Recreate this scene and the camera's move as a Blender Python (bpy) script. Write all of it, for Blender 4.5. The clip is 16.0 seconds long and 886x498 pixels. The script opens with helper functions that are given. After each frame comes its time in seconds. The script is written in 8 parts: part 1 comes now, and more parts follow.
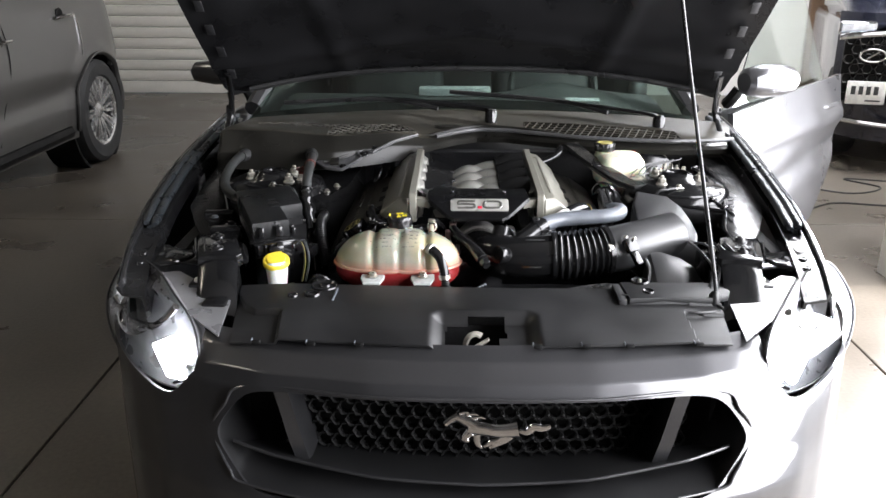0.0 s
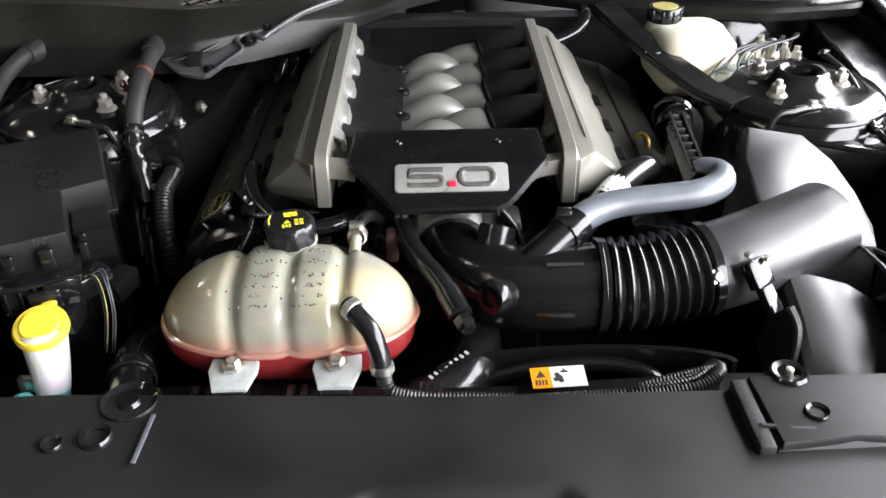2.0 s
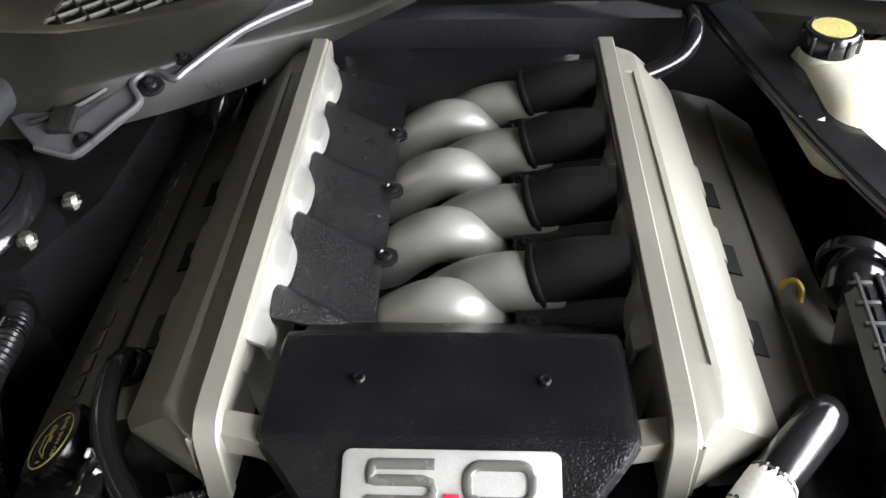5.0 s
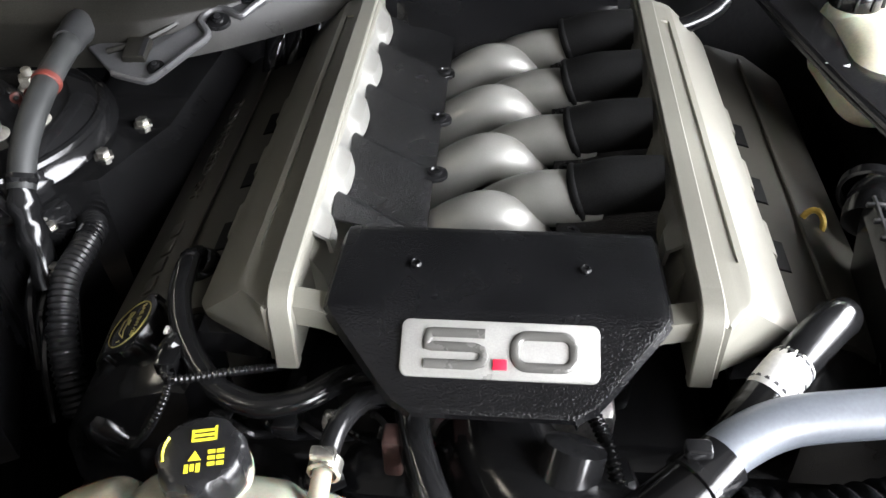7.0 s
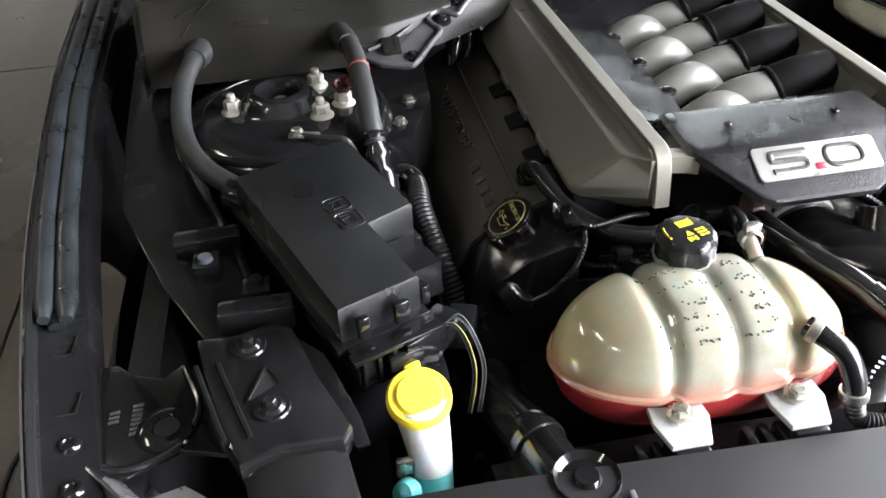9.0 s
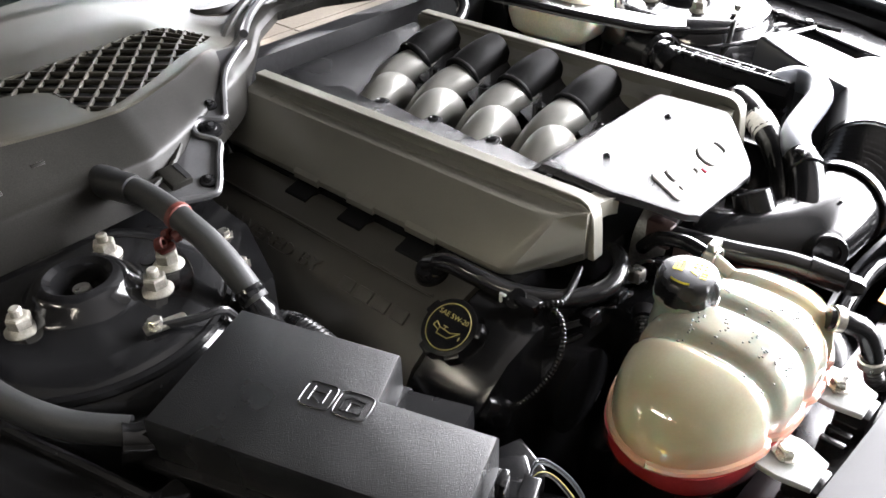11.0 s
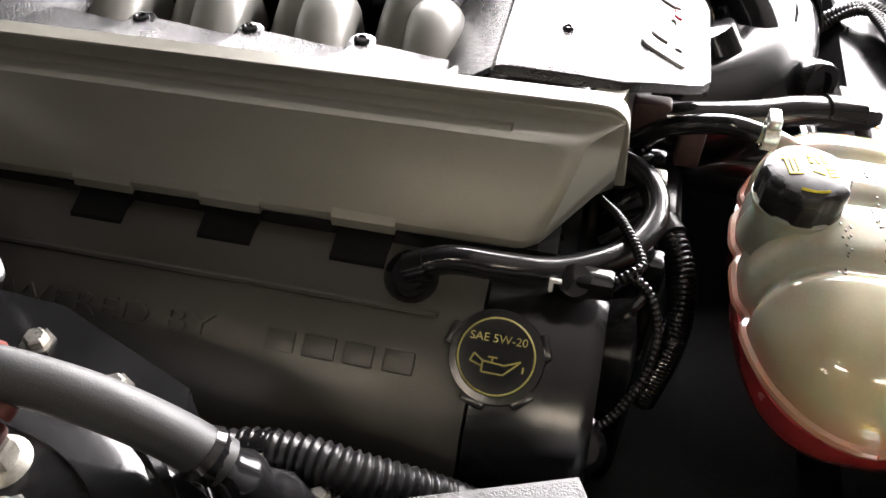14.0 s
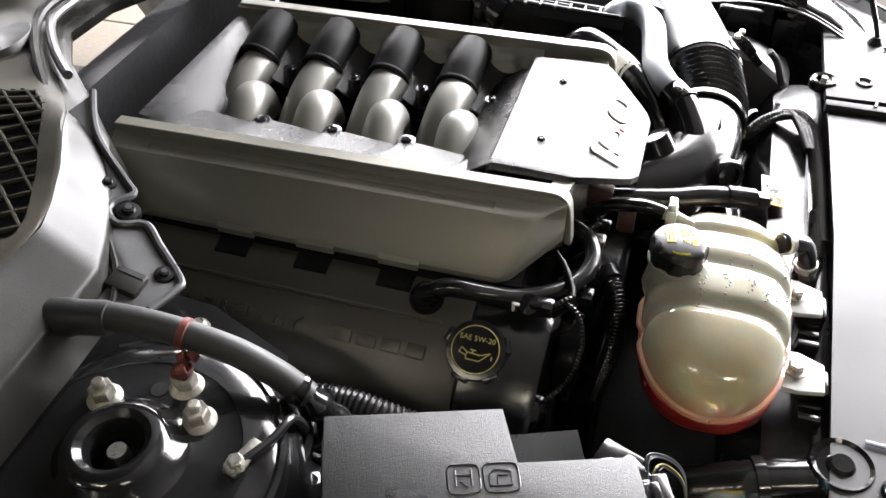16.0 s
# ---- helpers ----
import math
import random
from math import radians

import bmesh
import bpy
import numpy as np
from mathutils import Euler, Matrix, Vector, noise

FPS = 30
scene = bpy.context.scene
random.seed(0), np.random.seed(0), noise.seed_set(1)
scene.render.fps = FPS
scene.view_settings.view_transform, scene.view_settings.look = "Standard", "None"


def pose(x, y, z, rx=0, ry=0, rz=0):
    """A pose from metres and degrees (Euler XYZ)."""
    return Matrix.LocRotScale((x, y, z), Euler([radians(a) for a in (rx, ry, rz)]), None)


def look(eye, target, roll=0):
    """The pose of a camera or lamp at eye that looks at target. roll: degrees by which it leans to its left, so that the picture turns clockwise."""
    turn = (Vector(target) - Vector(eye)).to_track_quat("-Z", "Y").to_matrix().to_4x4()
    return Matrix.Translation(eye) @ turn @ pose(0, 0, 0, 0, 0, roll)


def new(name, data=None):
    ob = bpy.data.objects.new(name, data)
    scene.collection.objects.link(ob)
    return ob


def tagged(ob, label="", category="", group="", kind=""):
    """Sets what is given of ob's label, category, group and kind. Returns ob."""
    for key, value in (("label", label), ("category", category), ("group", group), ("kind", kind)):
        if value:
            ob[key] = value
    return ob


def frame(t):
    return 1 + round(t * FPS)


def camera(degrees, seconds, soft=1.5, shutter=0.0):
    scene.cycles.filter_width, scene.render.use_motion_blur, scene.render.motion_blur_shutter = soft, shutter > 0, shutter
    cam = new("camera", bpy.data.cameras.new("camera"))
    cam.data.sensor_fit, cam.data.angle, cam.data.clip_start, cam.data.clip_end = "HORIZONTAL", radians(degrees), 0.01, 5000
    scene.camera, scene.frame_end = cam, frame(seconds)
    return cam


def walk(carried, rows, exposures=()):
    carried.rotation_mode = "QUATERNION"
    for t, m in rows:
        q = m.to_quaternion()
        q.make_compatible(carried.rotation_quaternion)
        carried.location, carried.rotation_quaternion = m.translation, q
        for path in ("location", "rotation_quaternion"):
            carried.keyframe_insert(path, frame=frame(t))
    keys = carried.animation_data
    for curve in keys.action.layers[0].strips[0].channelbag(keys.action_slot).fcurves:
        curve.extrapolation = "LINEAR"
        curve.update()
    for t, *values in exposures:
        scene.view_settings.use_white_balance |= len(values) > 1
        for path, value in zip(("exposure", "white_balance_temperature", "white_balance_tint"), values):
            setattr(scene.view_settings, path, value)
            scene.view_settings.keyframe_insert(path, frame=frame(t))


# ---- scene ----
cam = camera(55.8, 16.0)
PATH = [
    (0, (0.048, 0.048, 1.51), (0.015, 1.937, 0.854), 0.1),
    (0.5, (0.068, 0.363, 1.498), (0.05, 2.228, 0.773), 0.1),
    (1, (0.053, 0.623, 1.476), (0.06, 2.432, 0.623), 0.1),
    (1.5, (0.048, 0.864, 1.462), (0.053, 2.606, 0.48), -0.4),
    (2, (0.082, 1.072, 1.438), (0.096, 2.747, 0.346), -1.0),
    (2.5, (0.11, 1.228, 1.414), (0.136, 2.855, 0.25), -0.9),
    (3, (0.112, 1.348, 1.405), (0.122, 2.917, 0.165), -0.6),
    (3.5, (0.104, 1.464, 1.412), (0.09, 2.988, 0.116), -0.9),
    (4, (0.122, 1.568, 1.423), (0.07, 3.066, 0.099), -1.7),
    (4.2, (0.122, 1.6, 1.425), (0.056, 3.094, 0.097), -2.0),
    (6.3, (0.12, 1.708, 1.386), (-0.01, 3.205, 0.063), -1.3),
    (6.5, (0.12, 1.681, 1.394), (-0.007, 3.167, 0.064), -1.0),
    (7, (0.101, 1.582, 1.392), (-0.041, 3.08, 0.073), -1.5),
    (7.5, (0.029, 1.431, 1.393), (-0.134, 2.919, 0.067), -2.0),
    (8, (-0.082, 1.358, 1.4), (-0.194, 2.87, 0.095), -2.4),
    (8.5, (-0.231, 1.331, 1.409), (-0.199, 2.904, 0.175), -2.6),
    (9, (-0.404, 1.28, 1.416), (-0.173, 2.878, 0.236), -3.1),
    (9.5, (-0.533, 1.284, 1.433), (-0.096, 2.868, 0.293), -3.7),
    (10, (-0.594, 1.395, 1.424), (0.152, 2.881, 0.313), -4.0),
    (10.2, (-0.609, 1.433, 1.416), (0.256, 2.858, 0.311), -4.0),
    (12.3, (-0.738, 1.907, 1.379), (0.619, 2.734, 0.165), 1.1),
    (12.5, (-0.715, 1.93, 1.363), (0.646, 2.726, 0.133), 0.5),
    (13, (-0.613, 1.97, 1.327), (0.754, 2.619, 0.019), -0.4),
    (13.5, (-0.558, 1.993, 1.306), (0.824, 2.442, -0.069), 0.0),
    (14, (-0.54, 2.027, 1.299), (0.836, 2.306, -0.125), 1.2),
    (14.5, (-0.538, 2.08, 1.305), (0.811, 2.215, -0.166), 2.0),
    (15, (-0.572, 2.108, 1.34), (0.782, 2.209, -0.129), 1.9),
    (15.5, (-0.664, 2.07, 1.442), (0.716, 2.294, 0.012), 0.8),
    (16, (-0.75, 1.916, 1.521), (0.65, 2.37, 0.167), -1.1),
]
EXPOSURES = [(0, 1.4, 6500, 10), (2.5, 1.5, 6500, 10), (3.2, 1.62, 6500, 10), (4, 1.9, 6450, 9), (6.5, 1.92, 6450, 9), (7.5, 2.05, 6450, 9), (8.5, 2.2, 6400, 9), (9.2, 2.48, 6400, 10), (10, 2.68, 6500, 11), (12.5, 2.55, 6700, 12), (13.5, 2.65, 6950, 14), (14.5, 2.8, 6950, 14), (15.2, 2.75, 6900, 13), (16, 2.42, 6700, 11)]
walk(cam, [(t, look(eye, target, roll)) for t, eye, target, roll in PATH], EXPOSURES)

# ---- world and light ----
world = bpy.data.worlds.new("world")
world.use_nodes = True
scene.world = world
SUN_UP = radians(64)
sky = world.node_tree.nodes.new("ShaderNodeTexSky")
sky.sky_type, sky.sun_disc, sky.sun_elevation, sky.sun_rotation = "NISHITA", False, SUN_UP, radians(90)
world.node_tree.links.new(sky.outputs[0], world.node_tree.nodes["Background"].inputs[0])
world.node_tree.nodes["Background"].inputs[1].default_value = 0.05
sun = bpy.data.lights.new("sun", "SUN")
sun.energy, sun.angle, sun.color = 2.8, radians(0.5), (1.0, 0.96, 0.9)
sun_ob = new("sun", sun)
sun_ob.matrix_world = look((6.0, 1.4, 1.5 + 6.0 * math.tan(SUN_UP)), (0.0, 1.4, 1.5))


def area_lamp(name, eye, target, sx, sy, watts, rgb):
    lamp = bpy.data.lights.new(name, "AREA")
    lamp.shape, lamp.size, lamp.size_y, lamp.energy, lamp.color = "RECTANGLE", sx, sy, watts, rgb
    ob = new(name, lamp)
    ob.matrix_world = look(eye, target)
    return ob


# area lamps added for daylight, in an unseen east bay door and unseen rooflight
area_lamp("added_east_daylight", (2.15, 1.35, 1.36), (0.1, 1.35, 1.1), 5.0, 2.5, 285, (0.955, 0.955, 1.0))
area_lamp("added_roof_daylight", (2.7, 6.25, 3.92), (2.699, 6.25, 0.0), 1.6, 4.0, 420, (0.95, 0.955, 1.0))

# ---- helpers of the build ----
CX = 0.095  # the car's middle line


def V(*a):
    return Vector(a)


def lerp(a, b, t):
    return a + (b - a) * t


def table(tab, x):
    for a, b in zip(tab, tab[1:]):
        if x <= b[0]:
            return lerp(a[1], b[1], max(0, (x - a[0]) / (b[0] - a[0])))
    return tab[-1][1]


def smooth(pts, sub=6, closed=False):
    pts = [Vector(p) for p in pts]
    n, out = len(pts), []
    for i in range(n if closed else n - 1):
        p0 = pts[(i - 1) % n] if closed or i else pts[0]
        p1, p2 = pts[i], pts[(i + 1) % n]
        p3 = pts[(i + 2) % n] if closed or i + 2 < n else pts[-1]
        for k in range(sub):
            t = k / sub
            out.append(0.5 * (2 * p1 + (p2 - p0) * t + (2 * p0 - 5 * p1 + 4 * p2 - p3) * t * t + (3 * p1 - p0 - 3 * p2 + p3) * t ** 3))
    if not closed:
        out.append(pts[-1])
    return out


def mesh_bm(verts, faces):
    bm = bmesh.new()
    vs = [bm.verts.new(v) for v in verts]
    for f in faces:
        try:
            bm.faces.new([vs[i] for i in f])
        except ValueError:
            pass
    return bm


def loft(rings, cap=True, closed=True):
    n, verts, faces = len(rings[0]), [], []
    for r in rings:
        verts += [Vector(p) for p in r]
    for i in range(len(rings) - 1):
        for j in range(n if closed else n - 1):
            a, b = i * n + j, i * n + (j + 1) % n
            faces.append((a, b, b + n, a + n))
    if cap and closed:
        faces.append(tuple(range(n))[::-1])
        faces.append(tuple((len(rings) - 1) * n + j for j in range(n)))
    bm = mesh_bm(verts, faces)
    bmesh.ops.recalc_face_normals(bm, faces=bm.faces)
    return bm


def tube(pts, r, n=12, sub=6, rad=None, flat=1.0):
    """A swept tube; rad(t) scales the radius along it."""
    path = smooth(pts, sub) if sub > 1 else [Vector(p) for p in pts]
    rings, side = [], None
    for i, p in enumerate(path):
        d = (path[min(i + 1, len(path) - 1)] - path[max(i - 1, 0)]).normalized()
        if side is None:
            side = d.orthogonal().normalized() if abs(d.z) > 0.9 else d.cross(V(0, 0, 1)).normalized()
        side = (side - d * side.dot(d)).normalized()
        up = d.cross(side)
        k = r * (rad(i / (len(path) - 1)) if rad else 1)
        rings.append([p + side * (k * math.cos(2 * math.pi * j / n)) + up * (k * flat * math.sin(2 * math.pi * j / n)) for j in range(n)])
    return loft(rings)


def ribbed(pts, r, pitch, depth=0.12, n=14):
    """A corrugated hose."""
    path = smooth(pts, 8)
    length = sum((path[i + 1] - path[i]).length for i in range(len(path) - 1))
    steps = max(8, int(length / pitch * 6))
    dense, k, run, i = [], 0, 0.0, 0
    while k <= steps and i < len(path) - 1:
        seg = (path[i + 1] - path[i]).length
        want = length * k / steps
        if run + seg >= want - 1e-9:
            dense.append(path[i].lerp(path[i + 1], min(1, (want - run) / max(seg, 1e-9))))
            k += 1
        else:
            run += seg
            i += 1
    m = len(dense) - 1
    return tube(dense, r, n, 1, lambda t: 1 + depth * (1.15, 0.75, -0.6, -1.1, -0.6, 0.75)[int(round(t * m)) % 6])


def rbox(lo, hi, b=0.003, seg=2):
    bm = bmesh.new()
    bmesh.ops.create_cube(bm, size=1)
    for v in bm.verts:
        v.co = [lo[i] + (v.co[i] + 0.5) * (hi[i] - lo[i]) for i in range(3)]
    if b:
        b = min(b, min(hi[i] - lo[i] for i in range(3)) * 0.45)
        bmesh.ops.bevel(bm, geom=bm.edges[:], offset=b, segments=seg, affect="EDGES", profile=0.5)
    return bm


def prism(poly, z0, z1, b=0.0, seg=2, taper=0.0):
    """A plate over a plan; z1 may be a function of x and y, thickness z0 below it if so."""
    fun = callable(z1)
    low = [V(x, y, z1(x, y) - z0 if fun else z0) for x, y in poly]
    mid = V(sum(p[0] for p in poly) / len(poly), sum(p[1] for p in poly) / len(poly), 0)
    top = [V(lerp(x, mid.x, taper), lerp(y, mid.y, taper), z1(x, y) if fun else z1) for x, y in poly]
    bm = loft([low, top])
    if b:
        edges = [e for e in bm.edges if all(v.co.z > (low[0].z + top[0].z) / 2 for v in e.verts)] if not fun else [e for e in bm.edges if len(e.link_faces) == 2 and max(len(f.verts) for f in e.link_faces) > 4]
        bmesh.ops.bevel(bm, geom=edges, offset=b, segments=seg, affect="EDGES", profile=0.5)
    return bm


def lathe(profile, n=24, at=(0, 0, 0), axis=(0, 0, 1)):
    """A turned body; profile of (radius, height)."""
    hollow = profile[0][0] > 0 and profile[-1][0] > 0
    rings = [[(r * math.cos(2 * math.pi * j / n), r * math.sin(2 * math.pi * j / n), h) for j in range(n)] for r, h in (list(profile) + [profile[0]] if hollow else profile)]
    return moved(loft(rings, cap=not hollow), turn_to(at, axis))


def turn_to(at, axis, spin=0.0):
    return Matrix.Translation(at) @ Vector(axis).to_track_quat("Z", "Y").to_matrix().to_4x4() @ Matrix.Rotation(radians(spin), 4, "Z")


def moved(bm, m):
    bm.transform(m)
    return bm


def joined(*bms):
    out = bmesh.new()
    for bm in bms:
        me = bpy.data.meshes.new("tmp")
        bm.to_mesh(me)
        bm.free()
        out.from_mesh(me)
        bpy.data.meshes.remove(me)
    return out


def grid(fun, nu, nv, thick=0.0):
    """A sheet fun(u, v), u and v from 0 to 1."""
    verts = [Vector(fun(i / nu, j / nv)) for j in range(nv + 1) for i in range(nu + 1)]
    faces = [(j * (nu + 1) + i, j * (nu + 1) + i + 1, (j + 1) * (nu + 1) + i + 1, (j + 1) * (nu + 1) + i) for j in range(nv) for i in range(nu)]
    bm = mesh_bm(verts, faces)
    bmesh.ops.recalc_face_normals(bm, faces=bm.faces)
    if thick:
        bmesh.ops.solidify(bm, geom=bm.faces[:], thickness=thick)
        bmesh.ops.recalc_face_normals(bm, faces=bm.faces)
    return bm


def ease(bm, passes=6):
    """Smooths the cut edges of a sheet."""
    for _ in range(passes):
        goal = {}
        for v in bm.verts:
            near = [e.other_vert(v) for e in v.link_edges if e.is_boundary]
            if len(near) == 2 and (near[0].co - v.co).angle(near[1].co - v.co, 3.1) > 1.2:
                goal[v] = v.co * 0.5 + (near[0].co + near[1].co) * 0.25
        for v, co in goal.items():
            v.co = co
    return bm


def inside(p, poly):
    x, y, hit = p[0], p[1], False
    for (ax, ay), (bx, by) in zip(poly, poly[1:] + poly[:1]):
        if (ay > y) != (by > y) and x < (bx - ax) * (y - ay) / (by - ay) + ax:
            hit = not hit
    return hit


def letters(body, size, m, depth=0.001, width=1.0):
    cu = bpy.data.curves.new("letters", "FONT")
    cu.body, cu.size, cu.extrude, cu.align_x, cu.align_y, cu.resolution_u = body, size, depth, "CENTER", "CENTER", 3
    ob = bpy.data.objects.new("letters", cu)
    scene.collection.objects.link(ob)
    bpy.context.view_layer.update()
    me = bpy.data.meshes.new_from_object(ob.evaluated_get(bpy.context.evaluated_depsgraph_get()))
    bm = bmesh.new()
    bm.from_mesh(me)
    bpy.data.objects.remove(ob)
    bpy.data.curves.remove(cu)
    bpy.data.meshes.remove(me)
    bm.transform(m @ Matrix.Diagonal((width, 1, 1, 1)))
    return bm


def to_mesh(name, bm, material, angle=38):
    me = bpy.data.meshes.new(name)
    bm.to_mesh(me)
    bm.free()
    me.materials.append(material)
    me.polygons.foreach_set("use_smooth", [True] * len(me.polygons))
    me.set_sharp_from_angle(angle=radians(angle))
    return me


def thing(name, at, label, category, group=""):
    ob = new(name)
    ob.empty_display_size = 0.05
    ob.matrix_world = Matrix.Translation(at)
    return tagged(ob, label, category, group)


def part(name, bm, material, parent, label="", angle=38):
    ob = new(name, to_mesh(name, bm, material, angle))
    ob.parent = parent
    if parent.type == "EMPTY":
        ob.matrix_parent_inverse = Matrix.Translation(-parent.matrix_basis.translation)
    return tagged(ob, label)


def single(name, bm, material, label, category, group="", kind="", angle=38):
    return tagged(new(name, to_mesh(name, bm, material, angle)), label, category, group, kind)


# ---- materials ----
def matter(name, rgb, rough=0.5, metal=0.0, grain=200.0, vary=0.15, bump=0.15, blot=6.0, coat=0.0, stain=0.12, more_relief=0.0, **more):
    """Colour that varies at two scales, with fine relief."""
    m = bpy.data.materials.new(name)
    m.use_nodes = True
    nt = m.node_tree
    bsdf = nt.nodes["Principled BSDF"]
    pos = nt.nodes.new("ShaderNodeTexCoord").outputs["Object"]

    def noise_node(scale, detail):
        nd = nt.nodes.new("ShaderNodeTexNoise")
        nd.inputs["Scale"].default_value, nd.inputs["Detail"].default_value = scale, detail
        nt.links.new(pos, nd.inputs["Vector"])
        return nd.outputs["Fac"]

    def ramp(src, lo, hi, a=0.3, b=0.7):
        mr = nt.nodes.new("ShaderNodeMapRange")
        mr.inputs["From Min"].default_value, mr.inputs["From Max"].default_value = a, b
        mr.inputs["To Min"].default_value, mr.inputs["To Max"].default_value = lo, hi
        nt.links.new(src, mr.inputs["Value"])
        return mr.outputs["Result"]

    fine, broad = noise_node(grain, 3), noise_node(blot, 5)
    mul = nt.nodes.new("ShaderNodeMath")
    mul.operation = "MULTIPLY"
    nt.links.new(ramp(fine, 1 - vary, 1 + vary), mul.inputs[0])
    nt.links.new(ramp(broad, 1 - stain, 1 + stain), mul.inputs[1])
    mix = nt.nodes.new("ShaderNodeVectorMath")
    mix.operation = "SCALE"
    mix.inputs[0].default_value = rgb
    nt.links.new(mul.outputs[0], mix.inputs["Scale"])
    nt.links.new(mix.outputs[0], bsdf.inputs["Base Color"])
    nt.links.new(ramp(broad, max(0.02, rough - 0.08), min(1, rough + 0.1)), bsdf.inputs["Roughness"])
    bsdf.inputs["Metallic"].default_value = metal
    bsdf.inputs["Coat Weight"].default_value = coat
    bsdf.inputs["Coat Roughness"].default_value = 0.06
    for key, value in more.items():
        bsdf.inputs[key.replace("_", " ")].default_value = value
    if bump:
        relief = more_relief or 0.4 / grain
        bp = nt.nodes.new("ShaderNodeBump")
        bp.inputs["Strength"].default_value, bp.inputs["Distance"].default_value = bump, relief
        nt.links.new(fine, bp.inputs["Height"])
        nt.links.new(bp.outputs[0], bsdf.inputs["Normal"])
    return m


def lit(name, rgb, strength):
    m = matter(name, (0.8, 0.8, 0.8), 0.4, bump=0)
    bsdf = m.node_tree.nodes["Principled BSDF"]
    bsdf.inputs["Emission Color"].default_value, bsdf.inputs["Emission Strength"].default_value = (*rgb, 1), strength
    return m


M_PAINT = matter("grey_metallic_paint", (0.055, 0.055, 0.058), 0.38, 0.75, 900, 0.12, 0.04, 3, coat=0.8)
# lighter copy of the car's paint: strong light on the open door, as colour
M_DOORP = matter("grey_metallic_paint_lit", (0.085, 0.085, 0.09), 0.3, 0.75, 900, 0.1, 0.04, 3, coat=0.6)
M_SUVP = matter("charcoal_paint", (0.075, 0.073, 0.07), 0.36, 0.6, 900, 0.1, 0.03, 2, coat=0.6)
M_BLUEP = matter("dark_blue_paint", (0.02, 0.022, 0.035), 0.2, 0.4, 900, 0.1, 0.0, 3, coat=0.9)
M_BLACK = matter("black_moulded_plastic", (0.0085, 0.0085, 0.009), 0.2, 0, 700, 0.25, 0.12, 9, stain=0.25)
M_BLACK_TEX = matter("black_textured_plastic", (0.0055, 0.0055, 0.006), 0.22, 0, 560, 0.5, 0.9, 12, stain=0.2, more_relief=0.0009, Specular_IOR_Level=0.3)
M_SHIELD = matter("coarse_grained_black_plastic", (0.0085, 0.0085, 0.009), 0.22, 0, 560, 0.6, 1.0, 12, stain=0.2, more_relief=0.0016, Specular_IOR_Level=0.85)
M_COVER = matter("satin_black_cover_plastic", (0.008, 0.008, 0.0085), 0.48, 0, 1100, 0.3, 0.2, 7, stain=0.3)
M_LIDTOP = matter("sheeny_black_lid_plastic", (0.03, 0.03, 0.031), 0.33, 0, 1100, 0.3, 0.3, 7, stain=0.3, Specular_IOR_Level=0.8)
M_SLEEVE = matter("matt_black_sleeve_plastic", (0.009, 0.009, 0.009), 0.5, 0, 800, 0.4, 0.4, 12, stain=0.2, Specular_IOR_Level=0.07)
M_GLOSSBLK = matter("glossy_black_plastic", (0.008, 0.008, 0.0084), 0.13, 0, 400, 0.2, 0.05, 12, stain=0.3)
M_EDP = matter("black_painted_steel", (0.009, 0.009, 0.0094), 0.12, 0, 240, 0.3, 0.06, 20, stain=0.3, coat=0.15, Specular_IOR_Level=0.4)
M_HOODIN = matter("black_painted_inner_panel", (0.007, 0.007, 0.0075), 0.3, 0, 300, 0.2, 0.05, 8, stain=0.3, Specular_IOR_Level=0.14)
M_APRON = matter("dull_black_painted_steel", (0.009, 0.009, 0.0094), 0.2, 0, 260, 0.3, 0.08, 12, stain=0.35)
M_RUBBER = matter("black_rubber", (0.012, 0.012, 0.0125), 0.32, 0, 300, 0.3, 0.2, 20, stain=0.3)
M_SEAL = matter("blue_grey_bonnet_seal", (0.016, 0.0185, 0.021), 0.3, 0, 300, 0.3, 0.15, 25, stain=0.35)
M_HOSE = matter("satin_rubber_hose", (0.009, 0.009, 0.0094), 0.17, 0, 300, 0.3, 0.08, 20, stain=0.3)
M_LOOM = matter("grey_cloth_tape", (0.018, 0.019, 0.0188), 0.55, 0, 1400, 0.35, 0.5, 40, stain=0.25)
M_GREYHOSE = matter("pale_grey_plastic_hose", (0.11, 0.12, 0.136), 0.34, 0, 350, 0.08, 0.05, 14, stain=0.2)
M_SILVER = matter("warm_silver_painted_plastic", (0.21, 0.203, 0.172), 0.36, 0.25, 1200, 0.06, 0.08, 6, stain=0.08)
M_RUNNER = matter("pale_silver_plastic", (0.235, 0.231, 0.212), 0.36, 0.3, 1200, 0.06, 0.06, 16, stain=0.12)
M_VALVE = matter("brown_grey_plastic", (0.05, 0.047, 0.039), 0.42, 0.1, 900, 0.1, 0.1, 7, stain=0.16)
M_ALU = matter("cast_aluminium", (0.4, 0.39, 0.37), 0.42, 0.9, 260, 0.2, 0.35, 22, stain=0.25)
M_ZINC = matter("zinc_plated_steel", (0.62, 0.6, 0.54), 0.3, 0.95, 300, 0.15, 0.1, 40, stain=0.25)
M_NUT = matter("pale_zinc_flake_coating", (0.33, 0.315, 0.275), 0.42, 0.35, 500, 0.15, 0.15, 60, stain=0.3)
M_LAMPIN = matter("silvered_lamp_housing", (0.33, 0.33, 0.34), 0.3, 0.6, 400, 0.06, 0.03, 20, stain=0.15)
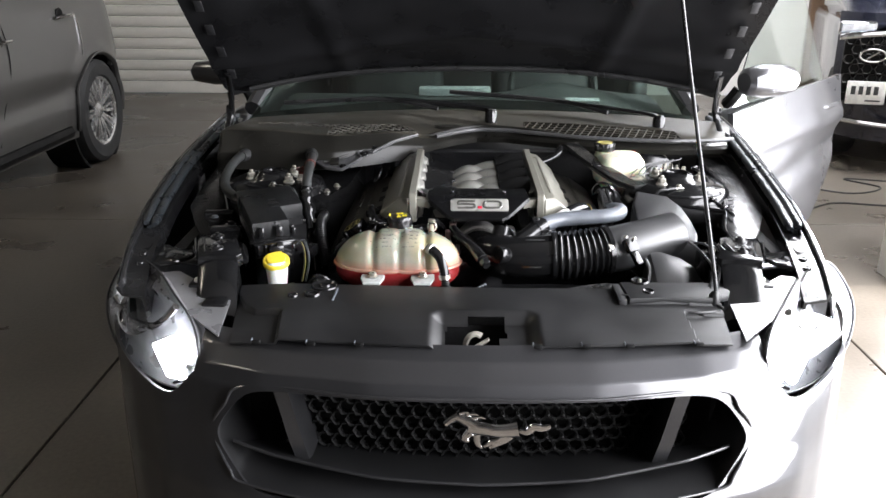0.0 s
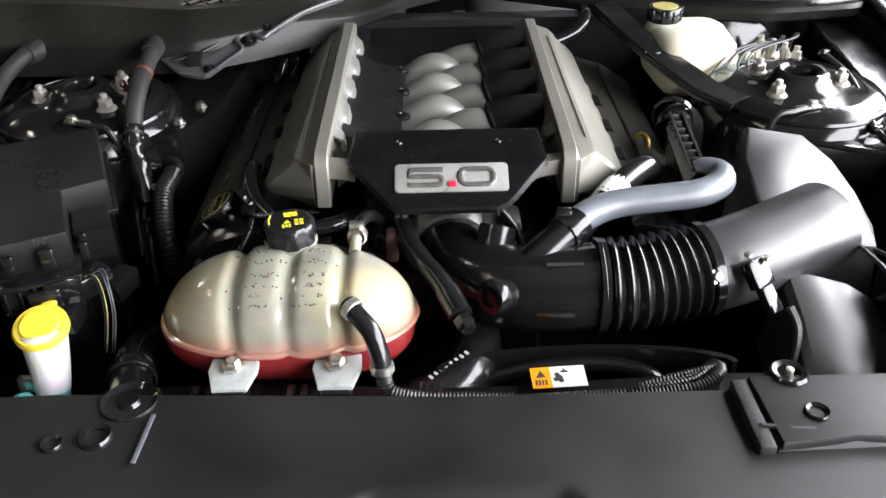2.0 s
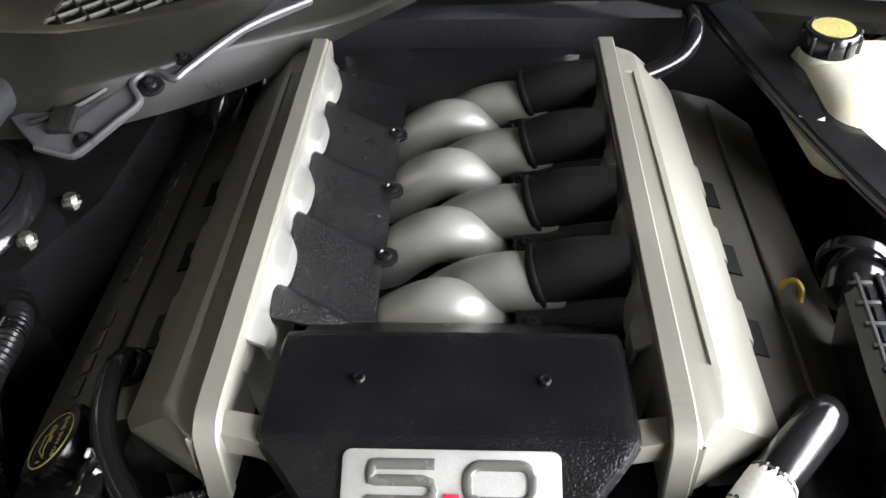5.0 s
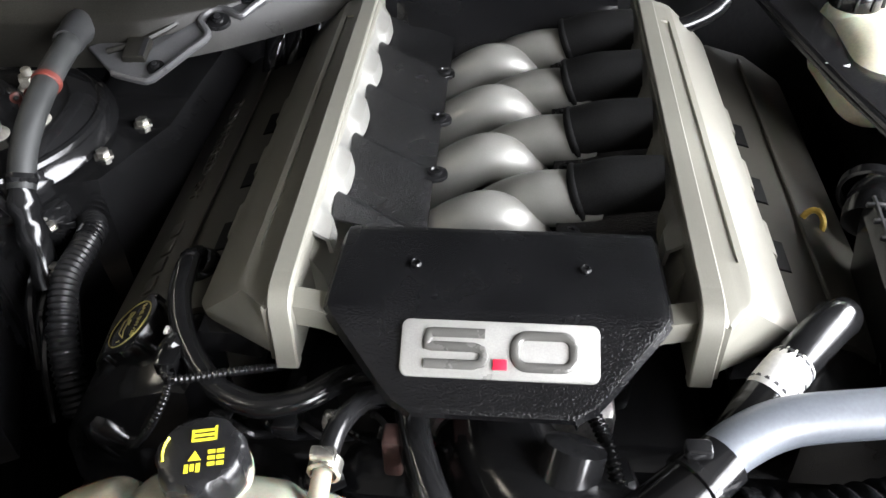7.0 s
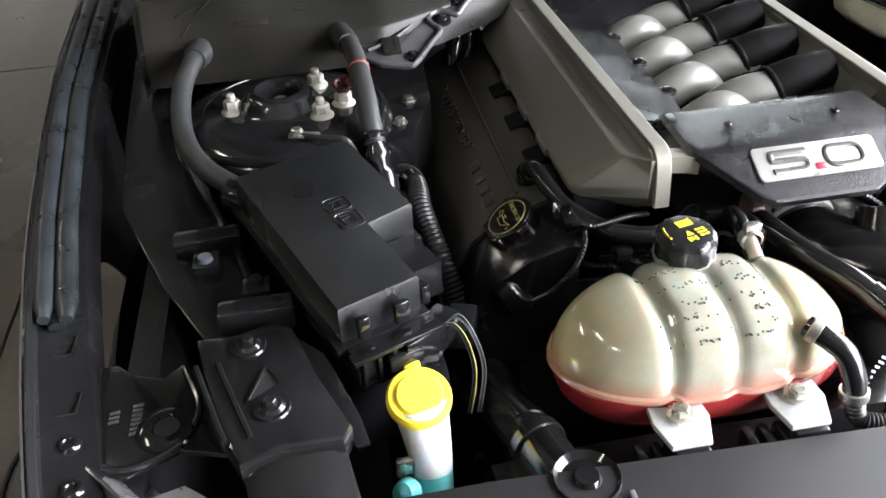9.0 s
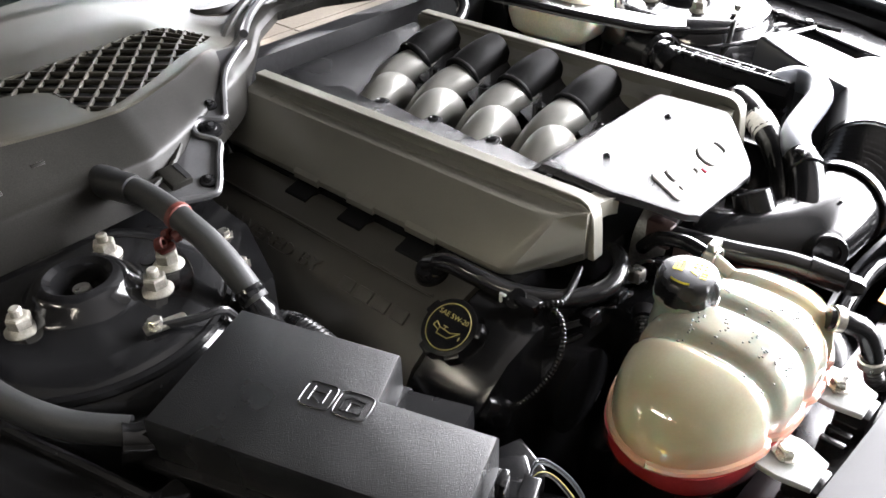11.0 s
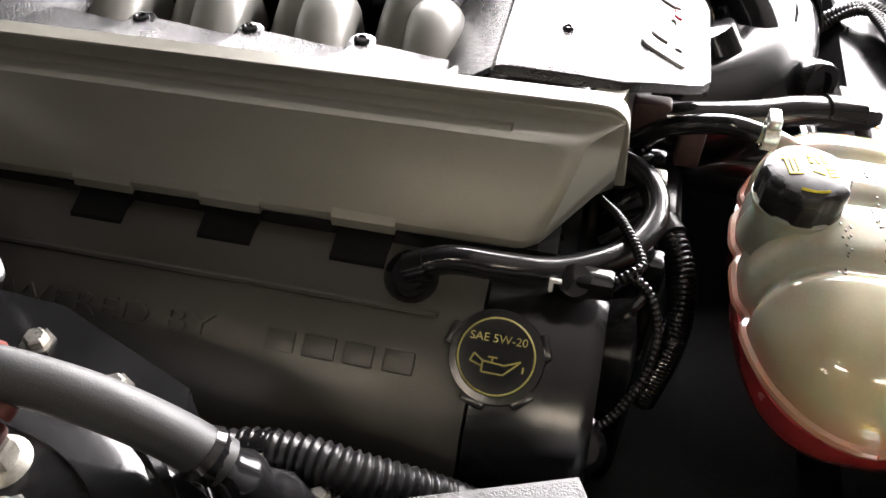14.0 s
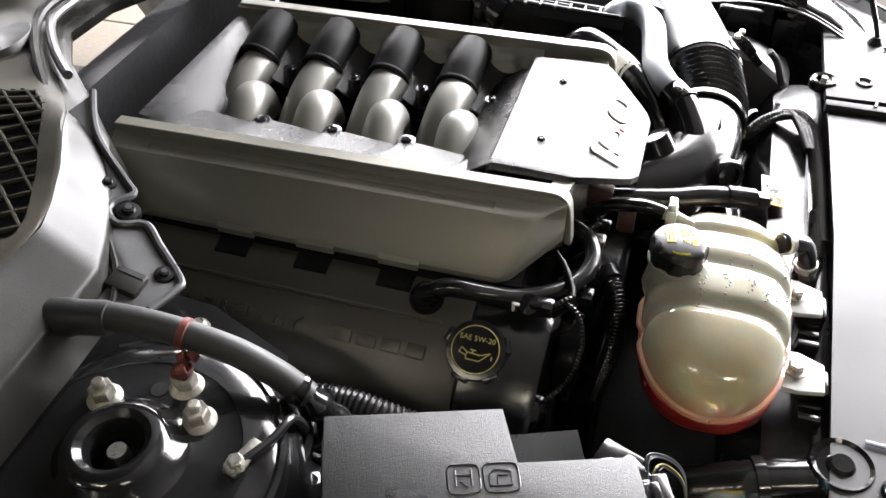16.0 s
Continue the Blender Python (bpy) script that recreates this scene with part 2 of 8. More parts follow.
M_CHROME = matter("polished_chrome", (0.75, 0.75, 0.76), 0.1, 1.0, 300, 0.05, 0, 20)
M_BADGE = matter("brushed_badge_plate", (0.36, 0.355, 0.335), 0.32, 0.35, 900, 0.08, 0.1, 30)
M_FIGURE = matter("polished_dark_figure_metal", (0.11, 0.108, 0.1), 0.24, 0.25, 900, 0.06, 0.03, 30)
M_RED = matter("red_plastic", (0.55, 0.012, 0.04), 0.4, 0, 300, 0.1, 0, 20)
M_BRICK = matter("brick_red_clip_plastic", (0.1, 0.018, 0.012), 0.5, 0, 300, 0.2, 0.1, 40)
M_BROWN = matter("brown_connector_plastic", (0.055, 0.03, 0.026), 0.45, 0, 300, 0.2, 0.1, 40)
M_YELLOW = matter("yellow_cap_plastic", (0.85, 0.64, 0.05), 0.4, 0, 400, 0.06, 0.05, 20)
M_YPRINT = matter("yellow_print", (0.8, 0.68, 0.04), 0.55, 0, 300, 0.1, 0, 20)
M_OILPRINT = matter("faded_yellow_print", (0.4, 0.34, 0.11), 0.55, 0, 300, 0.2, 0, 40)
M_ORANGE = matter("orange_label_print", (0.85, 0.3, 0.0), 0.5, 0, 300, 0.1, 0, 20)
M_LABEL = matter("white_label_paper", (0.75, 0.74, 0.7), 0.55, 0, 300, 0.08, 0.05, 30)
M_INK = matter("dark_label_ink", (0.03, 0.03, 0.03), 0.6, 0, 300, 0.1, 0, 30)
M_NECK = matter("milky_filler_plastic", (0.78, 0.8, 0.78), 0.35, 0, 300, 0.04, 0.03, 18, Subsurface_Weight=0.4, Subsurface_Scale=0.02)
M_DROP = matter("dark_moisture_bead", (0.1, 0.1, 0.092), 0.08, 0, 300, 0.1, 0, 30)
M_LUG = matter("greyish_milky_lug_plastic", (0.42, 0.44, 0.43), 0.3, 0, 300, 0.06, 0.05, 30, stain=0.2)
M_TEAL = matter("teal_washer_fluid", (0.16, 0.58, 0.57), 0.35, 0, 300, 0.06, 0.03, 18, Subsurface_Weight=0.3, Subsurface_Scale=0.02)
M_TANKLOW = matter("tank_plastic_with_red_coolant", (0.25, 0.024, 0.026), 0.2, 0, 300, 0.06, 0.04, 12, stain=0.2, coat=0.5, Subsurface_Weight=0.3, Subsurface_Scale=0.02)
M_OLDWHITE = matter("yellowed_white_plastic", (0.72, 0.7, 0.55), 0.35, 0, 300, 0.08, 0.05, 14, Subsurface_Weight=0.3, Subsurface_Scale=0.02)
M_BRASS = matter("brass_yellow_ring", (0.5, 0.33, 0.06), 0.4, 0.3, 300, 0.15, 0.1, 30)
# scuttle plastic in two tones: shaded first, then lit with some dust
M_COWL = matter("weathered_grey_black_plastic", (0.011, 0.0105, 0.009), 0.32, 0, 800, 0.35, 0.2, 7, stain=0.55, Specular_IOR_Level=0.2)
M_COWL_LIT = matter("dusty_cowl_plastic_lit_tone", (0.034, 0.031, 0.024), 0.42, 0, 800, 0.3, 0.25, 9, stain=0.6, Specular_IOR_Level=0.2)
M_GROMMET = matter("grey_rubber_grommet", (0.02, 0.0205, 0.021), 0.4, 0, 500, 0.15, 0.2, 20, stain=0.2)
M_BRACKET = matter("grey_black_bracket_plastic", (0.06, 0.06, 0.062), 0.34, 0, 800, 0.2, 0.15, 14, stain=0.25)
M_LID = matter("speckled_black_lid_plastic", (0.009, 0.0093, 0.0096), 0.3, 0, 1100, 0.5, 0.8, 9, stain=0.25, more_relief=0.0007, Specular_IOR_Level=0.35)
# near-black that stands in for shade deep in the bay and in holes
M_DARK = matter("near_black_bay_shade", (0.008, 0.008, 0.009), 0.6, 0, 100, 0.3, 0.2, 8)
M_GRILLE = matter("black_grille_plastic", (0.004, 0.004, 0.004), 0.55, 0, 300, 0.2, 0.1, 10, Specular_IOR_Level=0.15)
M_TYRE = matter("tyre_rubber", (0.018, 0.018, 0.018), 0.7, 0, 160, 0.25, 0.3, 10)
M_RIM = matter("silver_alloy", (0.6, 0.6, 0.6), 0.25, 0.9, 300, 0.05, 0.02, 12)
M_CONCRETE = matter("oily_concrete", (0.092, 0.079, 0.064), 0.3, 0, 60, 0.14, 0.12, 1.3, stain=0.3)
M_WALL = matter("white_painted_wall", (0.75, 0.73, 0.69), 0.6, 0, 90, 0.04, 0.15, 1.5, stain=0.08)
# for the unseen walls and ceiling, dark to hold down bounced light
M_GREYWALL = matter("unseen_grey_wall", (0.09, 0.085, 0.078), 0.6, 0, 90, 0.06, 0.15, 1.5, stain=0.12)
M_SLAT = matter("cream_roller_slat", (0.72, 0.69, 0.63), 0.45, 0, 150, 0.05, 0.05, 2, stain=0.1)
M_TIMBER = matter("brown_door_post", (0.16, 0.1, 0.06), 0.5, 0, 60, 0.25, 0.2, 4)
M_DRL = lit("daytime_lamp_white", (0.95, 0.97, 1.0), 22)
M_LAMP = lit("tube_warm_white", (1.0, 0.93, 0.78), 13)
M_SEAT = matter("dark_upholstery", (0.009, 0.0095, 0.01), 0.6, 0, 220, 0.25, 0.3, 9)
M_LIGHTGREY = matter("pale_grey_trim", (0.35, 0.36, 0.37), 0.5, 0, 200, 0.1, 0.1, 9)


def glass(name, rgb, rough=0.02):
    m = bpy.data.materials.new(name)
    m.use_nodes = True
    bsdf = m.node_tree.nodes["Principled BSDF"]
    bsdf.inputs["Base Color"].default_value = (*rgb, 1)
    bsdf.inputs["Roughness"].default_value = rough
    bsdf.inputs["Transmission Weight"].default_value = 1
    bsdf.inputs["IOR"].default_value = 1.45
    return m


M_GLASS = glass("greenish_glass", (0.36, 0.47, 0.42))
M_SIDEGLASS = glass("pale_green_side_glass", (0.82, 0.9, 0.86))
M_LENS = glass("clear_lamp_lens", (0.95, 0.97, 1.0), 0.03)


def stained(m, spots, rgb):
    """Round, soft stains on a material; spots are (place, radius)."""
    nt = m.node_tree
    bsdf = nt.nodes["Principled BSDF"]
    src = bsdf.inputs["Base Color"].links[0].from_socket
    pos = nt.nodes.new("ShaderNodeTexCoord").outputs["Object"]
    for at, r in spots:
        far = nt.nodes.new("ShaderNodeVectorMath")
        far.operation = "DISTANCE"
        far.inputs[1].default_value = at
        nt.links.new(pos, far.inputs[0])
        mr = nt.nodes.new("ShaderNodeMapRange")
        mr.inputs["From Min"].default_value, mr.inputs["From Max"].default_value = r * 0.35, r
        mr.inputs["To Min"].default_value, mr.inputs["To Max"].default_value = 0.75, 0.0
        nt.links.new(far.outputs["Value"], mr.inputs["Value"])
        mix = nt.nodes.new("ShaderNodeMix")
        mix.data_type = "RGBA"
        mix.inputs[7].default_value = (*rgb, 1)
        nt.links.new(mr.outputs["Result"], mix.inputs[0])
        nt.links.new(src, mix.inputs[6])
        src = mix.outputs[2]
    nt.links.new(src, bsdf.inputs["Base Color"])


M_TANK = matter("cloudy_cream_tank_plastic", (0.305, 0.3, 0.242), 0.12, 0, 420, 0.05, 0.05, 16, stain=0.2, coat=0.6, Subsurface_Weight=0.35, Subsurface_Scale=0.02)
stained(M_TANK, (((-0.005, 1.79, 0.9), 0.06), ((-0.215, 1.83, 0.875), 0.11), ((0.04, 1.84, 0.87), 0.05)), (0.44, 0.385, 0.225))


def fluid_line(m, z0, z1, rgb):
    """Coolant that shows through the plastic below a level."""
    nt = m.node_tree
    bsdf = nt.nodes["Principled BSDF"]
    src = bsdf.inputs["Base Color"].links[0].from_socket
    sep = nt.nodes.new("ShaderNodeSeparateXYZ")
    nt.links.new(nt.nodes.new("ShaderNodeTexCoord").outputs["Object"], sep.inputs[0])
    mr = nt.nodes.new("ShaderNodeMapRange")
    mr.inputs["From Min"].default_value, mr.inputs["From Max"].default_value = z0, z1
    mr.inputs["To Min"].default_value, mr.inputs["To Max"].default_value = 0.8, 0.0
    nt.links.new(sep.outputs["Z"], mr.inputs["Value"])
    mix = nt.nodes.new("ShaderNodeMix")
    mix.data_type = "RGBA"
    mix.inputs[7].default_value = (*rgb, 1)
    nt.links.new(mr.outputs["Result"], mix.inputs[0])
    nt.links.new(src, mix.inputs[6])
    nt.links.new(mix.outputs[2], bsdf.inputs["Base Color"])


fluid_line(M_TANK, 0.852, 0.885, (0.5, 0.12, 0.08))

# ---- the garage ----
floor = single("floor", rbox((-7.2, -5.2, -0.3), (6.2, 10.6, -0.012), 0), M_CONCRETE, "worn oil-stained concrete garage floor in sawn slabs", "floor", kind="structure")
SLAB_X, SLAB_Y = [-7.2, -4.3, -1.3, 1.705, 4.2, 6.2], [-5.2, -2.0, 1.4, 4.9, 8.2, 10.6]
for i in range(5):
    for j in range(5):
        part("slab", rbox((SLAB_X[i] + 0.004, SLAB_Y[j] + 0.004, -0.02), (SLAB_X[i + 1] - 0.004, SLAB_Y[j + 1] - 0.004, 0), 0.003, 1), M_CONCRETE, floor)
# unseen ceiling, dark against bounce, with an added opening below the roof lamp
single("ceiling", joined(rbox((-7.2, -5.2, 3.9), (1.9, 10.6, 4.0), 0), rbox((3.5, 4.2, 3.9), (6.2, 10.6, 4.0), 0), rbox((1.9, -5.2, 3.9), (2.4, 4.2, 4.0), 0), rbox((1.9, 8.3, 3.9), (3.5, 10.6, 4.0), 0)), M_GREYWALL, "unseen dark grey garage ceiling with an added light opening", "ceiling", kind="structure")
single("wall_north", joined(rbox((-7.2, 9.95, 0), (-5.6, 10.15, 3.9), 0), rbox((-0.9, 9.95, 0), (6.2, 10.15, 3.9), 0), rbox((-5.6, 9.95, 2.9), (-0.9, 10.15, 3.9), 0)),
       M_WALL, "white painted wall beside the roller door", "wall", kind="structure")
# west and south walls are unseen, their grey chosen to limit bounce
single("wall_west", rbox((-7.2, -5.2, 0), (-7.0, 9.95, 3.9), 0), M_GREYWALL, "unseen garage wall, dark grey to limit bounced light", "wall", kind="structure")
single("wall_south", rbox((-7.0, -5.2, 0), (6.0, -5.0, 3.9), 0), M_GREYWALL, "unseen garage wall, dark grey to limit bounced light", "wall", kind="structure")
# the bay opening is unseen, added so that lamp and sun reach in
single("wall_east", joined(rbox((2.2, 3.9, 0), (3.85, 4.1, 3.9), 0), rbox((3.65, 4.1, 0), (3.85, 5.0, 3.9), 0), rbox((2.2, -5.0, 0), (2.4, -1.2, 3.9), 0), rbox((2.2, -1.2, 2.7), (2.4, 3.9, 3.9), 0), rbox((3.85, 4.8, 0), (6.0, 5.0, 3.9), 0), rbox((6.0, 5.0, 0), (6.2, 9.95, 3.9), 0)),
       M_WALL, "white painted wall with an added, unseen opening for daylight", "wall", kind="structure")
single("door_post", rbox((4.0, 9.86, 0), (4.14, 9.948, 3.0), 0.006), M_TIMBER, "brown timber post against the white wall", "post", kind="structure")

roller = thing("roller_door", (-3.25, 10.0, 0), "closed cream roller shutter door with narrow slats", "garage door")
slat_prof = [(0, 0.004), (-0.012, 0.012), (-0.02, 0.03), (-0.022, 0.06), (-0.02, 0.09), (-0.012, 0.112), (0, 0.119)]
slat_me = None
for i in range(23):
    if slat_me is None:
        slat_me = to_mesh("slat", loft([[V(x, y, z) for y, z in slat_prof] + [V(x, 0.02, z) for y, z in reversed(slat_prof)] for x in (-2.33, 2.33)]), M_SLAT)
    ob = new("slat", slat_me)
    ob.parent = roller
    ob.location = (0, -0.02, 0.14 + i * 0.123)
part("bottom_bar", rbox((-5.58, 9.955, 0.004), (-0.92, 10.0, 0.137), 0.008), M_SLAT, roller, "wider bottom bar of the shutter")

for x, y in ((-2.9, 0.2), (-2.9, 3.0), (-4.6, 6.0)):
    fit_ = thing("ceiling_light", (x, y, 3.9), "twin tube strip light fixed to the ceiling", "ceiling light", "ceiling strip lights")
    part("frame", rbox((x - 0.1, y - 0.62, 3.845), (x + 0.1, y + 0.62, 3.898), 0.008), M_WALL, fit_)
    for d in (-0.055, 0.055):
        part("tube", tube([(x + d, y - 0.59, 3.82), (x + d, y + 0.59, 3.82)], 0.014, 10, 1), M_LAMP, fit_, "bright white tube")


# ---- parked cars ----
def wheel(parent, c, r, side, spokes=10, twin=True):
    """A wheel in the plane x = c.x, its face towards side."""
    w = part("wheel", lathe([(r * 0.66, -0.1), (r * 0.9, -0.11), (r * 0.985, -0.08), (r, -0.04), (r, 0.04), (r * 0.985, 0.08), (r * 0.9, 0.105), (r * 0.7, 0.1), (r * 0.66, 0.08)], 40, c, (side, 0, 0)), M_TYRE, parent, "black tyre on a multi-spoke alloy rim")
    rim = lathe([(r * 0.6, -0.08), (r * 0.67, -0.085), (r * 0.68, 0.08), (r * 0.66, 0.092), (r * 0.62, 0.085), (r * 0.6, 0.06), (r * 0.59, -0.06)], 40, c, (side, 0, 0))
    part("rim", rim, M_RIM, w, "silver alloy rim")
    m = turn_to(c, (side, 0, 0))
    for i in range(spokes):
        for d in ((-7, 7) if twin else (0,)):
            a = 360 * i / spokes + d
            sp = loft([[V(lerp(0.1, 0.62, t) * r, s * lerp(0.018, 0.03, t) * r * 1.4, lerp(0.055, 0.075, math.sin(t * 1.6)) + h) for s, h in ((-1, -0.02), (-0.7, 0.004), (0.7, 0.004), (1, -0.02))] for t in (0, 0.25, 0.5, 0.75, 1)])
            part("spoke", moved(sp, m @ Matrix.Rotation(radians(a), 4, "Z")), M_RIM, w)
    part("hub", lathe([(0.0, 0.075), (r * 0.1, 0.075), (r * 0.16, 0.06), (r * 0.17, 0.03), (r * 0.17, -0.05)], 20, c, (side, 0, 0)), M_RIM, w)
    part("brake_disc", lathe([(0.05, -0.03), (r * 0.52, -0.03), (r * 0.52, -0.045), (0.05, -0.045)], 30, c, (side, 0, 0)), M_GRILLE, w)
    return w


def suv_left():
    """A dark grey SUV; flank at x = -2.7, tail at y = 7.25, nose towards -y."""
    car_ = thing("parked_suv", (-3.6, 5.0, 0), "dark grey SUV parked beside the roller door", "car")
    wy, wz, wr = 6.47, 0.395, 0.39

    def flank(y, z):
        x = -2.7 - 0.05 * ((z - 0.72) / 0.5) ** 2 - 0.1 * max(0, (z - 1.15)) ** 1.2 * 2.2
        x -= 0.025 * math.exp(-((z - 0.62) / 0.09) ** 2)
        end = max(0, (y - 6.75) / 0.5)
        front = max(0, (3.3 - y) / 0.8)
        d = math.hypot(y - wy, z - wz)
        flare = 0.022 * math.exp(-((d - 0.45) / 0.05) ** 2) if y > 5.6 else 0
        return x - 0.32 * end ** 2.4 - 0.4 * front ** 2 + flare

    ys = [2.5 + 4.78 * i / 86 for i in range(87)]
    zs = [0.27 + 1.15 * j / 34 for j in range(35)]
    verts, faces = [], []
    for y in ys:
        for z in zs:
            verts.append(V(flank(y, z), y, z))
    n = len(zs)
    for i in range(len(ys) - 1):
        for j in range(n - 1):
            ym, zm = (ys[i] + ys[i + 1]) / 2, (zs[j] + zs[j + 1]) / 2
            if math.hypot(ym - wy, zm - wz) < 0.435 or math.hypot(ym - 3.75, zm - wz) < 0.435:
                continue
            faces.append((i * n + j, (i + 1) * n + j, (i + 1) * n + j + 1, i * n + j + 1))
    bm = mesh_bm(verts, faces)
    bmesh.ops.delete(bm, geom=[v for v in bm.verts if not v.link_faces], context="VERTS")
    bmesh.ops.recalc_face_normals(bm, faces=bm.faces)
    if bm.faces[0].normal.x < 0:
        bmesh.ops.reverse_faces(bm, faces=bm.faces)
    bmesh.ops.solidify(bm, geom=bm.faces[:], thickness=0.03)
    part("side_panel", bm, M_SUVP, car_, "dark grey metallic flank")
    part("body", joined(rbox((-4.5, 2.6, 0.25), (-2.95, 7.05, 1.0), 0.1, 3), rbox((-4.4, 3.6, 1.0), (-2.98, 7.0, 1.75), 0.2, 4)), M_SUVP, car_)
    arch = [(flank(wy + 0.44 * math.cos(a), wz + 0.44 * math.sin(a)), wy + 0.44 * math.cos(a), wz + 0.44 * math.sin(a)) for a in [math.pi * k / 20 - 0.15 for k in range(24)] if wz + 0.44 * math.sin(a) > 0.28]
    part("arch_trim", tube([V(*p) + V(0.004, 0, 0) for p in arch], 0.02, 8, 1, flat=0.6), M_SUVP, car_)
    part("arch_liner", lathe([(0.46, -0.28), (0.47, -0.02), (0.45, -0.02), (0.44, -0.27)], 36, (-2.72, wy, wz), (1, 0, 0)), M_GRILLE, car_)
    part("sill_trim", tube([(-2.745, y, 0.33) for y in (4.3, 4.8, 5.4, 5.95)], 0.05, 8, 2), M_GRILLE, car_, "black sill cladding")
    wheel(car_, (-2.79, wy, wz), wr, 1)
    wheel(car_, (-2.79, 3.75, wz), wr, 1)
    for y0 in (5.24, 6.27):
        part("door_seam", tube([V(flank(y0 + d, z) + 0.001, y0 + d, z) for z, d in ((0.42, -0.25), (0.62, -0.12), (0.85, -0.02), (1.1, 0.0), (1.4, -0.03))], 0.0035, 6, 4), M_CHROME if y0 > 6 else M_GRILLE, car_, "narrow gap at the door edge")
    for y0, z0 in ((5.17, 1.03), (6.06, 1.13)):
        hd = part("door_handle", tube([(flank(y0, z0) + 0.012, y0 - 0.1, z0 - 0.012), (flank(y0, z0) + 0.045, y0 - 0.06, z0), (flank(y0, z0) + 0.045, y0 + 0.05, z0), (flank(y0, z0) + 0.012, y0 + 0.09, z0 - 0.006)], 0.017, 10, 4, flat=0.7), M_CHROME, car_, "chrome door handle")
        part("handle_recess", lathe([(0.0, 0.0), (0.05, 0.004), (0.055, 0.0), (0.05, -0.01)], 20, (flank(y0, z0), y0 - 0.02, z0), (1, 0, 0)), M_GRILLE, hd)


suv_left()


def suv_right():
    """The nose of a dark blue SUV that faces the car."""
    car_ = thing("facing_suv", (3.9, 7.5, 0), "dark blue SUV nose with a black mesh grille", "car")
    xs, y0 = (2.84, 5.0), 6.3

    def nose(u, v):
        x = lerp(xs[0], xs[1], u)
        z = lerp(0.22, 1.14, v)
        e = 2 * u - 1
        return (x, y0 + 0.42 * abs(e) ** 5 + 0.28 * max(0, v - 0.72) ** 1.3 + 0.05 * max(0, 0.3 - v), z)

    part("nose", grid(nose, 24, 16, 0.03), M_BLUEP, car_)
    part("bonnet", grid(lambda u, v: (lerp(xs[0] + 0.06, xs[1] - 0.06, u), lerp(y0 + 0.08, y0 + 1.25, v), 1.1 + 0.16 * v - 0.05 * (2 * u - 1) ** 2), 10, 8, 0.03), M_BLUEP, car_)
    part("body", joined(rbox((2.9, 6.5, 0.3), (4.92, 9.5, 1.06), 0.08), rbox((3.0, 7.6, 1.05), (4.85, 9.5, 1.7), 0.2, 3)), M_BLUEP, car_)
    gr = part("grille", rbox((2.84, 6.275, 0.52), (4.9, 6.32, 1.0), 0.01), M_GRILLE, car_, "black honeycomb grille")
    for r in range(7):
        for c in range(22):
            x, z = 2.88 + c * 0.085 + (0.0425 if r % 2 else 0), 0.56 + r * 0.068
            part("cell", lathe([(0.046, 0), (0.04, 0.016), (0.031, 0.012), (0.029, 0)], 6, (x, 6.274, z), (0, -1, 0.0)), M_GLOSSBLK, gr)
    part("grille_frame", tube([(2.8, 6.27, 0.98), (3.2, 6.255, 1.02), (3.9, 6.25, 1.03), (4.8, 6.27, 0.99)], 0.022, 8, 6), M_CHROME, car_, "bright bar above the grille")
    em = part("emblem", moved(tube([(0.085 * math.cos(a), 0.045 * math.sin(a), 0) for a in [2 * math.pi * k / 28 for k in range(29)]], 0.009, 8, 1), Matrix.Translation((3.03, 6.243, 0.86)) @ Matrix.Rotation(radians(90), 4, "X")), M_CHROME, car_, "plain chrome oval emblem")
    part("bar", moved(tube([(-0.04, -0.028, 0), (0, 0.0, 0), (0.04, 0.028, 0)], 0.008, 8, 3), Matrix.Translation((3.03, 6.243, 0.86)) @ Matrix.Rotation(radians(90), 4, "X")), M_CHROME, em)
    pl = part("number_plate", rbox((2.89, 6.225, 0.515), (3.15, 6.24, 0.68), 0.006), M_LABEL, car_, "white front plate with dark bars")
    for k in range(4):
        part("bar", rbox((2.92 + k * 0.05, 6.221, 0.585), (2.95 + k * 0.05, 6.2255, 0.645), 0), M_INK, pl)
    part("bar", rbox((3.02, 6.221, 0.537), (3.12, 6.2255, 0.548), 0), M_INK, pl)
    part("lower_lip", tube([(2.8, 6.33, 0.4), (3.2, 6.27, 0.36), (3.9, 6.25, 0.34), (4.9, 6.33, 0.4)], 0.02, 8, 6), M_CHROME, car_, "bright strip on the lower bumper")
    hl = part("headlight", rbox((2.79, 6.34, 0.99), (3.05, 6.42, 1.09), 0.03, 3), M_CHROME, car_, "slim lamp under the bonnet edge")
    part("lens", rbox((2.8, 6.322, 1.0), (3.04, 6.338, 1.08), 0.006), M_LENS, hl)
    for x in (2.98, 4.8):
        wheel(car_, (x, 7.05, 0.36), 0.36, -1 if x < 4 else 1, 5, False)
    pivot = Matrix.Translation((2.84, 6.3, 0))
    car_.matrix_world = pivot @ Matrix.Rotation(radians(-17), 4, "Z") @ pivot.inverted() @ car_.matrix_world


suv_right()

cable_paths = [[(2.2, 5.1, 0.006), (2.5, 5.35, 0.006), (2.9, 5.3, 0.006), (3.3, 5.5, 0.006), (3.7, 5.2, 0.006)],
               [(2.35, 5.9, 0.006), (2.7, 5.6, 0.006), (3.0, 5.75, 0.006), (2.85, 6.0, 0.006), (3.3, 5.9, 0.006), (3.8, 6.0, 0.006)]]
for p in cable_paths:
    single("extension_cable", tube(p, 0.006, 8, 8), M_RUBBER, "thin dark cable lying loose on the floor", "cable", "floor cables")

